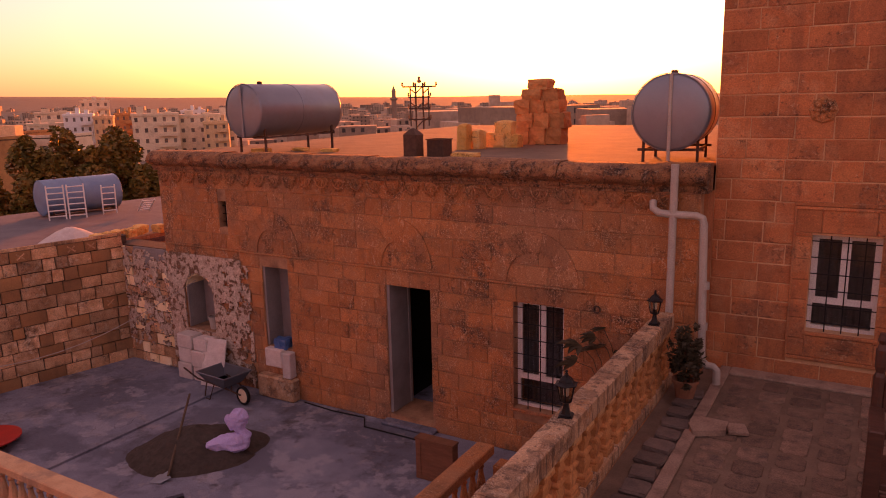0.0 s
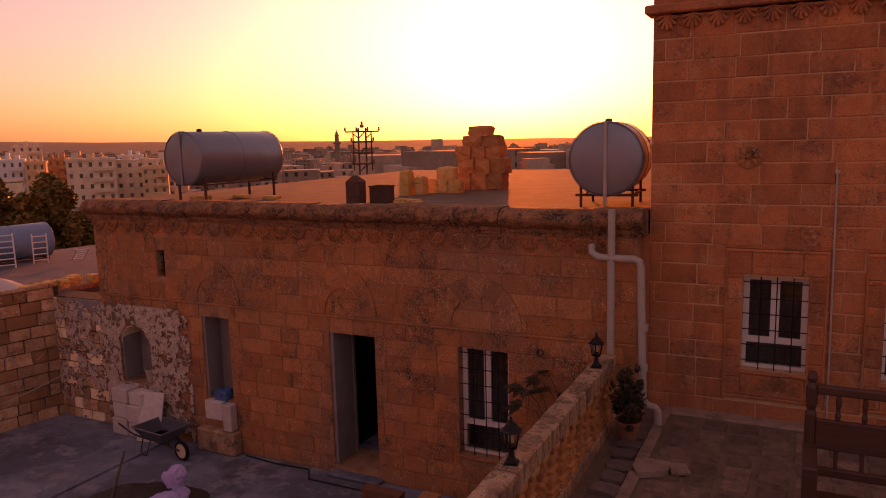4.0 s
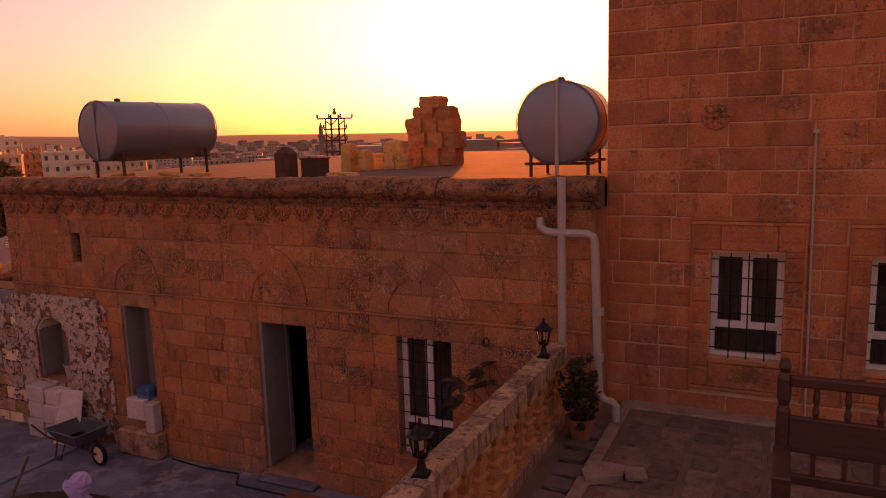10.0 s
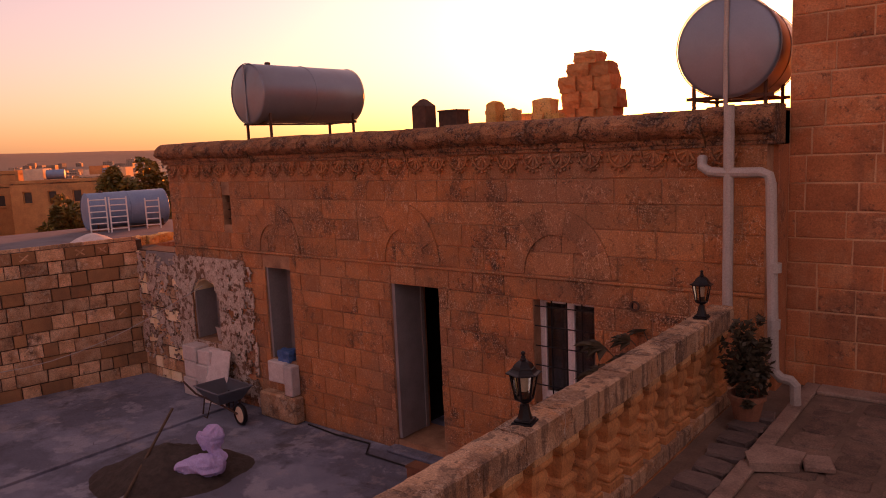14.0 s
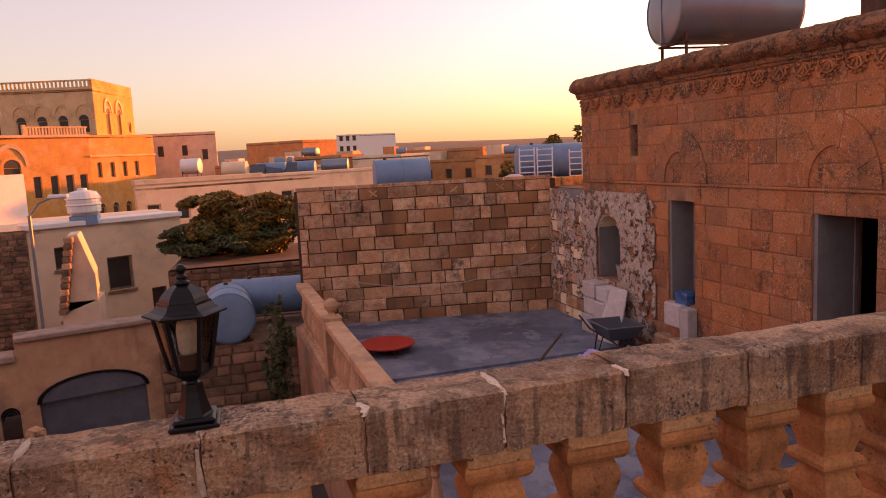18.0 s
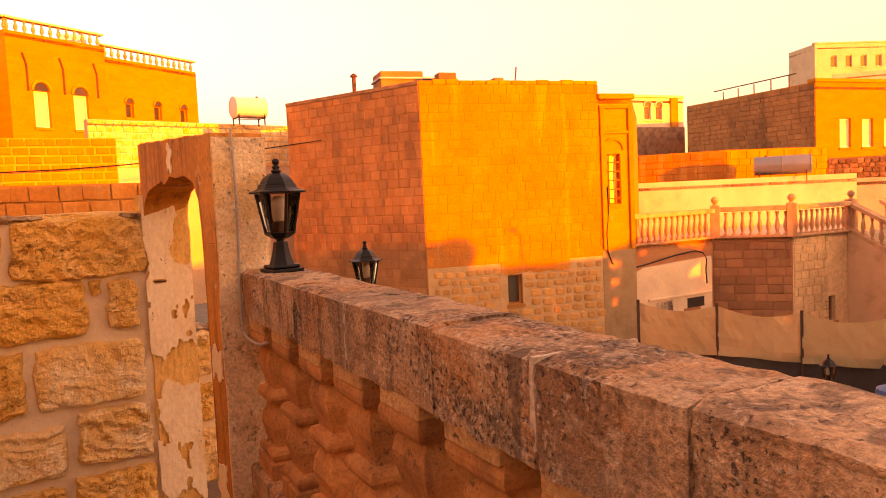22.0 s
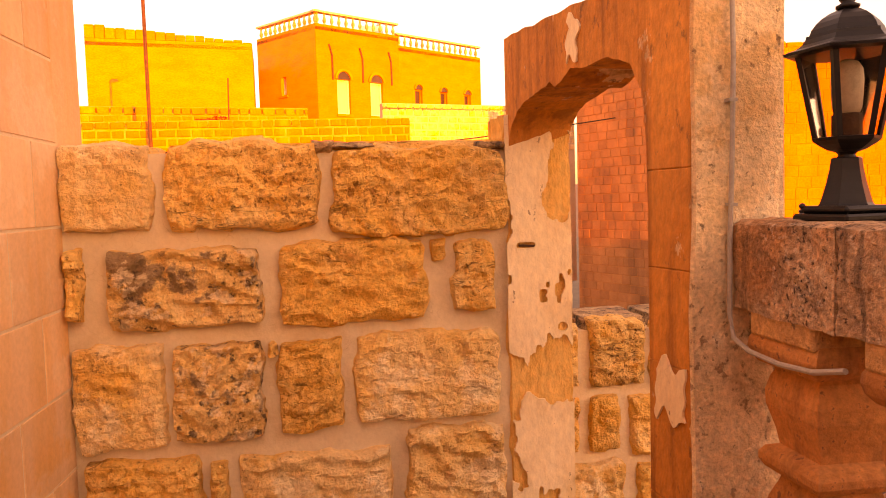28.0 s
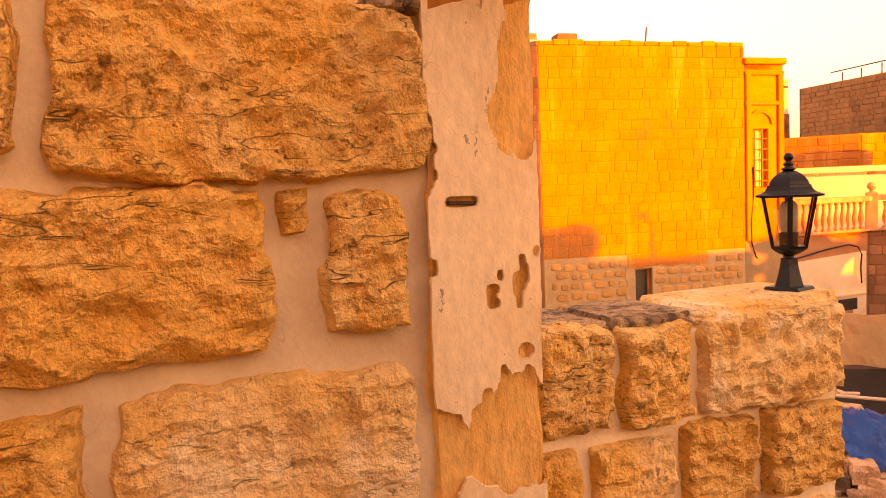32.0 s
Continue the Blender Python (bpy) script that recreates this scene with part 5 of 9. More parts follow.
def leaf_cloud(n, centre, size, rng, leaf=0.1, shell=0.35, squash_low=0.5):
    """Many small folded leaves scattered through lumpy clumps."""
    verts, faces = [], []
    clumps = [(Vector((rng.gauss(0, 0.42), rng.gauss(0, 0.42), rng.gauss(0, 0.4))), rng.uniform(0.13, 0.3)) for _ in range(52)]
    for _ in range(n):
        c, r = clumps[rng.randrange(len(clumps))]
        d = Vector((rng.gauss(0, 1), rng.gauss(0, 1), rng.gauss(0, 1))).normalized()
        p = c + d * r * (1 - shell * rng.random() ** 2)
        if p.length > 1.15:
            p *= 1.15 / p.length
        if p.z < 0:
            p.z *= squash_low + 0.4
        p = Vector((p.x * size[0], p.y * size[1], p.z * size[2])) + Vector(centre)
        a = Vector((rng.gauss(0, 1), rng.gauss(0, 1), rng.gauss(0, 0.6))).normalized() * leaf * rng.uniform(0.6, 1.3)
        b = a.cross(Vector((rng.gauss(0, 1), rng.gauss(0, 1), rng.gauss(0, 1)))).normalized() * leaf * 0.45
        i = len(verts)
        verts += [p - a, p + b, p + a, p - b]
        faces += [(i, i + 1, i + 2), (i, i + 2, i + 3)]
    return verts, faces


def foliage(name, n, centre, size, seed, mat, parent, leaf=0.1):
    me = bpy.data.meshes.new(name)
    v, f = leaf_cloud(n, centre, size, random.Random(seed), leaf)
    me.from_pydata(v, [], f)
    me.materials.append(mat)
    ob = new(name, me)
    ob.parent = parent
    return ob


def big_leaf_plant(name, label, x, y, z, h, n, seed):
    """A few stems with broad lobed leaves."""
    rng = random.Random(seed)
    t = tagged(new(name), label, "plant")
    for k in range(n):
        a = 2 * math.pi * k / n + rng.uniform(-0.3, 0.3)
        tip = Vector((math.cos(a) * h * 0.45, math.sin(a) * h * 0.45, h * rng.uniform(0.5, 1)))
        part("stem", tube(bmesh.new(), [(0, 0, 0), tip * 0.5 + Vector((0, 0, h * 0.2)), tip], 0.006, 5), BARK, t)
        for j in range(5):
            bm = bmesh.new()
            b = a + (j - 2) * 0.5
            L = h * rng.uniform(0.22, 0.34)
            d, s = Vector((math.cos(b), math.sin(b), 0.25 - 0.1 * j)), Vector((-math.sin(b), math.cos(b), 0))
            pts = [tip, tip + d * L * 0.4 + s * L * 0.2, tip + d * L * 0.7 + s * L * 0.14, tip + d * L - Vector((0, 0, L * 0.2)), tip + d * L * 0.7 - s * L * 0.14, tip + d * L * 0.4 - s * L * 0.2]
            bm.faces.new([bm.verts.new(p) for p in pts])
            part("leaf", bm, LEAF_DARK, t)
    t.location = (x, y, z)
    return t


big_leaf_plant("fig_shoot", "broad-leaved fig shoot growing behind the balustrade", -2.35, 10.3, -0.3, 0.95, 6, 21)
big_leaf_plant("fig_shoot", "small leafy shoot growing by the house front", -2.3, 10.7, -0.2, 0.75, 5, 22)
pot = tagged(new("potted_shrub"), "dark bushy shrub in a clay pot in the terrace corner", "plant")
CLAY = surface("clay_pot", (0.3, 0.13, 0.07), (0.24, 0.1, 0.055), (0.12, 0.06, 0.04), 6, 0.2, vary=0.05)
part("pot", lathe(bmesh.new(), [(0.1, 0), (0.15, 0.24), (0.17, 0.24), (0.17, 0.28), (0.14, 0.28), (0.13, 0.2)], 14), CLAY, pot)
foliage("shrub", 1500, (0, 0, 0.56), (0.22, 0.22, 0.42), 23, LEAF_DARK, pot, 0.042)
pot.location = (-1.28, 10.1, 0.0)

SLATE = surface("dark_edge_stone", (0.16, 0.12, 0.10), (0.11, 0.085, 0.075), (0.05, 0.04, 0.04), 10, 0.3, vary=0.25, bump=0.5)
edging = tagged(new("stone_edging"), "row of dark rounded stones set in mortar along the balustrade", "edging")
for k in range(24):
    rough_stone("edge_stone", -1.22 + RUIN.uniform(-0.02, 0.02), 2.8 + 0.325 * k, 0.012, RUIN.uniform(0.25, 0.31), RUIN.uniform(0.2, 0.25), 0.08, 60 + k, edging, SLATE, 2, 0.1, RUIN.uniform(-8, 8))
part("mortar_strip", block(-1.08, -0.94, 2.7, YB - 0.02, -0.012, 0.03, 0.01), EDGING, edging)
part("wall_strip", block(-0.94, 2.6, YB - 0.26, YB - 0.005, -0.012, 0.03, 0.01), EDGING, edging)
slab = tagged(new("loose_slab"), "broken pale stone slab lying on the paving", "slab")
bm = bmesh.new()
low = [bm.verts.new(c) for c in ((-0.2, -0.2, 0), (0.16, -0.14, 0), (0.24, 0.1, 0), (-0.05, 0.22, 0), (-0.22, 0.02, 0))]
top = [bm.verts.new(v.co + Vector((0, 0, 0.07))) for v in low]
bm.faces.new(low[::-1])
bm.faces.new(top)
for k in range(5):
    bm.faces.new((low[k], low[(k + 1) % 5], top[(k + 1) % 5], top[k]))
part("slab", bm, EDGING, slab)
part("chip", block(0.2, 0.42, -0.12, 0.12, 0.0, 0.05, 0.01), EDGING, slab)
slab.matrix_basis = pose(-0.85, 9.35, 0.004, 0, 0, 20)

# ---- court things ----
SAND = surface("dark_sand", (0.075, 0.06, 0.048), (0.05, 0.04, 0.032), (0.05, 0.04, 0.035), 12, 0.3, bump=0.8, fine=120, vary=0.02, bump_dist=0.02)
bm = bmesh.new()
rings = []
for j in range(15):
    r = 1.12 * j / 14
    ring = []
    for k in range(40):
        a = 2 * math.pi * k / 40
        rr = r * (1 + 0.14 * noise.noise((math.cos(a) * 1.3, math.sin(a) * 1.3, 2)))
        hgt = 0.42 * max(0, 1 - (r / 1.12) ** 1.1) + (0.07 * noise.noise((rr * math.cos(a) * 4, rr * math.sin(a) * 4, 7)) if j < 14 else 0)
        ring.append(bm.verts.new((rr * math.cos(a), 0.8 * rr * math.sin(a), hgt if j < 14 else -0.005)))
    rings.append(ring)
for a, b in zip(rings, rings[1:]):
    for k in range(40):
        bm.faces.new((a[k], b[k], b[(k + 1) % 40], a[(k + 1) % 40]))
bmesh.ops.remove_doubles(bm, verts=bm.verts[:], dist=0.002)
heap = tagged(part("sand_mound", bm, SAND), "heap of dark building sand on the court floor", "sand heap")
heap.matrix_basis = pose(-8.6, 8.55, COURT, 0, 0, 35)
shovel = tagged(new("shovel"), "long-handled shovel leaning into the sand heap", "shovel")
part("handle", tube(bmesh.new(), [(-8.25, 7.68, COURT + 0.06), (-9.35, 9.1, COURT + 0.62)], 0.02, 8), BARK, shovel)
bm = bmesh.new()
v0 = [bm.verts.new(c) for c in ((-0.12, 0, 0.05), (0.12, 0, 0.05), (0.14, -0.16, 0.012), (0.0, -0.3, 0.0), (-0.14, -0.16, 0.012))]
v1 = [bm.verts.new(v.co + Vector((0, 0, 0.008))) for v in v0]
bm.faces.new(v0[::-1])
bm.faces.new(v1)
for k in range(5):
    bm.faces.new((v0[k], v0[(k + 1) % 5], v1[(k + 1) % 5], v1[k]))
part("blade", bm, TANK, shovel).matrix_basis = pose(-8.27, 7.72, COURT + 0.004, 0, 0, -30)
SACK = surface("lilac_sacking", (0.52, 0.45, 0.74), (0.45, 0.38, 0.68), (0.35, 0.3, 0.45), 10, 0.15, bump=0.4, vary=0.03)
sack = tagged(new("cement_sack"), "crumpled lilac woven sack slumped on the sand heap", "sack")
for nm, spine, fat, seed in (("sack_bottom", [(-0.42, 0, 0.1), (-0.2, 0.02, 0.1), (0.08, 0, 0.12), (0.28, 0, 0.12)], (0.09, 0.12, 0.15, 0.13), 71),
                             ("sack_top", [(0.2, 0.0, 0.12), (0.14, 0.02, 0.3), (0.1, 0.04, 0.46), (0.2, 0.05, 0.66)], (0.15, 0.09, 0.15, 0.12), 75),
                             ("sack_flap", [(0.08, 0.03, 0.34), (0.02, 0.03, 0.44), (-0.03, 0.03, 0.52), (-0.04, 0.03, 0.6)], (0.09, 0.08, 0.06, 0.03), 79)):
    bm = bmesh.new()
    rings = []
    for i in range(25):
        q = i / 24 * 3
        j = min(2, int(q))
        w = q - j
        c = Vector(spine[j]).lerp(Vector(spine[j + 1]), w)
        d = (Vector(spine[j + 1]) - Vector(spine[j])).normalized()
        side = Vector((0, 1, 0))
        up = d.cross(side).normalized()
        w = w * w * (3 - 2 * w)
        r = (fat[j] * (1 - w) + fat[j + 1] * w) * math.sqrt(max(0.02, 1 - abs(i / 12 - 1) ** 8))
        rings.append([bm.verts.new(c + (side * math.cos(a) * (1.2 if seed == 71 else 0.6) + up * math.sin(a)) * r * (1 + 0.3 * noise.noise((math.cos(a) * 2.5, math.sin(a) * 2.5, i * 0.22 + seed)) + 0.12 * noise.noise((math.cos(a) * 6, math.sin(a) * 6, i * 0.6 + seed)))) for a in [2 * math.pi * k / 20 for k in range(20)]])
    for p, q in zip(rings, rings[1:]):
        for k in range(20):
            bm.faces.new((p[k], p[(k + 1) % 20], q[(k + 1) % 20], q[k]))
    bm.faces.new(rings[0][::-1])
    bm.faces.new(rings[-1])
    part(nm, fix_normals(bm), SACK, sack)
sack.matrix_basis = pose(-7.95, 8.7, COURT + 0.1, 0, 0, 46)

barrow = tagged(new("wheelbarrow"), "grey metal wheelbarrow parked by the house wall", "wheelbarrow")
bm = bmesh.new()
lo = [(-0.26, -0.2, 0.32), (0.3, -0.2, 0.32), (0.3, 0.2, 0.32), (-0.26, 0.2, 0.32)]
hi = [(-0.42, -0.31, 0.52), (0.48, -0.31, 0.56), (0.48, 0.31, 0.56), (-0.42, 0.31, 0.52)]
a, b = [bm.verts.new(c) for c in lo], [bm.verts.new(c) for c in hi]
bm.faces.new(a)
for k in range(4):
    bm.faces.new((a[k], a[(k + 1) % 4], b[(k + 1) % 4], b[k]))
bmesh.ops.solidify(bm, geom=bm.faces[:], thickness=0.012)
part("tray", bm, TANK, barrow)
part("tray_rim", tube(bmesh.new(), [*hi, hi[0]], 0.012, 6), TANK, barrow)
for s in (-1, 1):
    part("handle", tube(bmesh.new(), [(0.6, s * 0.06, 0.2), (0.25, s * 0.16, 0.3), (-0.45, s * 0.26, 0.36), (-0.85, s * 0.29, 0.5)], 0.017, 7), RUST, barrow)
    part("leg", tube(bmesh.new(), [(-0.22, s * 0.22, 0.33), (-0.3, s * 0.24, 0.0), (-0.14, s * 0.24, 0.0), (-0.02, s * 0.2, 0.31)], 0.014, 6), RUST, barrow)
wheel = part("wheel", lathe(bmesh.new(), [(0.05, -0.03), (0.14, -0.02), (0.14, 0.02), (0.05, 0.03)], 20, pose(0.6, 0, 0.18, 90)), PALE, barrow)
part("tyre", lathe(bmesh.new(), [(0.135, -0.025), (0.165, -0.04), (0.18, -0.02), (0.18, 0.02), (0.165, 0.04), (0.135, 0.025)], 24, pose(0.6, 0, 0.18, 90), False), BLACK, wheel)
barrow.matrix_basis = pose(-9.86, 10.32, COURT + 0.003, 0, 0, -8)

RED = surface("red_enamel", (0.50, 0.03, 0.015), (0.42, 0.025, 0.012), (0.2, 0.02, 0.01), 5, 0.15, rough=0.5, bump=0.1, vary=0.02)
disc = tagged(new("round_tabletop"), "round red tabletop leaning low on the court slab", "tabletop")
part("top", lathe(bmesh.new(), [(0.46, 0), (0.48, 0.01), (0.48, 0.03), (0.46, 0.04), (0.02, 0.04)], 40), RED, disc)
part("rest", block(-0.3, 0.3, -0.05, 0.05, -0.12, 0.0), RUST, disc)
disc.matrix_basis = pose(-11.75, 6.95, COURT + 0.165, 0, 0, 15)
hatch = tagged(new("floor_hatch"), "square drain with a raised stone rim, its shaded depth a dark plate", "drain")
part("rim", rect_ring(bmesh.new(), -0.3, 0.3, -0.22, 0.22, 0.08, 0, 0.05), CONCRETE, hatch).matrix_basis = pose(0, 0, 0.052, -90)
# flat dark plate in place of the shade down the hole
part("pit", block(-0.22, 0.22, -0.14, 0.14, 0.0, 0.006), SHADE_IN, hatch)
hatch.matrix_basis = pose(-7.65, 7.2, COURT, 0, 0, 60)

# stones and bucket below the niche and window
WSTONE = surface("white_cut_stone", (0.60, 0.55, 0.52), (0.52, 0.46, 0.43), (0.3, 0.26, 0.24), 8, 0.2, vary=0.15)
pile = tagged(new("stone_stack"), "stack of pale cut stone blocks below the niche", "stone stack")
for k, (x, z, w, hh) in enumerate(((-11.25, 0, 0.4, 0.34), (-10.82, 0, 0.4, 0.3), (-11.25, 0.34, 0.38, 0.32), (-10.84, 0.3, 0.36, 0.34), (-11.22, 0.66, 0.42, 0.28), (-10.8, 0.64, 0.36, 0.26))):
    part("cut_stone", block(x - w / 2, x + w / 2, YA - 0.36 + 0.02 * (k % 3), YA - 0.03, COURT + 0.04 + z, COURT + 0.04 + z + hh - 0.008, 0.015), WSTONE, pile)
board = tagged(part("leaning_board", block(-0.27, 0.27, -0.015, 0.015, 0, 0.95, 0.006), WSTONE), "pale board leaning on the stacked stones", "board")
board.matrix_basis = pose(-10.42, YA - 0.42, COURT + 0.045, -14, 0, 8)
bucket = tagged(new("bucket"), "grey plastic bucket in the niche", "bucket")
part("body", lathe(bmesh.new(), [(0.09, 0), (0.12, 0.24), (0.13, 0.24), (0.13, 0.26), (0.115, 0.26), (0.085, 0.02)], 16), GREYPVC, bucket)
part("handle", fix_normals(arch_band(bmesh.new(), 0, 0.22, 0.125, 0.132, -0.004, 0.004, 0.5)), RUST, bucket)
bucket.location = (-10.82, YA + 0.15, -0.72)
sillst = tagged(new("sill_block"), "pale cut stone blocks in the window opening", "stone block")
part("cut_stone", block(-9.2, -8.78, YA - 0.14, YA + 0.2, -1.15, -0.79, 0.02), WSTONE, sillst)
part("cut_stone", block(-8.72, -8.52, YA - 0.2, YA - 0.02, -1.3, -0.8, 0.015), WSTONE, sillst)
part("base_stone", block(-9.35, -8.45, YA - 0.24, YA - 0.02, COURT, -1.31, 0.03), STONE_W, sillst)
BLUE = surface("blue_plastic", (0.03, 0.10, 0.28), (0.04, 0.13, 0.3), (0.02, 0.05, 0.12), 9, 0.2, rough=0.35, bump=0.1, vary=0.03)
bag = rough_stone("plastic_bag", -8.88, YA + 0.05, -0.70, 0.3, 0.2, 0.2, 77, None, BLUE, 3, 0.2)
tagged(bag, "small crumpled dark blue plastic bag on the sill", "bag")
crate = tagged(new("wooden_cabinet"), "brown wooden cabinet with an open front by the court edge", "cabinet")
WOOD2 = surface("brown_wood", (0.22, 0.09, 0.045), (0.16, 0.065, 0.03), (0.08, 0.035, 0.02), 5, 0.2, rough=0.7, vary=0.06, squash=(1, 1, 6))
part("side", block(0, 0.03, 0, 0.16, 0, 0.62), WOOD2, crate)
part("side", block(0.6, 0.63, 0, 0.16, 0, 0.62), WOOD2, crate)
part("top", block(-0.01, 0.64, -0.01, 0.17, 0.62, 0.65), WOOD2, crate)
part("back", block(0.03, 0.6, 0.13, 0.16, 0, 0.62), WOOD2, crate)
part("front_frame", rect_ring(bmesh.new(), 0.03, 0.6, 0.0, 0.62, 0.05, 0.0, 0.03), WOOD2, crate)
part("panel", block(0.08, 0.55, 0.012, 0.022, 0.05, 0.57), WOOD2, crate)
crate.matrix_basis = pose(-4.97, 9.5, COURT + 0.003, 0, 0, 0)
hose = tagged(new("hose"), "black hose running along the foot of the house", "hose")
part("tube", tube(bmesh.new(), [(-8.3, YA - 0.1, COURT + 0.015), (-7.6, YA - 0.16, COURT + 0.015), (-6.9, YA - 0.12, COURT + 0.015), (-6.68, YA - 0.42, COURT + 0.015), (-5.4, YA - 0.42, COURT + 0.015), (-5.1, YA - 0.3, COURT + 0.015)], 0.015, 6), BLACK, hose)
rope = tagged(new("wall_wire"), "slack pale cord strung across the court wall", "wire")
p0, p1 = Vector((-14.1, 6.6, -0.75)), Vector((-11.2, YA - 0.02, 0.3))
part("cord", tube(bmesh.new(), [p0.lerp(p1, k / 12) - Vector((0, 0, 0.55 * math.sin(math.pi * k / 12))) + Vector((0.12, 0, 0)) for k in range(13)], 0.008, 5), GREYPVC, rope)

# ---- the town ----
BRICKRED = surface("red_stone", (0.42, 0.2, 0.1), (0.34, 0.15, 0.075), (0.2, 0.1, 0.06), 2, 0.25, stain_scale=0.8, bump=0.4, bump_dist=0.03)
CLOTH = surface("beige_canvas", (0.72, 0.58, 0.35), (0.65, 0.5, 0.29), (0.3, 0.22, 0.15), 1.5, 0.25, stain_scale=0.8, bump=0.2, vary=0.05)
SHEET = surface("blue_grey_sheet", (0.13, 0.14, 0.17), (0.09, 0.1, 0.125), (0.2, 0.17, 0.15), 3, 0.3, rough=0.5, bump=0.3, vary=0.03)
DUSK = surface("distant_wall", (0.46, 0.33, 0.24), (0.36, 0.25, 0.18), (0.2, 0.17, 0.15), 0.1, 0.2, stain_scale=0.03, vary=0.35, fine=1.0, bump=0.1)
# near-black brown of the yard ground and the fence footings
DARK_WALL = surface("dark_yard_wall", (0.07, 0.052, 0.043), (0.05, 0.038, 0.032), (0.03, 0.025, 0.02), 2, 0.3, stain_scale=0.8, bump=0.5, bump_dist=0.03)
SOLAR = surface("solar_panel", (0.03, 0.04, 0.06), (0.04, 0.05, 0.08), (0.02, 0.02, 0.03), 3, 0.1, rough=0.2, bump=0.0, vary=0.05)
BLUE_TANK = surface("blue_grey_tank", (0.13, 0.22, 0.36), (0.17, 0.27, 0.4), (0.12, 0.12, 0.12), 2, 0.2, rough=0.5, bump=0.05, vary=0.05)


def prism(poly, z0, z1):
    bm = bmesh.new()
    lo = [bm.verts.new((x, y, z0)) for x, y in poly]
    hi = [bm.verts.new((x, y, z1)) for x, y in poly]
    bm.faces.new(lo[::-1])
    bm.faces.new(hi)
    for k in range(len(poly)):
        q = (k + 1) % len(poly)
        bm.faces.new((lo[k], lo[q], hi[q], hi[k]))
    return bm


def edge_frame(p, q):
    d = Vector((q[0] - p[0], q[1] - p[1], 0))
    return Matrix.Translation((p[0], p[1], 0)) @ Matrix.Rotation(math.atan2(d.y, d.x), 4, "Z"), d.length


def town_house(name, label, pts, depth, z0, z1, mat, windows=(), parapet=0.25, roof=None, frame_mat=None, thick=0.3, other=None):
    """A flat-roofed house. pts: the corners of the faces that are seen, from left to right; windows: rows of face, share along it, width, sill, head, arched."""
    house = tagged(new(name), label, "house")
    c = Vector((sum(p[0] for p in pts) / len(pts), sum(p[1] for p in pts) / len(pts), 0)) - Vector((0, 3, 0))
    away = c.normalized() * depth
    for n, (p, q) in enumerate(zip(pts, pts[1:])):
        m, run = edge_frame(p, q)
        mine = [(w[1] * run - w[2] / 2, w[1] * run + w[2] / 2, w[3], w[4], w[5] if len(w) > 5 else False) for w in windows if w[0] == n]
        part("wall", wall_mesh(0, run, z0, z1, thick, [w[:4] for w in mine], m), (other or {}).get(n, mat), house)
        for a, b, lo, hi, arched in mine:
            win = part("window", block(a, b, thick * 0.55, thick * 0.6, lo, hi, 0, m), WINDOW_DARK, house)
            part("window_frame", rect_ring(bmesh.new(), a, b, lo, hi, min(0.07, (b - a) * 0.1), thick * 0.4, thick * 0.54), frame_mat or mat, win).matrix_basis = m
            part("sill", block(a - 0.06, b + 0.06, -0.06, 0.0, lo - 0.09, lo, 0, m), mat, win)
            if arched:
                part("arch_hood", fix_normals(arch_band(bmesh.new(), (a + b) / 2, hi, (b - a) * 0.5, (b - a) * 0.66, -0.07, 0.0)), mat, win).matrix_basis = m
                part("arch_pane", fix_normals(arch_band(bmesh.new(), (a + b) / 2, hi, 0.01, (b - a) * 0.48, -0.012, 0.0)), WINDOW_DARK, win).matrix_basis = m
    back = [(pts[-1][0] + away.x, pts[-1][1] + away.y), (pts[0][0] + away.x, pts[0][1] + away.y)]
    ring = list(pts) + back
    part("back_wall", prism([pts[-1], *back, pts[0], *((p[0] + away.x * 0.15, p[1] + away.y * 0.15) for p in pts)], z0, z1 - parapet - 0.11), mat, house)
    part("roof", prism(ring, z1 - parapet - 0.12, z1 - parapet), roof or ROOF, house)
    return house


WINDOW_DARK = surface("dark_window", (0.03, 0.025, 0.02), (0.05, 0.04, 0.035), (0.02, 0.02, 0.02), 2, 0.1, rough=0.5, bump=0.0, vary=0.3)
# pale pane colour that stands for the brightness of lit windows
WINDOW_GLOW = surface("pale_lit_window", (0.7, 0.62, 0.45), (0.62, 0.54, 0.38), (0.4, 0.33, 0.2), 2, 0.1, rough=0.3, bump=0.0, vary=0.1)


def copings(house, p, q, z, mat, w=0.4, h=0.16):
    m, run = edge_frame(p, q)
    part("coping", block(-0.05, run + 0.05, -0.08, w, z, z + h, 0.02, m), mat, house)


# the big ochre house beyond the arch
E0, E1, E2 = (-7.3, -17.9), (-9.38, -13.24), (-14.4, -12.28)
ochre = town_house("ochre_house", "tall windowless ochre stone house over a rubble base", [E0, E1, E2], 9, -5.5, 4.1, MORTAR_OCHRE,
                   [(1, 0.475, 0.42, -1.75, -0.95)], 0.1)
for k in range(14):
    m, run = edge_frame(E1, E2)
    part("top_stone", block(run * k / 14, run * (k + 1) / 14 - 0.01, -0.02, 0.34, 4.1, 4.1 + 0.10 + 0.08 * abs(noise.noise((k * 1.7, 0, 0))), 0.02, m), OCHRE, ochre)
m, run = edge_frame(E0, E1)
part("lintel_band", block(0, run, -0.03, 0.3, 4.1, 4.2, 0.01, m), RUBBLE, ochre)
strip_house = town_house("narrow_house", "narrow ochre stone house front with a red-framed window", [E2, (-15.45, -12.1)], 6, -5.5, 3.8, OCHRE, [(0, 0.42, 0.42, 0.8, 2.2)], 0.1)
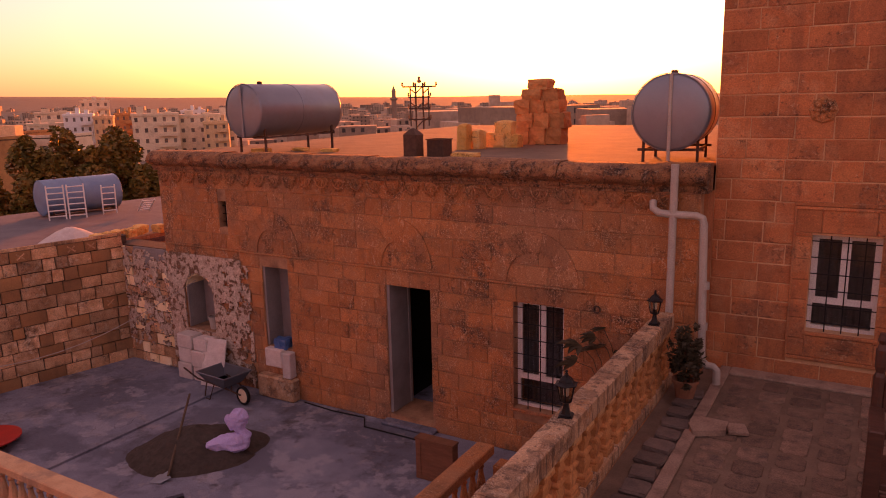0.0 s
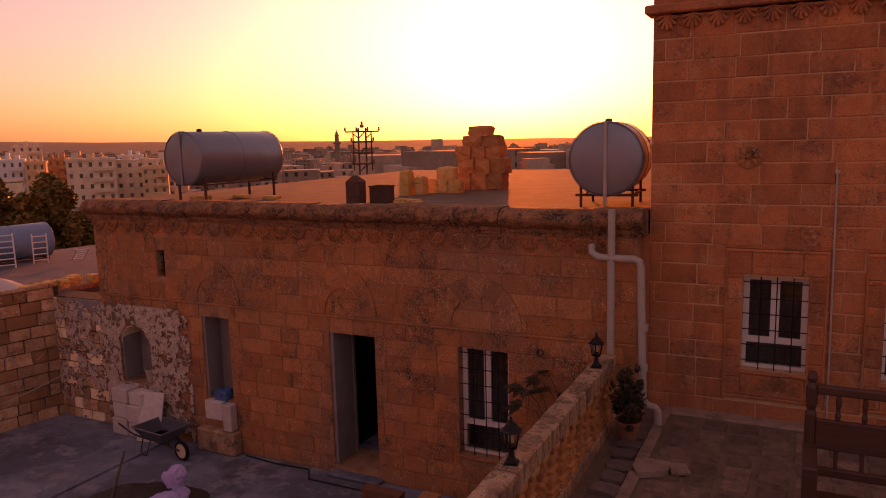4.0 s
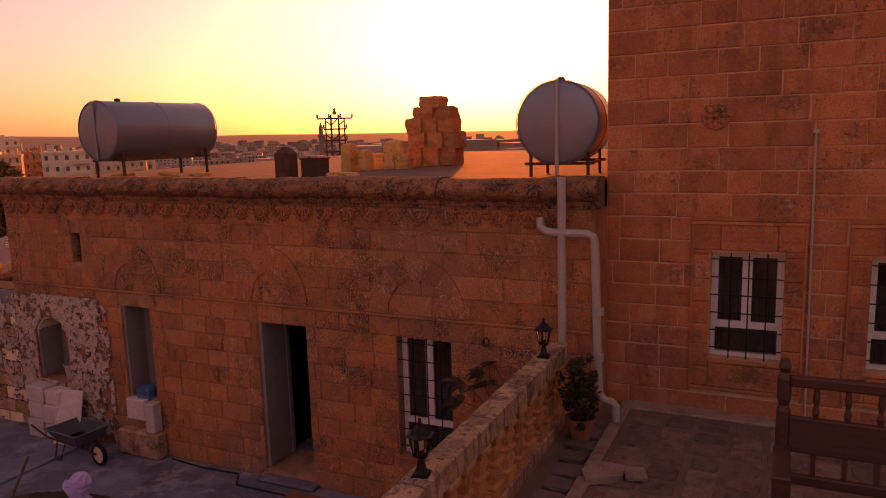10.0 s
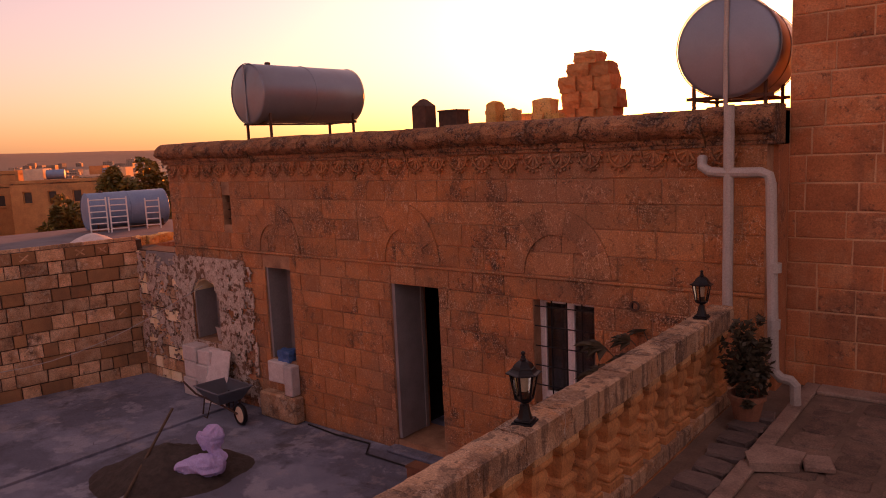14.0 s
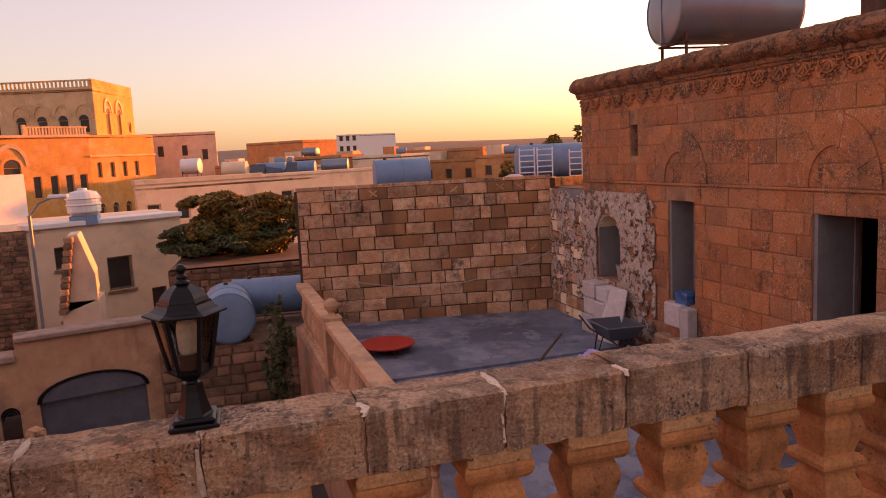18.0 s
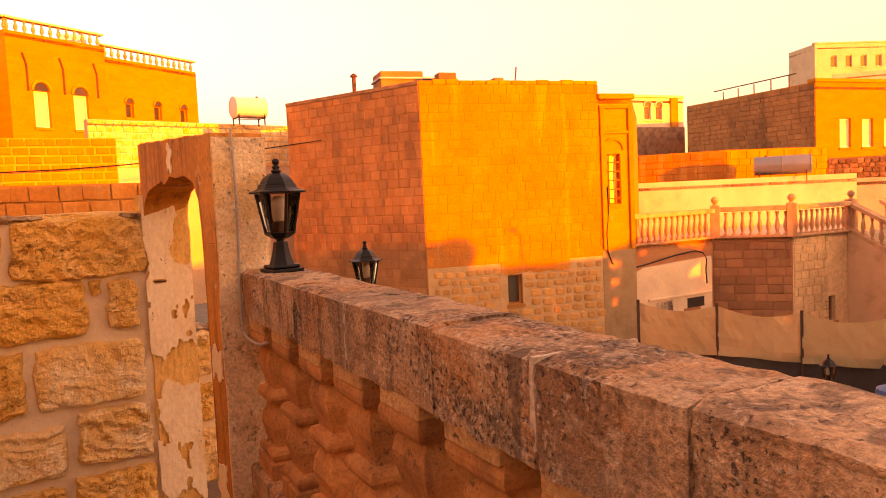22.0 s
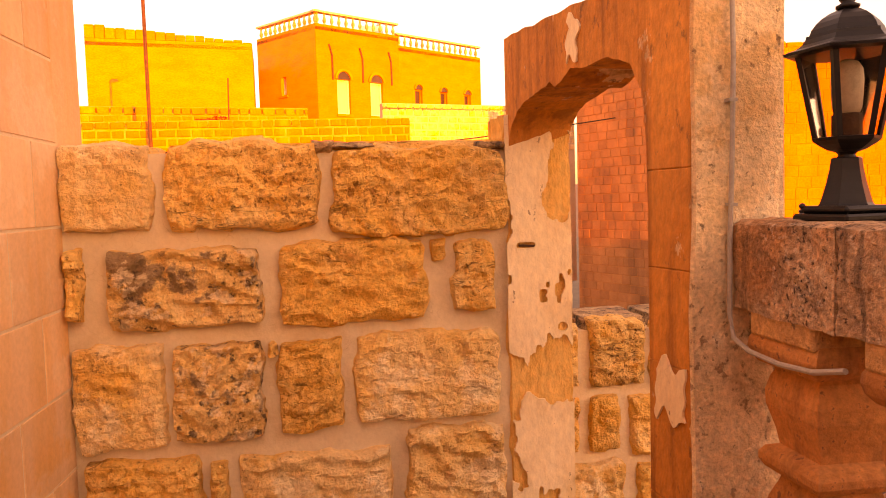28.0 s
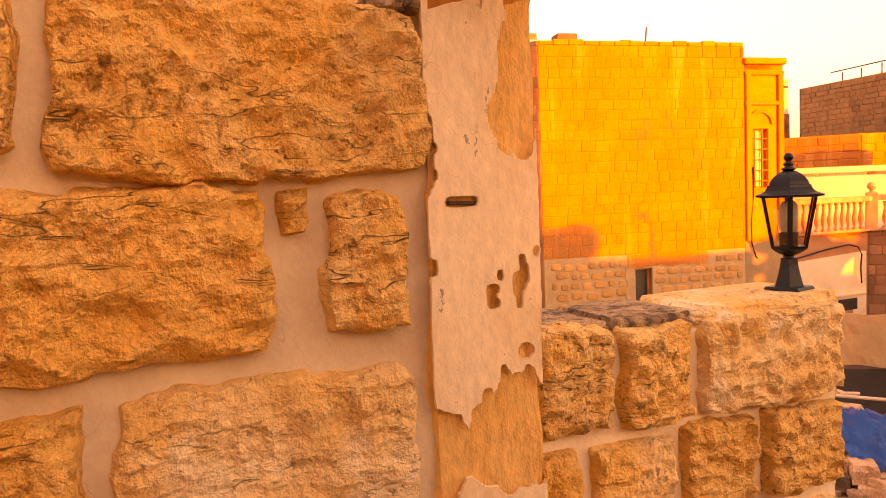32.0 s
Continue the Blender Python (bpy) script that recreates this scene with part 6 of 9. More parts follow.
m, run = edge_frame(E2, (-15.45, -12.1))
part("cornice", block(-0.02, run + 0.05, -0.1, 0.2, 3.7, 3.85, 0.02, m), OCHRE, strip_house)
for u0, u1 in ((0.02, 0.16), (run - 0.16, run - 0.02)):
    part("pilaster", block(u0, u1, -0.07, -0.004, -0.45, 3.5, 0.01, m), OCHRE, strip_house)
for z in (2.75, 3.45):
    part("string_course", block(0.0, run, -0.06, -0.004, z, z + 0.09, 0.01, m), OCHRE, strip_house)
part("window_arch", fix_normals(arch_band(bmesh.new(), run * 0.42, 2.3, 0.27, 0.36, -0.05, -0.004)), OCHRE, strip_house).matrix_basis = m
for u in (run * 0.42 - 0.2, run * 0.42, run * 0.42 + 0.17):
    part("window_post", block(u, u + 0.03, -0.03, -0.004, 0.8, 2.2, 0, m), RED, strip_house)
for w in [c for c in strip_house.children if c.name.startswith("window") and len(c.data.materials) and c.data.materials[0] is WINDOW_DARK]:
    w.data.materials[0] = WINDOW_GLOW
part("rubble_base", block(0.0, run, -0.012, -0.002, -4.5, -0.5, 0, m), RUBBLE_MORTAR, strip_house)
for k in range(5):
    part("window_bar", block(run * 0.42 - 0.21, run * 0.42 + 0.21, -0.02, 0.0, 0.95 + 0.25 * k, 0.98 + 0.25 * k, 0, m), RED, strip_house)
for k, (u, w, h) in enumerate(((0.8, 0.5, 0.35), (2.4, 0.28, 0.22), (3.3, 0.4, 0.14))):
    m2, run2 = edge_frame(E1, E2)
    tagged(part("roof_box", block(u, u + w, 0.8, 1.2, 3.98, 4.2 + h, 0.02, m2), BRICKRED), "small masonry box on the ochre house roof", "roof box")
hut = tagged(new("roof_hut"), "rusty red stair hut on the roof", "roof hut")
m2, run2 = edge_frame(E1, E2)
part("body", block(-0.6, 0.6, 1.6, 2.6, 3.98, 4.72, 0.01, m2), BRICKRED, hut)
part("lid", block(-0.65, 1.6, 1.55, 2.65, 4.5, 4.56, 0.01, m2), TANK, hut)
flue = tagged(new("stove_pipe"), "thin dark stove pipe with a cap on the roof", "chimney")
part("pipe", tube(bmesh.new(), [(-8.7, -15.9, 3.9), (-8.7, -15.9, 4.7)], 0.06, 8), RUST, flue)
part("cap", lathe(bmesh.new(), [(0.11, 4.7), (0.1, 4.74), (0.02, 4.8)], 8, Matrix.Translation((-8.7, -15.9, 0))), RUST, flue)
whip = tagged(new("aerial"), "thin roof aerial leaning on the ochre house", "aerial")
part("rod", tube(bmesh.new(), [(-12.4, -13.4, 3.95), (-12.5, -13.4, 4.7)], 0.02, 5), RUST, whip)

# balcony, octagon and outdoor stair beyond
far_bal, far_mesh = light_balustrade("balcony_balustrade", "pale stone balcony balustrade beside the ochre house", (-14.7, -12.35), (-19.0, -12.45), -0.45, 0.14, ROSE, 0.24, (), 0.92)
light_balustrade("terrace_balustrade", "pale stone terrace balustrade with ball finials", (-19.0, -12.45), (-20.4, -10.75), -0.45, 0.14, ROSE, 0.24, (0.05, 2.2), 0.95, far_mesh)
light_balustrade("terrace_balustrade", "pale stone terrace balustrade with ball finials", (-20.4, -10.72), (-23.1, -10.6), -0.45, 0.14, ROSE, 0.24, (2.65,), 0.95, far_mesh)
octo = town_house("terrace_house", "stone house under the balustraded terrace", [(-14.9, -12.4), (-19.0, -12.5), (-20.42, -10.75), (-23.15, -10.62)], 7, -5.5, -0.45, BRICKRED, [(0, 0.45, 1.5, -3.4, -2.4), (0, 0.75, 0.6, -2.5, -2.1), (2, 0.6, 0.5, -3.2, -2.4)], 0.0, PALE, None, 0.3, {2: HONEY})
m, run = edge_frame((-14.9, -12.4), (-19.0, -12.5))
rim = [(0.3, -3.4), (0.3, -2.05)] + [(1.25 - 0.95 * math.cos(t), -2.05 + 0.95 * math.sin(t)) for t in (0.25, 0.5, 0.8, 1.1, 1.4)] + [(run * 0.97, -0.98), (run * 0.97, -3.4)]
bm = bmesh.new()
panel = [[bm.verts.new(m @ Vector((u, v, z))) for u, z in rim] for v in (0.0, -0.05)]
bm.faces.new(panel[1])
for j in range(len(rim)):
    q = (j + 1) % len(rim)
    bm.faces.new((panel[0][j], panel[0][q], panel[1][q], panel[1][j]))
part("white_panel", fix_normals(bm), PALE, octo)
part("eyebrow", block(run * 0.3, run * 0.95, -0.12, -0.05, -2.12, -2.05, 0.01, m), PALE, octo)
part("shutter", block(run * 0.7, run * 0.88, -0.06, -0.05, -2.5, -2.2, 0, m), WINDOW_DARK, octo)
part("shutter", block(run * 0.38, run * 0.55, -0.05, -0.04, -2.5, -2.2, 0, m), WINDOW_DARK, octo)
m, run = edge_frame((-20.42, -10.75), (-23.15, -10.62))
cablew = tagged(new("power_cable"), "slack black cable looping over the wall", "cable")
part("wire", tube(bmesh.new(), [(-14.55, -12.17, 1.3), (-14.58, -12.2, 0.6), (-14.5, -12.2, 0.0), (-14.52, -12.2, -0.5), (-14.68, -12.22, -0.85), (-14.95, -12.25, -1.02), (-15.4, -12.27, -1.08), (-16.2, -12.27, -0.98), (-17.2, -12.29, -0.83), (-18.0, -12.3, -0.76), (-18.35, -12.3, -0.84), (-18.5, -12.3, -1.05), (-18.46, -12.3, -1.4), (-18.5, -12.3, -1.8)], 0.022, 6), BLACK, cablew)
stair2 = tagged(new("garden_stair"), "long stone stair with balustraded sides down from the terrace", "stair")
a, b = Vector((-23.0, -10.6, -0.45)), Vector((-22.0, -3.9, -3.5))
for k in range(22):
    p = a.lerp(b, k / 22)
    d = (b - a).to_2d().normalized()
    part("step", block(0, 0.33, 0.0, 1.35, -5.5, p.z, 0, Matrix.Translation((p.x, p.y, 0)) @ Matrix.Rotation(math.atan2(d.y, d.x), 4, "Z")), PALE, stair2)
for side, shift in ((0, Vector((0.0, 0.0, 0))), (1, Vector((-1.35, 0.2, 0)))):
    rail = tagged(new("stair_rail"), "sloping stone stair balustrade with turned balusters", "balustrade")
    p0, p1 = a + shift, b + shift
    bm = bmesh.new()
    d = (p1 - p0).to_2d().normalized()
    n2 = Vector((-d.y, d.x, 0)) * 0.13
    for z in (0.06, 0.88):
        v = [bm.verts.new(c) for c in (p0 - n2 + Vector((0, 0, z - 0.06)), p0 + n2 + Vector((0, 0, z - 0.06)), p0 + n2 + Vector((0, 0, z + 0.06)), p0 - n2 + Vector((0, 0, z + 0.06)),
                                       p1 - n2 + Vector((0, 0, z - 0.06)), p1 + n2 + Vector((0, 0, z - 0.06)), p1 + n2 + Vector((0, 0, z + 0.06)), p1 - n2 + Vector((0, 0, z + 0.06)))]
        for q in ((0, 1, 2, 3), (7, 6, 5, 4), (0, 4, 5, 1), (1, 5, 6, 2), (2, 6, 7, 3), (3, 7, 4, 0)):
            bm.faces.new([v[i] for i in q])
    part("railing", fix_normals(bm), ROSE, rail)
    for k in range(22):
        ob = new("baluster", far_mesh)
        ob.parent = rail
        ob.location = p0.lerp(p1, (k + 0.5) / 22) + Vector((0, 0, 0.08))
    bm = bmesh.new()
    v = [bm.verts.new(c) for c in (p0 - n2, p0 + n2, p1 + n2, p1 - n2)]
    w = [bm.verts.new((u.co.x, u.co.y, -5.5)) for u in v]
    bm.faces.new(v)
    for i in range(4):
        bm.faces.new((v[i], v[(i + 1) % 4], w[(i + 1) % 4], w[i]))
    part("flank", fix_normals(bm), FLANK, rail)

# houses to the south-west, from near to far
town_house("white_annex", "pale rendered flat house with lit top edge", [(-20.2, -19.4), (-24.0, -16.4), (-28.1, -13.6)], 4, -5.5, 1.4, PALE, [], 0.2)
town_house("pale_house", "pale rendered house with one small window", [(-28.1, -13.6), (-30.8, -10.1)], 5, -5.5, 1.2, PALE, [(0, 0.5, 0.35, -0.45, 0.1)], 0.15)
town_house("yellow_wall_house", "long low yellow stone wall catching the sun", [(-21.0, -23.2), (-25.5, -17.5), (-30.2, -16.2)], 2, -4, 2.6, OCHRE, [], 0.1)
town_house("rubble_house", "dark rubble-stone house wall", [(-30.2, -16.2), (-34.3, -11.3)], 3, -4, 2.1, RUBBLE, [], 0.1)
tank_thing("roof_tank", "small galvanised tank on a pale roof", (-26.1, -15.3, 1.85), 0.36, 2.0, 125, 1.2, True, TANK, "roof tanks")
g = town_house("three_window_house", "ochre house with a brown flank and three windows painted as lit", [(-31.7, -25.3), (-30.9, -17.2), (-36.4, -16.5)], 7, -3, 5.5, OCHRE, [(1, 0.32, 0.7, 2.6, 3.9), (1, 0.57, 0.7, 2.6, 3.9), (1, 0.82, 0.7, 2.6, 3.9)], 0.2, None, WHITE)
for w in [c for c in g.children if c.name.startswith("window")]:
    w.data.materials[0] = WINDOW_GLOW
copings(g, (-30.9, -17.2), (-36.4, -16.5), 5.5, OCHRE)
arched = town_house("arched_window_house", "pale rendered house with two arched windows over a dark rubble storey", [(-31.4, -30.2), (-36.4, -30.0)], 5, -3, 6.7, PALE, [(0, 0.42, 0.5, 5.35, 6.2, True), (0, 0.6, 0.5, 5.35, 6.2, True)], 0.2)
m, run = edge_frame((-31.4, -30.2), (-36.4, -30.0))
part("rubble_storey", block(-0.02, run + 0.02, -0.08, -0.004, -3, 4.9, 0.02, m), RUBBLE, arched)
part("pilaster", block(run * 0.78, run * 0.9, -0.1, -0.004, 4.9, 6.7, 0.02, m), OCHRE, arched)
copings(arched, (-31.4, -30.2), (-36.4, -30.0), 6.7, PALE)
pat = tagged(new("roof_frame"), "light metal frame on the roof", "frame")
for k in range(5):
    part("pole", tube(bmesh.new(), [(-31.6 - 0.3 * k, -19 - 1.2 * k, 5.2), (-31.6 - 0.3 * k, -19 - 1.2 * k, 6.1)], 0.03, 5), RUST, pat)
part("rail", tube(bmesh.new(), [(-31.4, -18.5, 6.1), (-32.9, -24.5, 6.2)], 0.03, 5), RUST, pat)
town_house("arcade_house", "ochre house front with pilasters and tall windows", [(-36.4, -16.9), (-39.5, -15.0), (-41.8, -13.7)], 6, -3, 4.7, OCHRE, [(0, 0.3, 0.5, 1.7, 2.8), (1, 0.5, 0.5, 1.6, 2.6)], 0.2)
arc = town_house("arcade_house", "ochre house front with rows of arched windows", [(-41.8, -13.7), (-46.1, -10.5)], 6, -3, 4.5, OCHRE, [(0, 0.14, 0.55, 1.2, 2.4, True), (0, 0.36, 0.55, 1.2, 2.4, True), (0, 0.6, 0.55, 1.2, 2.4, True), (0, 0.85, 0.55, 1.2, 2.4, True)], 0.2)
m, run = edge_frame((-41.8, -13.7), (-46.1, -10.5))
for k in range(5):
    part("pilaster", block(run * (0.02 + 0.235 * k), run * (0.02 + 0.235 * k) + 0.16, -0.14, 0.0, 0.6, 4.0, 0.02, m), OCHRE, arc)
copings(arc, (-41.8, -13.7), (-46.1, -10.5), 4.5, OCHRE)
up = town_house("upper_house", "pale upper town house with a lit front", [(-72.6, -49.1), (-70.8, -44.8), (-80.3, -40.9)], 10, 4, 15.0, PALE, [(1, 0.2 + 0.16 * k, 0.7, 12.6, 13.8) for k in range(5)], 0.4)
copings(up, (-70.8, -44.8), (-80.3, -40.9), 15.0, PALE)
town_house("upper_terrace_house", "pale stone terrace house with shallow arches", [(-68.0, -41.0), (-75.6, -32.7)], 8, 2, 11.2, PALE, [(0, 0.3, 1.2, 8.4, 9.8, True), (0, 0.55, 1.2, 8.4, 9.8, True), (0, 0.8, 1.2, 8.4, 9.8, True)], 0.4)
town_house("long_wall_house", "long blank shaded stone building", [(-90.9, -46.5), (-92, -38.0), (-93.8, -30.8)], 12, 0, 12.6, HONEY, [], 0.4)
for k, (a, h) in enumerate(((0.0, 1.1), (0.25, 0.7), (0.62, 0.35))):
    m, run = edge_frame((-90.9, -46.5), (-92, -38.0))
    part("parapet", block(run * a, run * (a + 0.24 + 0.1 * (k == 1)), 0.0, 0.5, 12.6, 12.6 + h, 0.02, m), HONEY, bpy.data.objects["long_wall_house"])
M0, M1, M2 = (-91.0, -29.7), (-85.5, -6.6), (-95.8, -3.7)
# end face takes the sun-coloured stone, the shaded front the honey one
man = town_house("stone_mansion", "grand stone mansion with pointed window niches and a roof balustrade", [M0, M1, M2], 12, -6, 10.6, HONEY,
                 [(0, 0.06, 0.9, 6.2, 7.6, True), (0, 0.13, 0.9, 6.2, 7.6, True), (0, 0.27, 1.0, 6.0, 7.8, True), (0, 0.36, 1.0, 6.0, 7.8, True), (0, 0.53, 2.8, 5.6, 7.8, True),
                  (0, 0.68, 1.0, 5.8, 7.2, True), (0, 0.77, 1.0, 5.8, 7.2, True), (0, 0.86, 1.0, 5.8, 7.2, True), (0, 0.95, 1.0, 5.8, 7.2, True),
                  (1, 0.3, 1.1, 5.6, 8.0, True), (1, 0.58, 1.1, 5.6, 8.0, True), (1, 0.86, 0.7, 6.0, 7.0, True)], 0.4, None, None, 0.3, {1: SUNLIT_STONE})
m, run = edge_frame(M0, M1)
part("cornice", block(-0.1, run + 0.1, -0.25, 0.3, 10.3, 10.6, 0.03, m), HONEY, man)
for u in (0.68, 0.77, 0.86, 0.95):
    part("niche_moulding", fix_normals(arch_band(bmesh.new(), u * run, 7.6, 0.75, 0.95, -0.12, 0.0, 1.5)), HONEY, man).matrix_basis = m
for k in range(40):
    part("roof_baluster", block(run * 0.3 + run * 0.7 * k / 40, run * 0.3 + run * 0.7 * k / 40 + 0.18, -0.05, 0.13, 10.6, 11.2, 0, m), HONEY, man)
part("roof_rail", block(run * 0.3, run, -0.1, 0.2, 11.2, 11.36, 0.02, m), HONEY, man)
m, run = edge_frame(M1, M2)
for u in (0.3, 0.58):
    part("niche_moulding", fix_normals(arch_band(bmesh.new(), u * run, 8.0, 0.8, 1.05, -0.15, 0.0, 1.6)), HONEY, man).matrix_basis = m
part("parapet", block(0, run, 0, 0.4, 10.6, 11.4, 0.02, m), SUNLIT_STONE, man)
town_house("roof_pavilion", "pale two-stage pavilion on the mansion roof", [(-94.0, -30.2), (-93.1, -20.0)], 6, 10.0, 14.6, HONEY, [(0, 0.16, 0.8, 12.2, 13.6), (0, 0.4, 0.8, 12.2, 13.6), (0, 0.72, 1.0, 12.0, 13.6, True)], 0.3)
mt = town_house("mansion_terrace", "recessed terrace wing of the mansion behind a balustrade", [(-79.6, -22.6), (-80.0, -16.9)], 5, -6, 5.0, RUST_OCHRE, [(0, 0.45, 0.9, 1.6, 3.6)], 0.2)
m, run = edge_frame((-79.6, -22.6), (-80.0, -16.9))
for k in range(16):
    part("baluster", block(run * k / 16, run * k / 16 + 0.18, -0.05, 0.15, 5.0, 5.7, 0, m), HONEY, mt)
part("rail", block(0, run, -0.1, 0.2, 5.7, 5.85, 0.02, m), HONEY, mt)
T0, T1, T2 = (-74.0, -15.4), (-80.0, -6.8), (-86.2, -1.2)
# the wing's stone is coloured as sunlit too
wing = town_house("mansion_wing", "sunlit lower wing of the mansion with tall barred windows", [T0, T1, T2], 5, -6, 5.3, SUNLIT_STONE,
                  [(0, 0.3, 1.5, 0.4, 2.4, True), (0, 0.5, 0.75, -0.6, 1.5), (0, 0.65, 0.75, -0.6, 1.5), (0, 0.79, 0.75, -0.6, 1.5), (0, 0.92, 0.75, -0.6, 1.5), (0, 0.6, 0.8, -4.4, -2.9, True), (0, 0.76, 0.8, -4.4, -2.9, True), (0, 0.92, 0.8, -4.4, -2.9, True)]
                  + [(1, 0.12 + 0.19 * k, 0.6, 1.0, 2.6) for k in range(4)] + [(1, 0.1 + 0.2 * k, 0.7, -3.4, -1.9, True) for k in range(5)], 0.2)
m, run = edge_frame(T0, T1)
part("cornice", block(-0.1, run + 0.1, -0.2, 0.3, 5.1, 5.35, 0.03, m), HONEY, wing)
for k in range(20):
    part("baluster", block(run * (0.45 + 0.55 * k / 20), run * (0.45 + 0.55 * k / 20) + 0.16, -0.05, 0.15, 5.35, 6.0, 0, m), HONEY, wing)
part("rail", block(run * 0.45, run, -0.1, 0.2, 6.0, 6.14, 0.02, m), HONEY, wing)
part("pier", block(run * 0.42, run * 0.45, -0.12, 0.2, 5.3, 6.3, 0.02, m), HONEY, wing)
part("niche_moulding", fix_normals(arch_band(bmesh.new(), 0.3 * run, 2.5, 1.2, 1.5, -0.12, 0.0, 1.4)), HONEY, wing).matrix_basis = m
m, run = edge_frame(T1, T2)
part("cornice", block(-0.1, run + 0.1, -0.15, 0.3, 3.1, 3.3, 0.03, m), HONEY, wing)
town_house("white_house", "white flat-roofed houses beyond the mansion", [(-97.8, -4.0), (-96.2, 5.5)], 8, -6, 5.9, PALE, [(0, 0.3, 0.8, 3.0, 4.4), (0, 0.6, 0.8, 3.0, 4.4), (0, 0.85, 0.8, 2.4, 3.8)], 0.3)
wh = town_house("white_school", "long white flat-roofed house with barred windows", [(-44.9, 0.2), (-48.1, 7.5), (-51.5, 15.6)], 9, -5.5, 0.75, PALE,
                [(0, 0.12, 0.8, -1.45, -0.4), (0, 0.34, 0.8, -1.45, -0.4), (0, 0.52, 0.8, -1.45, -0.4), (0, 0.74, 0.8, -1.45, -0.4), (0, 0.92, 0.8, -1.45, -0.4), (1, 0.2, 0.9, -1.7, -0.2), (1, 0.42, 0.9, -1.7, -0.2)], 0.2)
copings(wh, (-44.9, 0.2), (-48.1, 7.5), 0.75, PALE, 0.5, 0.3)
copings(wh, (-48.1, 7.5), (-51.5, 15.6), 0.75, PALE, 0.5, 0.2)
for k, (x, y, z, l, mat) in enumerate(((-51, 6.0, 1.35, 1.6, PALE), (-52, 8.5, 1.15, 2.0, BLUE_TANK), (-54, 11.0, 1.15, 1.6, BLUE_TANK), (-52, 3.2, 1.7, 1.2, WHITE), (-56, 13.6, 1.2, 2.0, TANK))):
    tank_thing("roof_tank", "roof water tank beside a solar heater", (x, y, z), 0.5, l, 70, 0.55, True, mat, "roof tanks")
sol = tagged(new("solar_heater"), "tilted solar water heater on a white roof", "solar heater")
for k in range(3):
    part("panel", block(0, 1.0, 0, 0.06, 0, 1.8, 0, pose(-50.5, 6.8 + 1.1 * k, 0.55, -55, 0, 80)), SOLAR, sol)
town_house("ochre_block", "old ochre stone block on the skyline", [(-111.4, 9.9), (-104.7, 17.3), (-109.9, 23.0)], 6, -6, 4.6, RUST_OCHRE, [], 0.3)
town_house("ochre_block", "old ochre stone block with pilastered end", [(-82.6, 26.3), (-74.2, 32.7), (-78.8, 37.3)], 6, -6, 2.2, RUST_OCHRE, [], 0.3)
town_house("tower_block", "pale apartment towers on the skyline", [(-157.2, 31.1), (-158.0, 36.0), (-159.5, 44.6)], 12, -6, 6.8, WHITE, [(0, 0.2 + 0.3 * k, 0.9, 1.0 + 2.2 * j, 2.2 + 2.2 * j) for k in range(3) for j in range(3)], 0.3)

sk = random.Random(44)
skyline = (RUST_OCHRE, PALE, HONEY, RUST_OCHRE, PALE)
for k in range(17):
    az, far = radians(5.5 + 1.55 * k), sk.uniform(66, 118)
    cx, cy = -far * math.cos(az), 4.0 + far * math.sin(az)
    top = 2.0 + far * math.tan(radians(sk.uniform(-0.75, 0.18)))
    w, d = sk.uniform(4.5, 9.0), sk.uniform(2.5, 4.5)
    along = Vector((-math.sin(az + 0.35), -math.cos(az + 0.35)))
    side = Vector((-along.y, along.x))
    side = side if side.dot(Vector((cx, cy - 4.0))) > 0 else -side
    p1 = Vector((cx, cy))
    p0, p2 = p1 + along * w + side * 0.6, p1 + side * d - along * d * 0.5
    rows_of = [(0, 0.2 + 0.3 * j, 0.8, top - 2.1, top - 1.0) for j in range(3)] if k % 3 else []
    hs = town_house("skyline_house", ("old ochre stone house on the skyline", "pale rendered house among the roofs")[k % 5 in (1, 4)], [tuple(p0), tuple(p1), tuple(p2)], 5, -6, top, skyline[k % 5], rows_of, 0.25)
    part("stair_box", block(0.8, 2.6, 1.0, 2.6, top - 0.3, top + sk.uniform(0.5, 1.3), 0, edge_frame(p0, p1)[0]), skyline[(k + 1) % 5], hs)
    if k % 2:
        tank_thing("roof_tank", "roof water tank among the skyline houses", (*(p1 + along * w * 0.5 + side * 1.6), top + 0.45), 0.42, 1.5, sk.uniform(40, 90), top - 0.25, True, (TANK, BLUE_TANK, WHITE)[k % 3], "roof tanks")

# the roofs and walls of the middle distance
flat = town_house("flat_roof_house", "low house with a white concrete roof edge", [(-24.0, -6.9), (-24.2, -1.1), (-26.1, 3.2)], 6, -5.5, 0.0, RUBBLE, [(1, 0.2, 0.5, -1.3, -0.6), (1, 0.55, 0.8, -2.2, -1.1), (1, 0.2, 0.45, -2.9, -2.2), (1, 0.8, 0.5, -3.2, -2.3)], 0.0, PALE, None, 0.3, {1: PALE})
copings(flat, (-24.2, -1.1), (-26.1, 3.2), 0.0, WHITE, 1.0, 0.16)
town_house("stair_hut", "brown rubble stair hut with a white side panel", [(-23.9, -4.2), (-24.3, -2.9)], 1.5, -0.1, 1.55, RUBBLE, [], 0.0)
tagged(part("white_panel_wall", block(0, 2.17, 0, 0.12, 0.17, 1.7, 0.01, edge_frame((-24.3, -2.9), (-25.78, -1.31))[0]), WHITE), "white rendered wall panel catching the sun", "wall panel")
dish = tagged(new("satellite_dish"), "dark satellite dishes on the stair hut", "satellite dish")
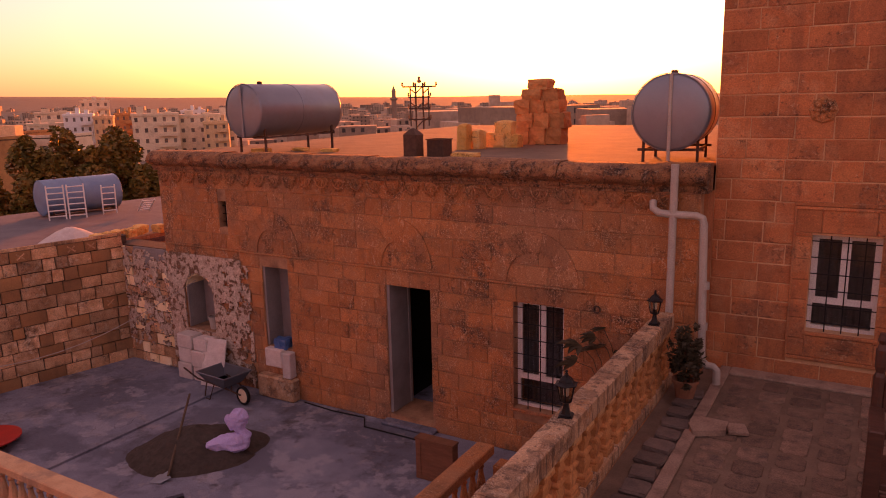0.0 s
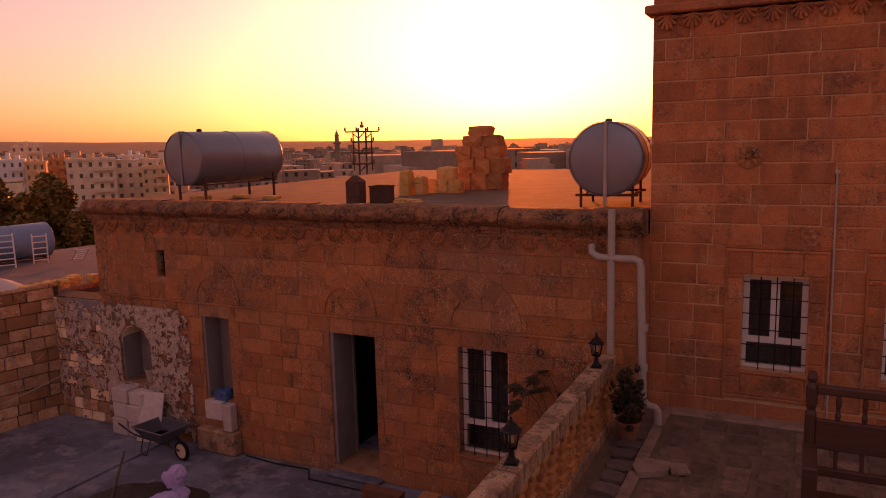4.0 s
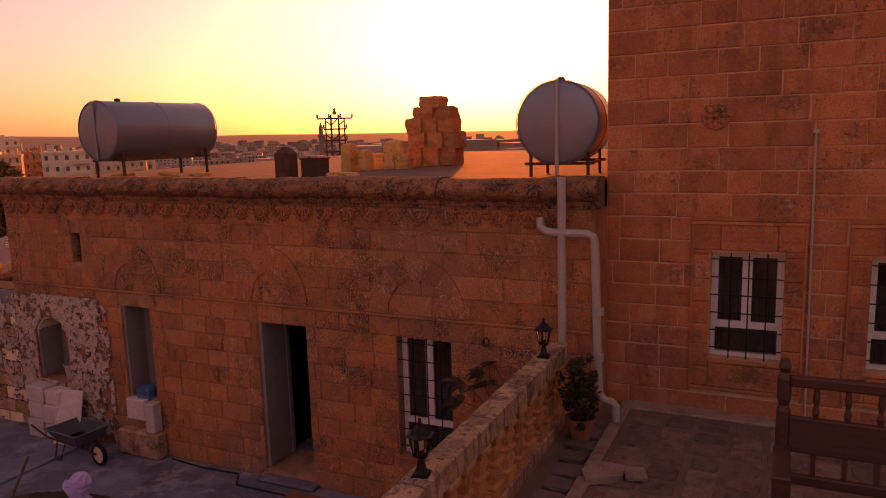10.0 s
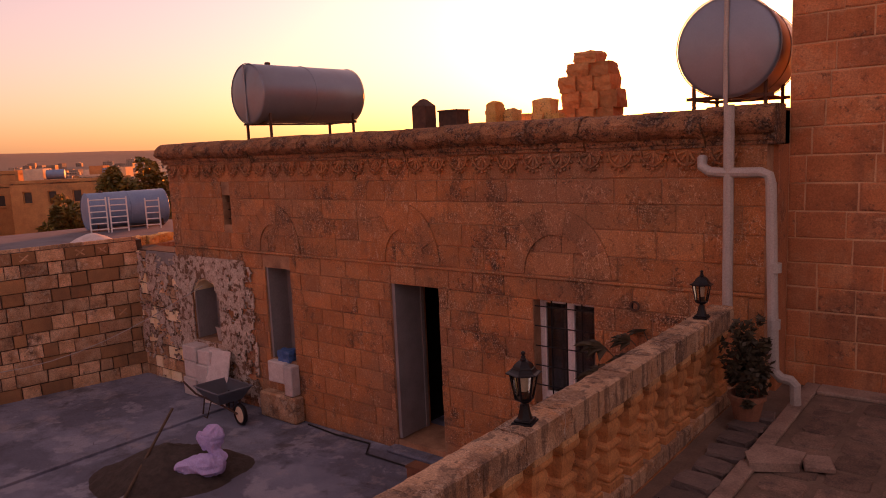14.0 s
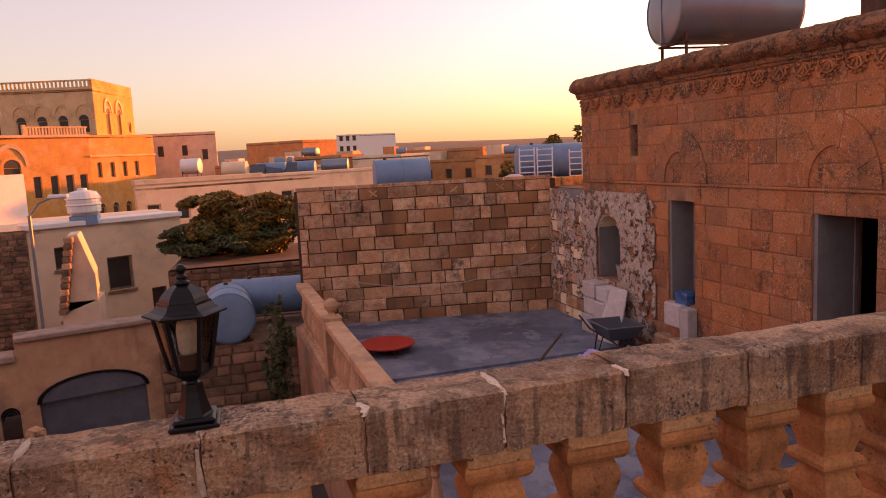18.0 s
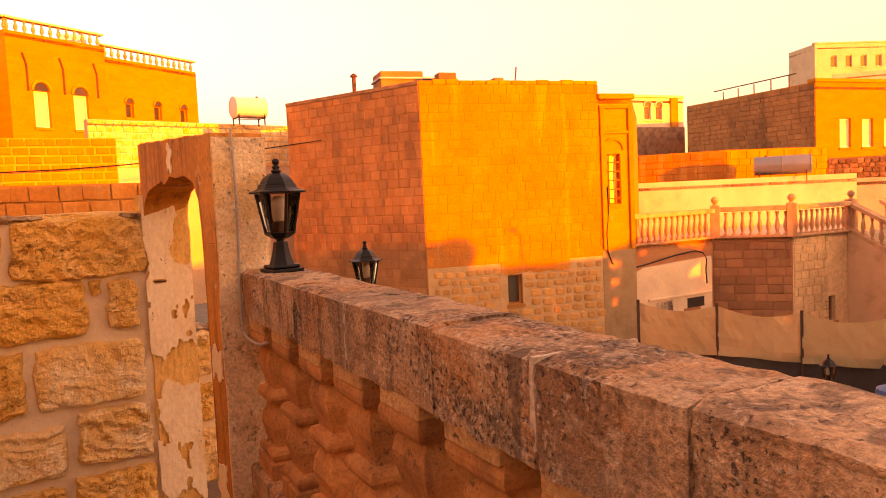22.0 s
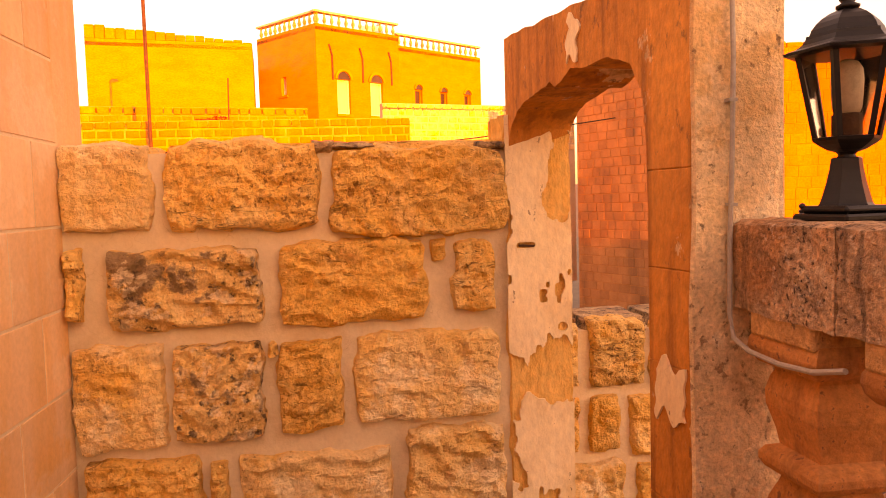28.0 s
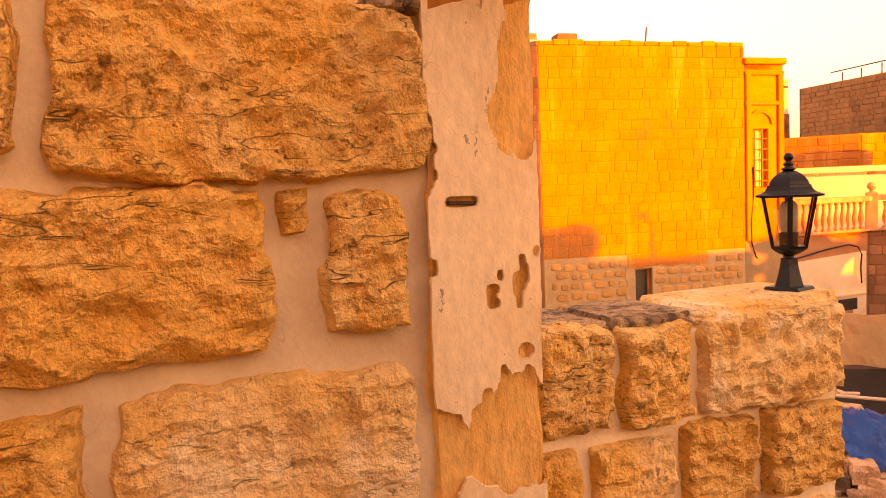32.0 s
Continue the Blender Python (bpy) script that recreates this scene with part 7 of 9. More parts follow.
for y in (-3.2, -2.6):
    part("bowl", lathe(bmesh.new(), [(0.02, 0.02), (0.18, 0.05), (0.3, 0.13), (0.31, 0.13), (0.18, 0.03), (0.02, 0.0)], 16, pose(-24.5, y, 1.95, 0, 60, 30), False), BLACK, dish)
    part("mast", tube(bmesh.new(), [(-24.5, y, 1.5), (-24.5, y, 1.95)], 0.03, 6), RUST, dish)
dome = tagged(new("plastic_tank"), "round white ribbed plastic water tank on a stand", "water tank")
part("body", lathe(bmesh.new(), [(0.35, 0), (0.5, 0.12), (0.5, 0.3), (0.54, 0.34), (0.5, 0.38), (0.5, 0.5), (0.54, 0.54), (0.5, 0.58), (0.4, 0.74), (0.15, 0.8), (0.14, 0.86), (0.02, 0.87)], 20), WHITE, dome)
part("stand", block(-0.4, 0.4, -0.4, 0.4, -0.3, 0.0), BLUE_TANK, dome)
dome.location = (-25.2, 0.4, 0.3)
gb = tagged(new("gable_shed"), "small pale gable edged with rubble blocks above the lane", "shed")
bm = bmesh.new()
v = [bm.verts.new(c) for c in ((-18.4, 0.78, -1.6), (-18.4, 1.5, -1.35), (-18.4, 1.5, -0.75), (-18.4, 1.21, 0.22), (-18.4, 0.98, 0.2), (-18.4, 0.78, -0.9))]
w = [bm.verts.new((-19.6, u.co.y - 0.1, u.co.z)) for u in v]
bm.faces.new(v)
bm.faces.new(w[::-1])
for k in range(6):
    q = (k + 1) % 6
    bm.faces.new((v[k], w[k], w[q], v[q]))
part("gable", fix_normals(bm), PALE, gb)
for k in range(12):
    s = k / 12
    part("edge_stone", block(-18.46, -18.1, 0.68 + 0.3 * s, 0.86 + 0.3 * s, -1.6 + 1.8 * s, -1.46 + 1.8 * s, 0.02), (RUBBLE, STONE_W)[k % 2], gb)
part("body", block(-19.6, -18.4, 0.7, 1.5, -5.5, -1.36), PALE, gb)
pole = tagged(new("street_lamp"), "thin metal street lamp with one arm", "street lamp")
part("post", tube(bmesh.new(), [(-17.05, 0.55, -3.2), (-17.05, 0.55, 0.8)], 0.035, 8), TANK, pole)
part("arm", tube(bmesh.new(), [(-17.05, 0.55, 0.78), (-17.05, 0.75, 1.05), (-17.05, 1.0, 1.15)], 0.025, 6), TANK, pole)
part("head", block(-17.13, -16.97, 0.95, 1.35, 1.12, 1.22, 0.03), WHITE, pole)
part("base", block(-17.25, -16.85, 0.35, 0.75, -5.4, -3.2), STONE_W, pole)

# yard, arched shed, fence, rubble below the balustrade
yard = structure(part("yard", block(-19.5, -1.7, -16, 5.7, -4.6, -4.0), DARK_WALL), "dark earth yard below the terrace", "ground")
shed = tagged(new("arched_shed"), "rosy stone shed with iron-grilled round arches", "shed")
m, run = edge_frame((-14.2, -1.05), (-15.15, 3.0))
part("wall", wall_mesh(0, 1.65, -4.2, -1.75, 0.35, [(0.35, 1.25, -3.6, -2.45), (1.3, 1.62, -3.6, -2.75)], m), ROSE, shed)
part("wall", wall_mesh(1.65, run, -4.2, -1.4, 0.35, [(1.95, 3.85, -3.6, -2.6)], m), ROSE, shed)
for cx, z, r in ((0.8, -2.45, 0.45), (1.46, -2.75, 0.16)):
    part("arch_fill", fix_normals(arch_band(bmesh.new(), cx, z, 0.02, r, -0.012, 0.0)), HONEY, shed).matrix_basis = m
    gr = part("grille", fix_normals(arch_band(bmesh.new(), cx, z, r - 0.03, r, -0.05, -0.02)), BLACK, shed)
    gr.matrix_basis = m
    for k in range(9):
        ang = math.pi * (k + 0.5) / 9
        part("scroll", fix_normals(arch_band(bmesh.new(), cx + r * 0.62 * math.cos(ang), z + r * 0.62 * math.sin(ang), r * 0.09, r * 0.14, -0.045, -0.03, 1, 8, 0, 2 * math.pi)), BLACK, gr).matrix_basis = Matrix.Identity(4)
        part("bar", tube(bmesh.new(), [(cx, -0.035, z), (cx + r * 0.95 * math.cos(ang), -0.035, z + r * 0.95 * math.sin(ang))], 0.008, 5), BLACK, gr)
part("arch_fill", fix_normals(arch_band(bmesh.new(), 2.9, -2.62, 0.02, 0.92, -0.02, 0.0, 0.42)), SHEET, shed).matrix_basis = m
part("arch_ring", fix_normals(arch_band(bmesh.new(), 2.9, -2.62, 0.92, 1.0, -0.06, 0.0, 0.44)), BLACK, shed).matrix_basis = m
part("door_panel", block(1.95, 3.85, 0.1, 0.14, -3.6, -2.6, 0, m), SHEET, shed)
part("coping", block(-0.1, 1.65, -0.1, 0.5, -1.75, -1.62, 0.02, m), EDGING, shed)
part("coping", block(1.65, run + 0.1, -0.1, 0.5, -1.4, -1.3, 0.02, m), EDGING, shed)
part("roof", prism([(m @ Vector(c)).to_2d().to_tuple() for c in ((0, 0.3, 0), (run, 0.3, 0), (run, 4.0, 0), (0, 4.0, 0))], -2.7, -2.5), ROOF, shed)
plinth = structure(part("wall_tank_yard", block(-17.6, -14.9, 3.0, 6.2, -5, -2.0, 0.02), RUBBLE), "dark stone wall of the tank yard", "wall")
tank_thing("water_tank", "blue-grey steel tank lying end-on on the yard wall", (-15.6, 4.4, -1.45), 0.52, 1.5, 0, -2.0, True, BLUE_TANK)
tank_thing("water_tank", "blue-grey steel tank lying along the yard wall", (-16.8, 5.5, -1.4), 0.42, 1.9, 80, -2.0, True, BLUE_TANK)
# the unseen mass behind this wall is added to keep sun off houses
town_house("yard_wall", "dark rubble wall below the broad tree with an added sun-blocking mass behind", [(-19.98, 3.01), (-19.87, 6.53)], 4.5, -5.5, -1.06, RUBBLE, [], 0.0)
vine = tagged(new("climbing_vine"), "dark climbing vine hanging on the yard wall", "plant")
part("stem", tube(bmesh.new(), [(-13.0, 5.2, -4.0), (-13.02, 5.25, -2.0), (-13.0, 5.15, -1.1)], 0.04, 6), BARK, vine)
foliage("leaves", 2600, (-13.0, 5.2, -2.1), (0.28, 0.24, 1.25), 51, LEAF, vine, 0.05)
fence = tagged(new("canvas_fence"), "beige canvas fence sagging between metal posts", "fence")
line = [(-12.5, -8.9, -1.37), (-13.9, -7.9, -1.5), (-15.3, -6.8, -1.7), (-16.4, -5.5, -1.78), (-17.4, -4.1, -1.85), (-18.3, -2.7, -1.88), (-18.2, -0.8, -1.82)]
for k, (p, q) in enumerate(zip(line, line[1:])):
    p, q = Vector(p), Vector(q)
    bm = bmesh.new()
    grid = []
    side = (q - p).cross(Vector((0, 0, 1))).normalized()
    for i in range(13):
        row = []
        for j in range(6):
            s, t = i / 12, j / 5
            c = p.lerp(q, s) - Vector((0, 0, 1.12 * t + (0.16 * math.sin(math.pi * s) * (1 - t))))
            row.append(bm.verts.new(c + side * (0.05 * math.sin(3 * math.pi * s + k) * t + 0.05 * noise.noise((i * 0.5, j * 0.9, k * 3)))))
        grid.append(row)
    for i in range(12):
        for j in range(5):
            bm.faces.new((grid[i][j], grid[i + 1][j], grid[i + 1][j + 1], grid[i][j + 1]))
    bmesh.ops.solidify(bm, geom=bm.faces[:], thickness=0.01)
    part("canvas", bm, CLOTH, fence)
for p in line:
    part("post", tube(bmesh.new(), [(p[0], p[1], -4.2), (p[0], p[1], p[2] + 0.06)], 0.035, 6), RUST, fence)
for k, (p, q) in enumerate(zip(line, line[1:])):
    m3, run3 = edge_frame(p[:2], q[:2])
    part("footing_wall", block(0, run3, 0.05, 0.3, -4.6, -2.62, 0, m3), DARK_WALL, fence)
rub = tagged(new("rubble_heap"), "heap of broken stones in the yard", "rubble", kind="")
rr = random.Random(8)
for k in range(60):
    s = rr.uniform(0.15, 0.45)
    rough_stone("broken_stone", rr.gauss(-12.0, 0.9), rr.gauss(-0.6, 0.8), -3.9 + 1.5 * rr.random() * rr.random() + 0.2, s, s * 0.8, s * 0.6, 100 + k, rub, RUBBLE if k % 2 else STONE_W, 1, 0.15, rr.uniform(0, 180))
part("mound", lathe(bmesh.new(), [(1.9, -4.0), (1.5, -3.4), (0.9, -2.6), (0.3, -2.2), (0.02, -2.15)], 14, Matrix.Translation((-12.1, -0.7, 0)), False), RUBBLE, rub)
rub2 = tagged(new("rubble_heap"), "heap of broken stones below the low wall", "rubble")


def heap_height(x, y):
    r = math.hypot(x + 9.4, y + 5.8)
    return -4.0 + 1.72 * max(0, 1 - (r / 2.5) ** 1.5)


mound = [(2.5 - 0.249 * k, heap_height(-9.4 + 2.5 - 0.249 * k, -5.8)) for k in range(11)]
part("mound", lathe(bmesh.new(), mound, 18, Matrix.Translation((-9.4, -5.8, 0)), False), RUBBLE, rub2)
for k in range(120):
    s = rr.uniform(0.16, 0.36)
    x, y = rr.gauss(-8.9, 0.75), rr.gauss(-5.2, 0.75)
    if k % 4 == 0:
        x, y = rr.gauss(-10.0, 0.5), rr.gauss(-6.3, 0.5)
    elif -9.75 < x < -8.75 and -6.0 < y < -5.1:
        continue
    rough_stone("broken_stone", x, y, heap_height(x, y) + s * 0.25, s, s * 0.8, s * 0.7, 200 + k, rub2, STONE_W if k % 3 else RUBBLE, 2, 0.15, rr.uniform(0, 180))
for k in range(3):
    part("stick", tube(bmesh.new(), [(-9.4 - 0.2 * k, -6.4 + 0.1 * k, -2.05), (-10.5 + 0.1 * k, -5.9 - 0.5 * k, -2.2)], 0.025, 6), PALE, rub2)
TARP = surface("blue_tarpaulin", (0.012, 0.13, 0.5), (0.015, 0.17, 0.58), (0.01, 0.06, 0.25), 6, 0.2, rough=0.4, bump=0.3, vary=0.03)
bm = bmesh.new()
grid = []
for i in range(17):
    grid.append([])
    for j in range(17):
        x, y = -9.85 + 1.15 * i / 16, -6.05 + 1.1 * j / 16
        grid[-1].append(bm.verts.new((x, y, heap_height(x, y) + 0.17 + 0.12 * noise.noise((i * 0.35, j * 0.3, 5)) + 0.06 * noise.noise((i * 0.9, j * 0.8, 8)))))
for i in range(16):
    for j in range(16):
        bm.faces.new((grid[i][j], grid[i + 1][j], grid[i + 1][j + 1], grid[i][j + 1]))
bmesh.ops.solidify(bm, geom=bm.faces[:], thickness=0.012)
tagged(part("tarpaulin", bm, TARP), "crumpled blue tarpaulin spread over the rubble", "tarpaulin")
barrel = tagged(new("plastic_barrel"), "round blue plastic barrel in the yard", "barrel")
part("body", lathe(bmesh.new(), [(0.2, 0), (0.24, 0.1), (0.25, 0.35), (0.22, 0.55), (0.1, 0.6), (0.02, 0.61)], 18), BLUE, barrel)
part("rim", lathe(bmesh.new(), [(0.25, 0.3), (0.265, 0.32), (0.25, 0.34)], 18, None, False), BLUE, barrel)
barrel.location = (-10.4, -1.95, -2.1)
tagged(part("yard_platform", block(-11.4, -8.2, -3.2, -1.2, -4.2, -2.1, 0.03), RUBBLE), "low masonry platform in the yard", "platform")
tagged(part("lamp_pillar", block(-8.98, -8.62, -1.98, -1.62, -2.1, -1.28, 0.02), STONE_W), "short stone pillar carrying a lantern", "pillar")
sheets = tagged(new("white_sheeting"), "crumpled pale plastic sheeting on the platform", "sheeting")
for k in range(3):
    rough_stone("fold", -9.6 + 0.35 * k, -2.0 + 0.2 * k, -1.98, 0.6, 0.5, 0.26, 300 + k, sheets, WSTONE, 3, 0.3)
sheetm = tagged(new("bent_metal_sheet"), "bent grey metal sheet hanging on a beam", "metal sheet")
bm = bmesh.new()
near_edge, far_edge = (Vector((-12.22, -1.0, -1.56)), Vector((-12.43, -0.43, -2.0))), (Vector((-12.32, -0.84, -1.15)), Vector((-12.5, -0.2, -1.21)))
grid = []
for i in range(13):
    s = i / 12
    row = []
    for j in range(9):
        w = j / 8
        c = near_edge[0].lerp(near_edge[1], w).lerp(far_edge[0].lerp(far_edge[1], w), s)
        row.append(bm.verts.new(c + Vector((0.3, 0.04, 0.1)) * math.sin(math.pi * s) + Vector((0, 0, 0.02)) * noise.noise((i * 0.5, j * 0.6, 3))))
    grid.append(row)
for i in range(12):
    for j in range(8):
        bm.faces.new((grid[i][j], grid[i + 1][j], grid[i + 1][j + 1], grid[i][j + 1]))
for fc in bm.faces:
    fc.smooth = True
bmesh.ops.solidify(bm, geom=bm.faces[:], thickness=0.015)
part("sheet", bm, TANK, sheetm)
part("beam", tube(bmesh.new(), [(-13.3, -2.7, -1.5), (-14.1, -0.9, -1.48)], 0.06, 6), BLACK, sheetm)
part("beam", tube(bmesh.new(), [(-12.9, -2.6, -1.56), (-13.6, -0.9, -1.54)], 0.06, 6), BLACK, sheetm)
part("prop", tube(bmesh.new(), [(-13.2, -2.3, -4.0), (-13.2, -2.3, -1.5)], 0.04, 6), RUST, sheetm)

def tree(name, label, x, y, z, h, crown, seed, leaf=0.12, n=9000, mat=LEAF, trunks=1):
    t = tagged(new(name), label, "tree")
    rng = random.Random(seed)
    for k in range(trunks):
        ox, oy = (k - (trunks - 1) / 2) * crown[0] * 0.7, rng.uniform(-0.3, 0.3)
        fork = Vector((ox + rng.uniform(-0.2, 0.2), oy, h * 0.5))
        bm = bmesh.new()
        lathe(bm, [(0.16, 0), (0.12, h * 0.25), (0.1, h * 0.5)], 8, Matrix.Translation((ox, oy, 0)))
        part("trunk", bm, BARK, t)
        for j in range(5):
            a = 2 * math.pi * j / 5 + rng.uniform(-0.4, 0.4)
            tip = fork + Vector((math.cos(a) * crown[0] * 0.55, math.sin(a) * crown[1] * 0.55, crown[2] * rng.uniform(0.4, 1.0)))
            part("limb", tube(bmesh.new(), [fork, fork.lerp(tip, 0.5) + Vector((0, 0, 0.15)), tip], 0.045, 6), BARK, t)
    foliage("crown", n, (0, 0, h * 0.5 + crown[2] * 0.75), crown, seed, mat, t, leaf)
    t.location = (x, y, z)
    return t


# south: walls and the pair of ochre houses
D0, D1, D2 = (2.4, -28.4), (0.0, -25.6), (-3.2, -27.7)
dh = town_house("balustraded_house", "sunlit ochre house with arched windows and a roof balustrade", [D0, D1, D2], 8, 0, 7.6, OCHRE, [(1, 0.3, 0.6, 4.35, 5.65, True), (1, 0.7, 0.6, 4.35, 5.65, True), (0, 0.45, 0.35, 5.2, 5.9)], 0.1, None, WHITE)
for w in [c for c in dh.children if c.name.startswith("window")]:
    w.data.materials[0] = WINDOW_GLOW
dh2 = town_house("balustraded_house", "lower sunlit wing with arched windows and a roof balustrade", [(-3.2, -28.0), (-7.1, -30.7)], 7, 0, 7.3, OCHRE, [(0, 0.22, 0.4, 5.0, 5.6, True), (0, 0.52, 0.4, 5.0, 5.6, True), (0, 0.82, 0.4, 5.0, 5.6, True)], 0.1)
for p, q, z, owner in ((D0, D1, 7.6, dh), (D1, D2, 7.6, dh), ((-3.2, -28.0), (-7.1, -30.7), 7.3, dh2)):
    m, run = edge_frame(p, q)
    n = int(run / 0.3)
    for k in range(n):
        ob = new("roof_baluster", far_mesh)
        ob.parent = owner
        ob.matrix_basis = m @ Matrix.Translation((run * (k + 0.5) / n, 0.12, z)) @ Matrix.Diagonal((1, 1, 0.62, 1))
    part("roof_rail", block(-0.05, run + 0.05, 0.0, 0.26, z + 0.42, z + 0.5, 0.01, m), PALE, owner)
for u in (0.14, 0.5, 0.86):
    m, run = edge_frame(D1, D2)
    part("drain_spout", tube(bmesh.new(), [m @ Vector((run * u, -0.04, 6.9)), m @ Vector((run * u + 0.12, -0.04, 6.5)), m @ Vector((run * u + 0.12, -0.04, 5.6))], 0.04, 5), RUST, dh)
tank_thing("roof_tank", "white tank on the balustraded house", (-2.2, -29.0, 8.0), 0.3, 0.9, 0, 7.5, True, WHITE, "roof tanks")
town_house("old_ochre_house", "blank sunlit ochre stone house with a ragged top", [(7.3, -23.3), (2.13, -24.2), (2.5, -28.0)], 7, 0, 6.55, OCHRE, [], 0.1)
m, run = edge_frame((7.3, -23.3), (2.13, -24.2))
for k in range(17):
    part("top_stone", block(run * k / 17, run * (k + 1) / 17 - 0.01, 0.0, 0.35, 6.55, 6.62 + 0.38 * (1 - k / 16) + 0.1 * noise.noise((k * 1.3, 2, 0)), 0.02, m), OCHRE, bpy.data.objects["old_ochre_house"])
town_house("garden_wall", "sunlit rubble garden wall", [(8.0, -17.0), (0.1, -18.4)], 0.6, -2, 3.6, GARDEN_MORTAR, [], 0.05)
town_house("garden_wall", "long sunlit stone garden wall with pale joints", [(6.0, -15.4), (-2.4, -15.5)], 0.8, -2, 2.98, GARDEN_MORTAR, [], 0.05)
town_house("pale_stone_house", "pale stone house wall with a tank on its roof", [(-2.1, -21.3), (-8.9, -23.0)], 4, -2, 4.1, PALE, [], 0.1)
# orange stone here stands for sunlight that does not reach this wall
town_house("near_wall", "low red-orange stone wall", [(3.2, -7.1), (-2.2, -7.6)], 1.0, -4, 1.62, MORTAR_OCHRE, [], 0.05)
tank_thing("roof_tank", "white water tank on the pale house roof", (-7.2, -22.0, 4.6), 0.36, 1.1, 10, 4.0, True, WHITE, "roof tanks")
tree("red_creeper", "small dry red creeper on top of the garden wall", 2.3, -16.6, 2.5, 0.55, (0.75, 0.25, 0.22), 71, 0.05, 1600, RED_LEAF)
mast = tagged(new("aerial"), "thin aerial mast standing behind the garden wall", "aerial")
part("rod", tube(bmesh.new(), [(1.95, -16.5, 2.0), (1.89, -16.5, 4.1)], 0.018, 5), RUST, mast)
lamp2 = tagged(new("street_lamp"), "tall thin street lamp beyond the rough wall", "street lamp")
part("post", tube(bmesh.new(), [(3.4, -15.0, -2), (3.4, -15.0, 5.75)], 0.04, 8), RUST, lamp2)
part("head", block(3.15, 3.4, -15.08, -14.92, 5.72, 5.82, 0.03), TANK, lamp2)
wire = tagged(new("overhead_wire"), "slack black wire along the garden wall", "wire")
part("wire", tube(bmesh.new(), [Vector((5.0, -14.9, 2.3)).lerp(Vector((-7.5, -15.5, 2.9)), k / 10) - Vector((0, 0, 0.35 * math.sin(math.pi * k / 10))) for k in range(11)], 0.015, 5), BLACK, wire)

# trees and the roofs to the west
# upper crown coloured as sunlit; extra unseen depth added to block the sun
tree("broad_tree", "broad low tree with a dense crown coloured as sunlit above a yard wall", -22.9, 5.0, -4.2, 6.7, (1.95, 2.1, 0.95), 61, 0.085, 40000, LEAF_SUNLIT, 3).rotation_euler = (0, 0, math.pi / 2)
# darker green leaves put the shade of the lower crown into the colour
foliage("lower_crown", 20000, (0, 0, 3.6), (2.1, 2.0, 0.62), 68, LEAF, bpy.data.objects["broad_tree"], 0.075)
tree("leafy_tree", "tall dark leafy tree behind the tank roof", -36.5, 23.6, -5.5, 6.7, (2.1, 2.1, 2.6), 62, 0.19, 11000, LEAF_SUNLIT)
tree("leafy_tree", "tall dark leafy tree behind the tank roof", -34.9, 25.4, -5.5, 6.2, (2.3, 2.2, 2.8), 63, 0.19, 12000, LEAF_SUNLIT)
tree("leafy_tree", "dark leafy tree beside the city roofs", -38.0, 21.0, -5.5, 5.3, (1.9, 1.8, 2.2), 64, 0.19, 8000, LEAF_SUNLIT)
tree("leafy_tree", "dark leafy tree beside the city roofs", -33.2, 27.2, -5.5, 5.0, (1.8, 1.8, 2.2), 67, 0.19, 8000, LEAF_SUNLIT)
tree("bushy_tree", "dark bushy tree by the rubble wall", -20.3, -2.65, -5.4, 6.4, (0.75, 0.75, 0.85), 65, 0.1, 7000, LEAF)
tree("red_shrub", "dark red shrub on the roof edge", -21.5, 13.0, -1.2, 1.2, (0.9, 0.9, 0.5), 66, 0.1, 3000, RED_LEAF)
laundry = tagged(new("laundry_line"), "white and lilac washing hung on a line", "washing")
part("line", tube(bmesh.new(), [(-22.0, -6.9, -0.65), (-22.8, -4.9, -0.68)], 0.01, 4), GREYPVC, laundry)
for k in range(6):
    y0 = -6.8 + 0.3 * k
    x0 = -22.04 - 0.12 * k
    bm = bmesh.new()
    rows2 = [[bm.verts.new((x0 - 0.08 * i / 4 + 0.03 * math.sin(i + j), y0 + 0.22 * i / 4, -0.67 - 0.5 * j / 4)) for j in range(5)] for i in range(5)]
    for i in range(4):
        for j in range(4):
            bm.faces.new((rows2[i][j], rows2[i + 1][j], rows2[i + 1][j + 1], rows2[i][j + 1]))
    bmesh.ops.solidify(bm, geom=bm.faces[:], thickness=0.008)
    part("cloth", bm, (SACK, WHITE, WHITE, BLUE_TANK, WHITE, SACK)[k], laundry)

west = town_house("tank_roof_house", "pale flat-roofed house with tanks and ladders on its roof", [(-15.4, 6.35), (-13.9, 10.6), (-13.7, 16.5)], 7, -5.5, 0.84, STONE_W, [], 0.1, DARK_ROOF)
tank_thing("water_tank", "blue-grey steel water tank on the pale roof", (-19.4, 14.0, 1.28), 0.5, 2.1, 80, 0.74, True, BLUE_TANK)
tank_thing("water_tank", "blue-grey tank beyond the court wall", (-18.4, 9.1, 1.15), 0.42, 1.4, 85, 0.74, True, BLUE_TANK)


def ladder(x, y, z, h, w, turn, tilt, rungs=6):
    t = tagged(new("metal_ladder"), "white painted metal ladder leaning on the tank", "ladder", "ladders on the roof")
    for s in (0, w):
        part("rail", tube(bmesh.new(), [(s, 0, 0), (s, 0, h)], 0.022, 6), WHITE, t)
    for k in range(rungs):
        part("rung", tube(bmesh.new(), [(0, 0, h * (k + 0.6) / rungs), (w, 0, h * (k + 0.6) / rungs)], 0.018, 5), WHITE, t)
    t.matrix_basis = pose(x, y, z, tilt, 0, turn)


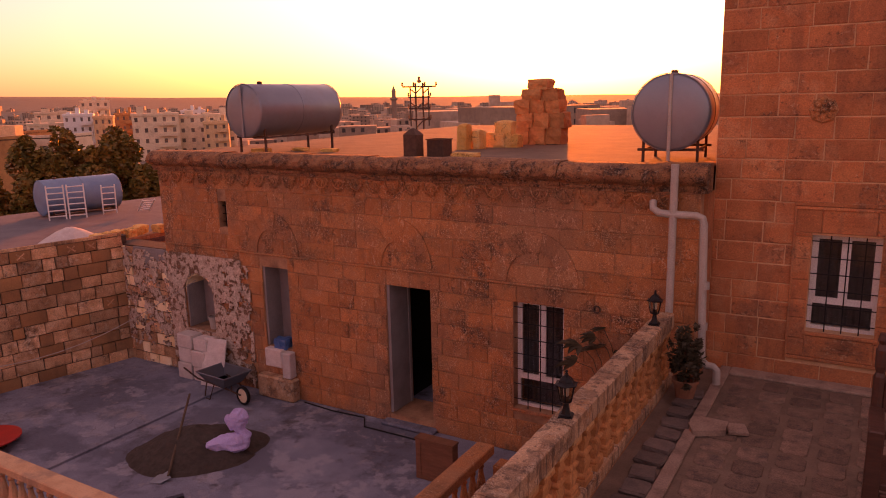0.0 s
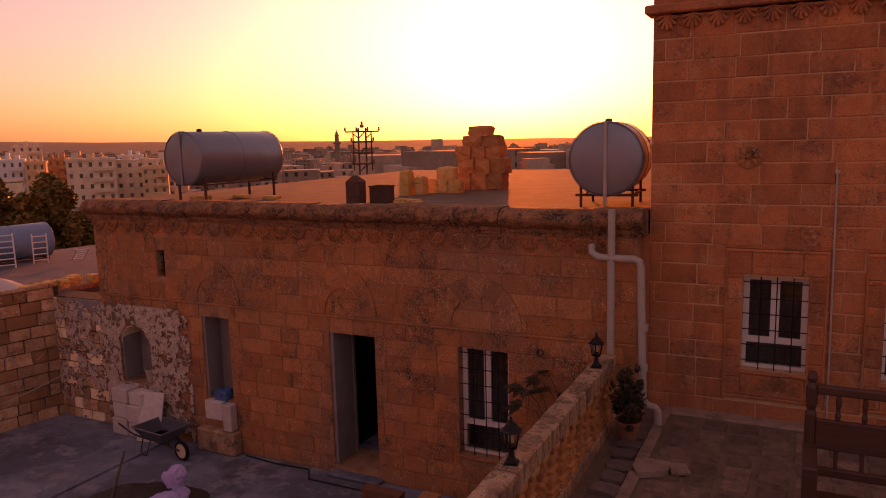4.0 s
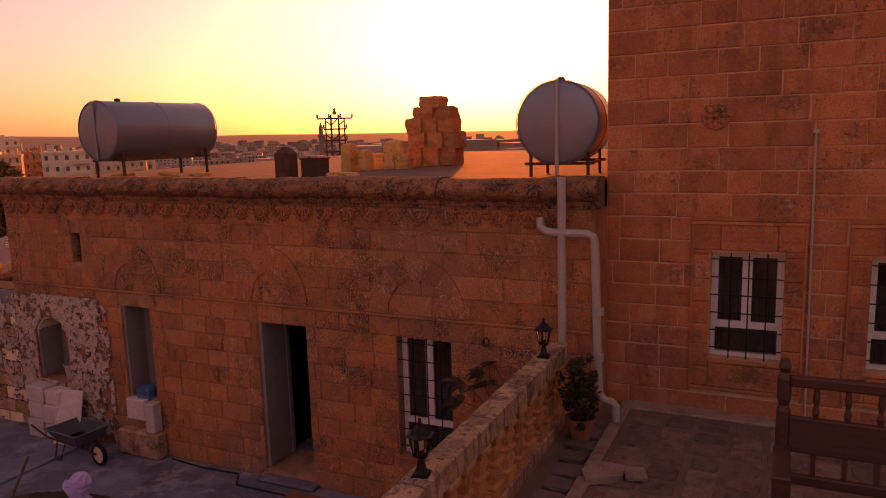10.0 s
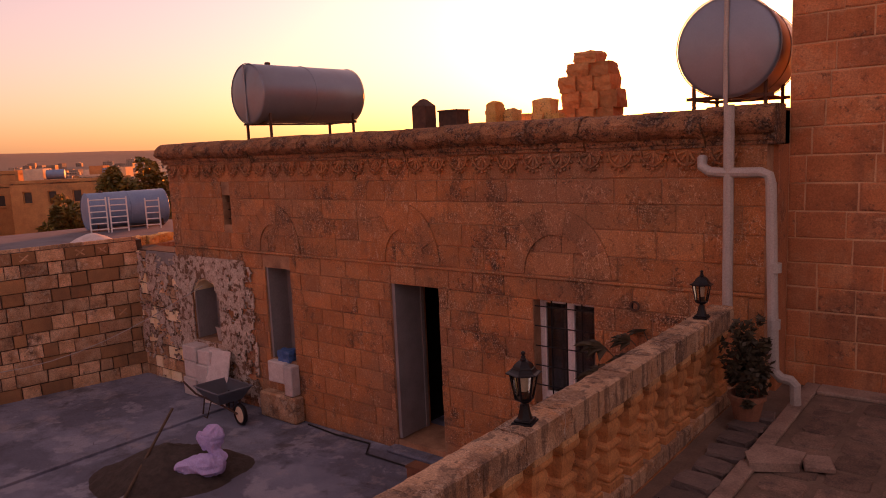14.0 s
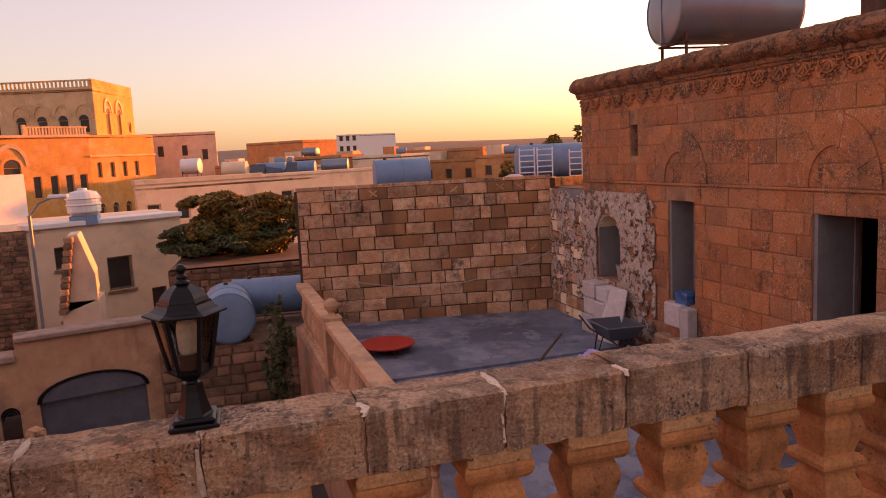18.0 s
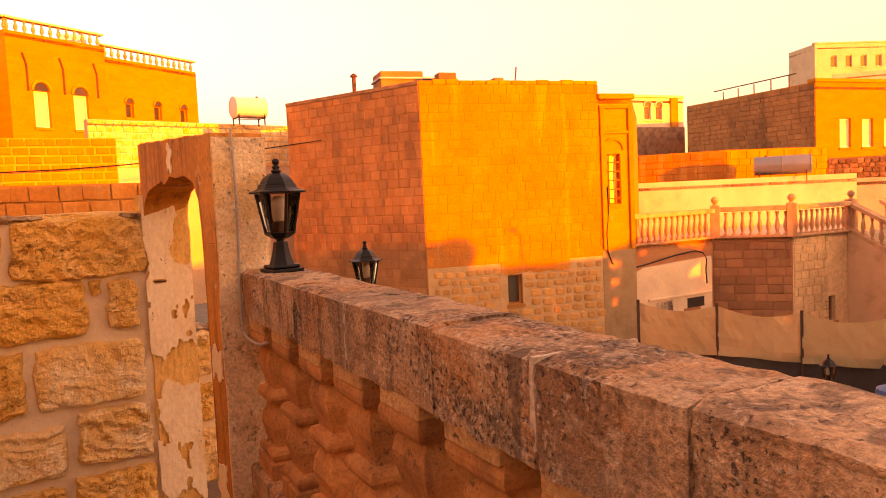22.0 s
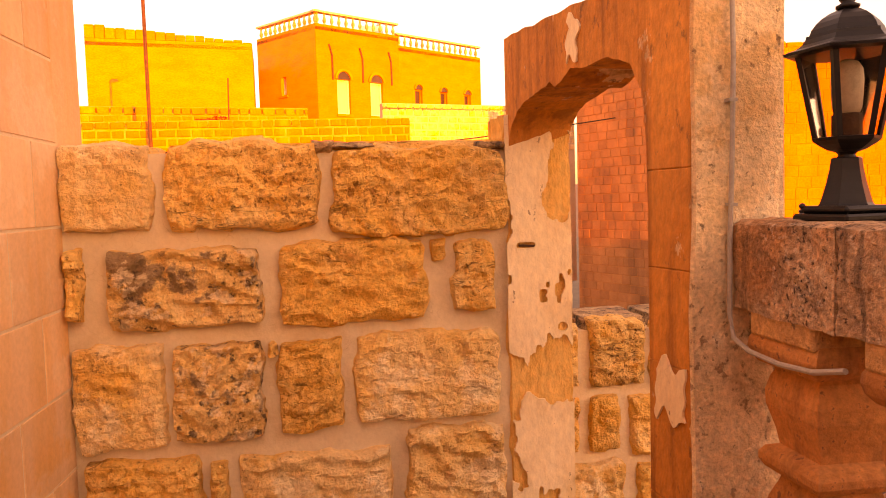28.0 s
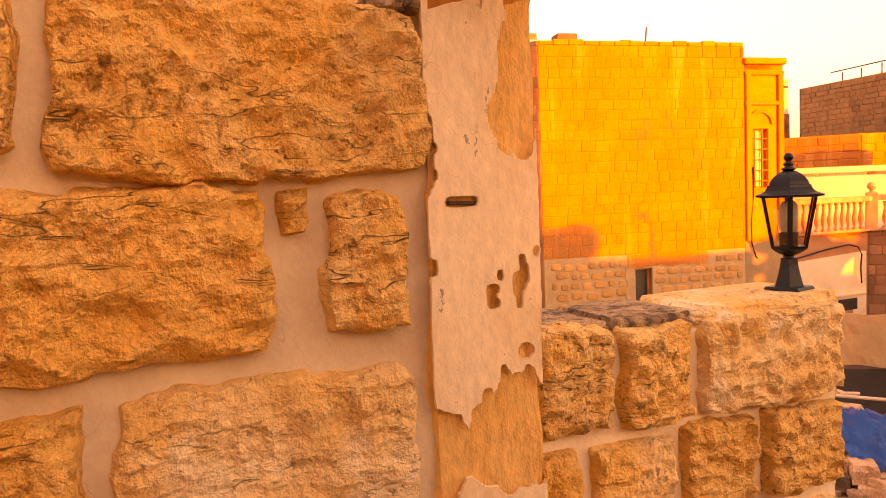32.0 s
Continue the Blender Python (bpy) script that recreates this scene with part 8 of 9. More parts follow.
ladder(-18.76, 12.65, 0.74, 0.95, 0.42, 62, -4)
ladder(-18.5, 13.08, 0.74, 0.95, 0.42, 62, -4)
ladder(-18.4, 14.04, 0.74, 0.85, 0.35, 60, 8, 5)
ladder(-17.6, 14.6, 0.8, 1.3, 0.3, 60, 70, 5)
gravel = tagged(new("gravel_heap"), "small heap of pale gravel on the roof", "gravel heap", kind="")
part("mound", lathe(bmesh.new(), [(0.75, 0), (0.6, 0.1), (0.3, 0.28), (0.1, 0.36), (0.02, 0.37)], 18, None, False), WSTONE, gravel)
gravel.matrix_basis = pose(-15.1, 10.9, 0.74)
for k in range(7):
    tagged(rough_stone("roof_stone", -13.9 - rr.random() * 0.5, 10.9 + 0.25 * k, 0.86 + 0.06, 0.3, 0.22, 0.2, 400 + k), "loose stone on the wall top", "stone", "loose stones on the wall")
pyl = tagged(new("power_pylon"), "short steel pole with crossarms and insulators", "pylon")
for dx in (-0.25, 0.25):
    part("leg", tube(bmesh.new(), [(dx, 0, -8), (dx, 0, 2.6)], 0.07, 6), RUST, pyl)
for z, w in ((2.3, 1.15), (1.6, 0.75), (0.85, 0.75), (0.1, 0.75)):
    part("crossarm", block(-w, w, -0.05, 0.05, z, z + 0.1), RUST, pyl)
    for k in range(4):
        part("insulator", lathe(bmesh.new(), [(0.05, 0), (0.08, 0.08), (0.05, 0.14), (0.07, 0.2), (0.03, 0.26)], 8, Matrix.Translation((-w + 2 * w * k / 3, 0, z + 0.1))), BRICKRED, pyl)
for dx in (-0.62, 0.62):
    part("side_post", tube(bmesh.new(), [(dx, 0, -0.3), (dx, 0, 2.4)], 0.05, 5), RUST, pyl)
    for z in (0.0, 1.0, 1.9):
        part("switch_rod", tube(bmesh.new(), [(dx * 0.4, 0.05, z), (dx, 0.05, z + 0.3)], 0.045, 5), BRICKRED, pyl)
part("cap_insulator", lathe(bmesh.new(), [(0.1, 2.6), (0.16, 2.72), (0.06, 2.86), (0.1, 2.94), (0.02, 3.05)], 8), BRICKRED, pyl)
for z in (-0.4, 0.8, 1.9):
    part("brace", tube(bmesh.new(), [(-0.25, 0, z), (0.25, 0, z + 0.5)], 0.04, 5), RUST, pyl)
pyl.matrix_basis = pose(-26.6, 44.2, 2.2, 0, 0, 30)
mina = tagged(new("minaret"), "slender stone minaret among the city roofs", "minaret")
part("shaft", lathe(bmesh.new(), [(2.4, -40), (2.2, 0), (2.1, 5)], 12), DUSK, mina)
part("balcony", lathe(bmesh.new(), [(2.1, 5), (3.2, 6), (3.2, 7), (2.0, 7.2)], 12), DUSK, mina)
part("spire", lathe(bmesh.new(), [(1.8, 7), (1.7, 12), (2.0, 12.3), (0.1, 17.5)], 12), DUSK, mina)
mina.location = (-356, 526, -3)

WINDOW_FAR = surface("dusty_window", (0.16, 0.12, 0.1), (0.22, 0.17, 0.14), (0.1, 0.08, 0.07), 1, 0.2, rough=0.5, bump=0.0, vary=0.4)
# apartment blocks and the far city
def far_block(x, y, w, d, z0, z1, turn, label, cols, rows_, mat=PALE):
    t = tagged(new("apartment_block"), label, "apartment block")
    m = pose(x, y, 0, 0, 0, turn)
    wins = [((i + 0.28) * w / cols, (i + 0.62) * w / cols, z0 + (j + 0.38) * (z1 - z0) / rows_, z0 + (j + 0.78) * (z1 - z0) / rows_) for i in range(cols) for j in range(rows_)]
    part("wall", wall_mesh(0, w, z0, z1, 0.5, wins, m), mat, t)
    for k, wdw in enumerate(wins):
        part("window", block(wdw[0], wdw[1], 0.3, 0.35, wdw[2], wdw[3], 0, m), WINDOW_FAR, t)
    part("body", block(0, w, 0.5, d, z0, z1 - 0.2, 0, m), mat, t)
    for k in range(3):
        part("roof_box", block(w * (0.12 + 0.3 * k), w * (0.26 + 0.3 * k), 1.0, 3.0, z1 - 0.2, z1 + (1.4, 0.8, 1.9)[(k + cols) % 3], 0, m), mat, t)
    for j in range(1, rows_):
        part("balcony", block(w * 0.55, w * 0.95, -0.9, 0.0, z0 + j * (z1 - z0) / rows_, z0 + j * (z1 - z0) / rows_ + 0.75, 0, m), mat, t)
    part("roof_parapet", block(-0.2, w + 0.2, -0.2, d, z1 - 0.2, z1 + 0.4, 0, m), mat, t)


far_block(-151.7, 114.9, 10.5, 9, -14, 1.2, 52, "pale four-storey apartment block in the valley", 5, 6)
far_block(-149.0, 126.0, 14, 9, -14, 0.6, 48, "pale apartment block with a set-back roof", 6, 6)
far_block(-223, 134, 16, 12, -16, 1.6, 57, "grey apartment block in the valley town", 6, 6)
far_block(-274.5, 183.5, 11, 12, -16, 5.3, 56, "tall pale apartment block in the valley town", 4, 7)
far_block(-168.8, 116.6, 4.5, 10, -14, 0.7, 52, "narrow brown apartment block in the valley town", 3, 6, HONEY)
far_block(-182.2, 132.4, 4.8, 10, -14, 1.1, 50, "dark brown apartment block in the valley town", 3, 6, RUST_OCHRE)
far_block(-153.0, 129.3, 5.8, 10, -14, -1.3, 48, "blank grey apartment flank in the valley town", 1, 1, DUSK)
far_block(-137.8, 124.0, 5.7, 10, -14, -1.0, 45, "five-storey apartment block with balconies", 3, 6, HONEY)
far_block(-198.3, 168.6, 7.7, 10, -14, 1.1, 48, "white-roofed apartment block in the valley town", 4, 6, WHITE)
far_block(-180.9, 116.4, 7.0, 10, -14, 1.3, 54, "tall white apartment block in the valley town", 4, 6, WHITE)
far_block(-190, 112, 12, 10, -14, -1.0, 58, "low white apartment block in the valley town", 5, 4)


def land(x, y):
    """Height of the ground: level by the houses, a valley to the north and west, then hills."""
    r = math.hypot(x, y)
    a = math.atan2(x, y)
    near = -5.6
    s = min(max((r - 70) / 380, 0), 1)
    valley = near - 17 * s * s * (3 - 2 * s)
    ridge = -8 + 56 * min(max((-a - 0.2) / 1.2, 0), 1) + 9 * noise.noise((math.cos(a) * 3, math.sin(a) * 3, 0.5))
    u = min(max((r - 900) / 1900, 0), 1)
    return valley + (ridge - valley) * u * u * (3 - 2 * u) + (3 * noise.noise((x * 0.004, y * 0.004, 2)) if r > 200 else 0)


radii = [0, 20, 45, 70, 100, 140, 190, 250, 330, 430, 560, 720, 900, 1150, 1450, 1800, 2200, 2650, 3100, 3600, 4300]
verts, faces = [], []
for j, r in enumerate(radii):
    for k in range(120):
        a = 2 * math.pi * k / 120
        verts.append((r * math.sin(a), r * math.cos(a), land(r * math.sin(a), r * math.cos(a))))
for j in range(len(radii) - 1):
    for k in range(120):
        q = (k + 1) % 120
        faces.append((j * 120 + k, j * 120 + q, (j + 1) * 120 + q, (j + 1) * 120 + k))
me = bpy.data.meshes.new("ground")
me.from_pydata(verts, [], faces)
me.materials.append(EARTH)
structure(new("ground", me), "dry brown ground falling to a valley and rising to far hills", "ground")

rc = random.Random(77)
verts, faces = [], []


def add_box(x, y, z0, z1, w, d, turn):
    i = len(verts)
    c, s = math.cos(turn), math.sin(turn)
    for z in (z0, z1):
        for px, py in ((-w, -d), (w, -d), (w, d), (-w, d)):
            verts.append((x + px * c - py * s, y + px * s + py * c, z))
    faces.extend([tuple(i + k for k in q) for q in ((3, 2, 1, 0), (4, 5, 6, 7), (0, 1, 5, 4), (1, 2, 6, 5), (2, 3, 7, 6), (3, 0, 4, 7))])


wv, wf = [], []
for _ in range(1900):
    a = radians(rc.uniform(-105, -2))
    r = 110 + 1500 * rc.random() ** 1.3
    x, y = r * math.sin(a), r * math.cos(a)
    if r < 260 and -1.3 < a < -0.55:
        continue
    g0 = land(x, y)
    h = rc.choice((4, 4, 6, 7, 9, 12)) * (1 if r > 200 else 0.7)
    w, d, t = rc.uniform(4, 9), rc.uniform(4, 8), rc.uniform(-0.3, 0.3) + 0.8
    add_box(x, y, g0 - 3, g0 + h, w, d, t)
    if rc.random() < 0.5:
        add_box(x + rc.uniform(-2, 2), y + rc.uniform(-2, 2), g0 + h, g0 + h + rc.uniform(0.8, 2.5), rc.uniform(0.8, 2), rc.uniform(0.8, 2), t)
    c, s = math.cos(t), math.sin(t)
    for k in range(int(w / 1.6)):
        for j in range(int(h / 3)):
            px, pz = -w + 1.6 + 3.2 * k, g0 + 1 + 3 * j
            for side in (0, 1):
                i = len(wv)
                for qx, qz in ((-0.6, 0), (0.6, 0), (0.6, 1.4), (-0.6, 1.4)):
                    lx, ly = (px + qx, -d - 0.03) if side == 0 else (w + 0.03, (px + qx) * d / w)
                    wv.append((x + lx * c - ly * s, y + lx * s + ly * c, pz + qz))
                wf.append((i, i + 1, i + 2, i + 3))
for nm, v_, f_, mat, lab in (("far_city", verts, faces, DUSK, "many small pale flat-roofed houses of the far town"), ("far_windows", wv, wf, WINDOW_DARK, "dark windows of the far town houses")):
    me = bpy.data.meshes.new(nm)
    me.from_pydata(v_, [], f_)
    me.materials.append(mat)
    tagged(new(nm, me), lab, "far town", kind="stuff")

# ---- stones of the walls, floors: last ----
def unit_stone(seed, jit=0.05, inset=0.03):
    """A block over the unit square, front at y = -1, with worn edges."""
    rng = random.Random(seed)
    bm = bmesh.new()
    ring = [(0, 0), (1, 0), (1, 1), (0, 1)]
    j = [(rng.uniform(-jit, jit) * 0.4, rng.uniform(-jit, jit)) for _ in ring]
    back = [bm.verts.new((u, 0.3, z)) for u, z in ring]
    mid = [bm.verts.new((u + a * (0.4), -0.55, z + b * 0.3)) for (u, z), (a, b) in zip(ring, j)]
    fr = [bm.verts.new((u + (inset if u == 0 else -inset) + a, -1 + rng.uniform(-0.1, 0.15), z + (inset * 1.5 if z == 0 else -inset * 1.5) + b * 0.4)) for (u, z), (a, b) in zip(ring, j)]
    for a, b in ((back, mid), (mid, fr)):
        for k in range(4):
            q = (k + 1) % 4
            bm.faces.new((a[k], a[q], b[q], b[k]))
    c = bm.verts.new((0.5 + rng.uniform(-0.2, 0.2), -1.12, 0.5 + rng.uniform(-0.2, 0.2)))
    for k in range(4):
        bm.faces.new((fr[k], fr[(k + 1) % 4], c))
    me = bpy.data.meshes.new("stone")
    bm.to_mesh(me)
    bm.free()
    return me


def cut(rects, holes):
    """Takes the holes out of rows of (u0, u1, z0, z1)."""
    out = list(rects)
    for h in holes:
        nxt = []
        for a, b, c, d in out:
            if b <= h[0] or a >= h[1] or d <= h[2] + 0.03 or c >= h[3] - 0.03:
                nxt.append((a, b, c, d))
                continue
            if a < h[0]:
                nxt.append((a, h[0], c, d))
            if b > h[1]:
                nxt.append((h[1], b, c, d))
        out = [r for r in nxt if r[1] - r[0] > 0.05]
    return out


def ashlar(parent, m, u0, u1, z0, z1, holes, course, wide, mats, proud=0.018, joint=0.008, seed=1, limit=300, near=0.0, name="stone", jit=0.05):
    """Courses of stones on a wall plane. mats: material, or two with the share of the second. The ones nearest to u = near are objects, the rest one mesh."""
    rng = random.Random(seed)
    rects, z = [], z0
    while z < z1 - 0.04:
        h = min(course * rng.uniform(0.93, 1.07), z1 - z)
        if z1 - z - h < 0.08:
            h = z1 - z
        u = u0 - rng.uniform(0, wide[1] * 0.6)
        while u < u1:
            w = rng.uniform(*wide)
            a, b = max(u, u0), min(u + w, u1)
            if b - a > 0.04:
                rects.append((a, b, z, z + h))
            u += w
        z += h
    rects = cut(rects, holes)
    rects.sort(key=lambda r: abs((r[0] + r[1]) / 2 - near))
    meshes = [unit_stone(seed * 10 + k, jit) for k in range(6)]
    by_mat = {}
    for k, mat in enumerate(mats[:-1] if len(mats) > 1 else mats):
        by_mat[k] = []
        for me in meshes:
            c = me.copy()
            c.materials.append(mat)
            by_mat[k].append(c)
    verts, faces = [], []
    for n, (a, b, c, d) in enumerate(rects):
        pick = 1 if len(by_mat) > 1 and rng.random() < mats[-1] else 0
        me = by_mat[pick][rng.randrange(6)]
        t = m @ Matrix.Translation((a + joint / 2, 0, c + joint / 2)) @ Matrix.Diagonal((b - a - joint, proud * rng.uniform(0.7, 1.25), d - c - joint, 1))
        if n < limit:
            ob = new(name, me)
            ob.parent = parent
            ob.matrix_basis = t
        else:
            i = len(verts)
            verts.extend(t @ v.co for v in me.vertices)
            faces.extend([tuple(i + k for k in p.vertices) for p in me.polygons])
    if verts:
        me = bpy.data.meshes.new("stonework")
        me.from_pydata(verts, [], faces)
        me.materials.append(mats[0])
        ob = new("stonework", me)
        ob.parent = parent
        ob["kind"] = "stuff"
    return rects


# openings with their lintel and arch zones left free
a_holes = [(h[0], h[1], h[2], h[3]) for h in A_OPEN.values()]
ashlar(wall_a, front(YA), -11.9, -1.36, COURT, 0.995, a_holes, 0.275, (0.3, 0.66), (STONE_A,), 0.015, 0.009, 2, 300, -6.0)
ashlar(wall_a, front(YA), -11.9, -1.36, 1.035, 2.5, [A_OPEN["small_window"]], 0.29, (0.34, 0.74), (STONE_A,), 0.014, 0.009, 3, 300, -6.0)
ashlar(wall_ext, front(YA + 0.02), -13.5, -11.9, COURT, 0.84, [], 0.24, (0.2, 0.42), (STONE_W, JAMB, 0.35), 0.03, 0.02, 4, 300, -12, "rubble_stone", 0.12)
b_holes = [(x0 - 0.2, x0 + 0.99, 0.46, 2.25) for x0 in (-0.07, 1.58)]
ashlar(wall_b, front(YB), -1.3, 6.5, -0.05, 5.42, b_holes, 0.268, (0.34, 0.62), (STONE_B,), 0.012, 0.016, 5, 300, 0.3, "stone", 0.09)
rects = ashlar(wall_w, W_M, 0.0, W_LEN, COURT, 1.04, [], 0.255, (0.2, 0.62), (STONE_W, WEATHERED_SHADED, 0.25), 0.04, 0.017, 6, 300, 2.5, "stone", 0.14)
rng = random.Random(9)
for a, b, c, d in rects:
    if (d > 1.0 and rng.random() < 0.75 or rng.random() < 0.05) and b - a > 0.2:
        cx, cz, s = (a + b) / 2, (c + d) / 2, 0.075
        bm = bmesh.new()
        for ang in (38, -38):
            box(bm, -s * 1.25, s * 1.25, -0.012, 0.0, -0.014, 0.014, W_M @ Matrix.Translation((cx, -0.03, cz)) @ Matrix.Rotation(radians(ang), 4, "Y"))
        part("carved_cross", bm, STONE_W, wall_w)
ashlar(wall_w, W_M @ Matrix.Translation((0, -0.01, 0)) , -0.02, W_LEN, 1.04, 1.12, [], 0.08, (0.3, 0.6), (STONE_W,), 0.03, 0.012, 7, 60, 2.5, "coping_stone")

# old render round the niche, flaked off in places
FLAKE = surface("old_white_render", (0.56, 0.47, 0.38), (0.42, 0.32, 0.25), (0.2, 0.12, 0.075), 6, 0.4, stain_scale=2.2, vary=0.04, bump=0.8, fine=35, bump_dist=0.015, pits=[(9, 0.54, 0.57, (0.17, 0.085, 0.045), 0.9)], grit=0.8)
CELL = 0.035


def old_render(parent, u0, nu, y, keep):
    """A ragged skin of old render over a wall front, kept where keep(u, z) is true."""
    verts, faces, seen = [], [], {}

    def vert(i, k):
        if (i, k) not in seen:
            u, z = u0 + CELL * i, COURT + 0.04 + CELL * k
            seen[i, k] = len(verts)
            verts.append((u + 0.012 * noise.noise((u * 40, z * 40, 1)), y - 0.034 - 0.012 * noise.noise((u * 5, z * 5, 2)) - 0.006 * noise.noise((u * 22, z * 22, 7)), z + 0.012 * noise.noise((u * 40, z * 40, 9))))
        return seen[i, k]

    for i in range(nu):
        for k in range(73):
            u, z = u0 + CELL * (i + 0.5), COURT + 0.04 + CELL * (k + 0.5)
            n = noise.noise((u * 3.1, z * 3.1, 4)) + 0.6 * noise.noise((u * 8, z * 8, 5)) + 0.4 * noise.noise((u * 19, z * 19, 6))
            if keep(u, z, n):
                faces.append((vert(i, k), vert(i + 1, k), vert(i + 1, k + 1), vert(i, k + 1)))
    me = bpy.data.meshes.new("old_render")
    me.from_pydata(verts, [], faces)
    bm = bmesh.new()
    bm.from_mesh(me)
    bmesh.ops.solidify(bm, geom=bm.faces[:], thickness=-0.022)
    part("old_render", fix_normals(bm), FLAKE, parent)


def by_niche(u, z, n):
    edge = max(0, (u + 10.0) * 0.9, (z - 0.75) * 1.2, (-1.2 - z) * 0.8)
    in_arch = (-11.42 < u < -10.58 and -0.72 < z < 0.02) or ((u + 11.0) ** 2 / 0.42 ** 2 + (z - 0.02) ** 2 / 0.43 ** 2 < 1 and z >= 0)
    in_window = any(h[0] - 0.02 < u < h[1] + 0.02 and h[2] - 0.02 < z < h[3] + 0.02 for h in list(A_OPEN.values())[1:])
    return n + edge * 1.4 < 0.5 and not in_arch and not in_window


old_render(wall_a, -11.86, 66, YA, by_niche)
old_render(wall_ext, -13.3, 40, YA + 0.015, lambda u, z, n: n + max(0, -0.9 - z) * 0.8 < 0.02 and z < 0.8)
patch = block(-12.95, -11.93, YA - 0.03, YA + 0.02, 0.42, 0.845)
bmesh.ops.subdivide_edges(patch, edges=patch.edges[:], cuts=12, use_grid_fill=True)
for v in patch.verts:
    v.co += Vector((0.05 * noise.noise((2, 5, v.co.z * 8)), 0.012 * noise.noise(v.co * 7), 0.06 * noise.noise((v.co.x * 4, 1, 7)) * (v.co.z < 0.6)))
part("cement_patch", patch, GREY_PLASTER, wall_ext)


def rugged(parent, m, a, b, c, d, seed, mat, depth=0.04, name="rough_stone"):
    """One quarry-faced stone over (a, b) by (c, d) with a broken outline and a hacked, layered face."""
    nu, nz = max(8, int((b - a) / 0.0095)), max(7, int((d - c) / 0.0095))
    verts, faces = [], []
    off = Vector((seed * 5.3, seed * 2.1, seed * 0.7))
    grain = 0.6 + 0.8 * noise.noise(off + Vector((9, 4, 1)))
    lean = Vector((noise.noise(off), 0, noise.noise(off + Vector((3, 1, 2)))))
    for i in range(nu + 1):
        for j in range(nz + 1):
            s, t = i / nu * 2 - 1, j / nz * 2 - 1
            e = max(abs(s), abs(t))
            rnd = 1 - 0.05 * (abs(s * t)) ** 3
            u = (a + b) / 2 + (b - a) / 2 * s * rnd
            z = (c + d) / 2 + (d - c) / 2 * t * rnd
            p = Vector((u, 0, z))
            wob = (0.024 * noise.noise(p * 9 + off) + 0.01 * noise.noise(p * 30 + off)) * e ** 6
            strata = 1 - 2 * abs(noise.noise(Vector((u * 4.5 + 0.4 * z, 1, z * 24 + 1.5 * noise.noise(p * 6 + off))) + off))
            hack = 1 - 2 * abs(noise.noise(p * 13 + off))
            face = 0.8 + 0.3 * noise.noise(p * 5 + off) + 0.46 * strata * grain + 0.42 * hack + 0.3 * noise.noise(p * 28 + off) + 0.17 * noise.noise(p * 62 + off) + 0.3 * (lean.x * s + lean.z * t)
            rim = (1 - max(abs(s) ** (60 * (b - a)), abs(t) ** (60 * (d - c))))
            y = -depth * max(0.12, face) * max(0, rim) ** 0.6 + 0.012 * (e > 0.999)
            verts.append(m @ Vector((u + wob * (1 if s > 0 else -1), y, z + wob)))
    for i in range(nu):
        for j in range(nz):
            k = i * (nz + 1) + j
            faces.append((k, k + nz + 1, k + nz + 2, k + 1))
    me = bpy.data.meshes.new(name)
    me.from_pydata(verts, [], faces)
    me.materials.append(mat)
    ob = new(name, me)
    ob.parent = parent
    return ob


STONES_S = [(-0.168, 0.126, 0.936, 1.222), (0.157, 0.662, 0.93, 1.222), (0.698, 1.31, 0.89, 1.2), (-0.16, -0.1, 0.648, 0.896), (-0.036, 0.466, 0.605, 0.882), (0.51, 1.017, 0.597, 0.886),
            (1.037, 1.081, 0.795, 0.872), (1.108, 1.262, 0.618, 0.877), (-0.165, 0.138, 0.203, 0.57), (0.155, 0.453, 0.218, 0.56), (0.497, 0.714, 0.227, 0.554), (0.753, 1.272, 0.246, 0.565),
            (-0.137, 0.238, -0.095, 0.182), (0.262, 0.323, -0.091, 0.153), (0.347, 0.878, -0.105, 0.165), (0.928, 1.294, -0.066, 0.22), (0.47, 0.5, 0.49, 0.56), (-0.14, 0.26, -0.37, -0.14), (0.31, 0.58, -0.37, -0.14), (0.61, 0.87, -0.37, -0.14), (0.9, 1.29, -0.37, -0.12)]
for k, r in enumerate(STONES_S):
    rugged(wall_s, S_M, *r, k + 1, STONE_LICHEN if k in (4, 9) else STONE_S if k not in (0, 8, 11, 14, 15) else STONE_PALE, 0.03 if k in (0, 8, 10, 11, 14) else 0.042)
for k, (a, b, c, d) in enumerate(((0.64, 0.72, 1.185, 1.225), (0.7, 0.86, 1.19, 1.206), (1.2, 1.31, 1.18, 1.212))):
    rugged(wall_s, S_M, a, b, c, d, 40 + k, CRUST, 0.03, "lichen_crust")
STONES_L = [(1.45, 1.66, 0.23, 0.5), (1.7, 1.938, 0.232, 0.515), (1.965, 2.19, 0.218, 0.492), (2.232, 2.79, 0.212, 0.502), (1.45, 1.66, -0.03, 0.19), (1.69, 1.83, -0.03, 0.205), (1.87, 2.13, -0.06, 0.188), (2.163, 2.436, -0.07, 0.207), (2.472, 2.785, -0.07, 0.2),
            (1.534, 1.855, -0.389, -0.077), (1.901, 2.268, -0.389, -0.096), (2.323, 2.525, -0.353, -0.114), (2.553, 2.785, -0.343, -0.105)]
for k, r in enumerate(STONES_L):
    rugged(wall_l, L_M, *r, k + 40, STONE_S if k % 3 else STONE_PALE)
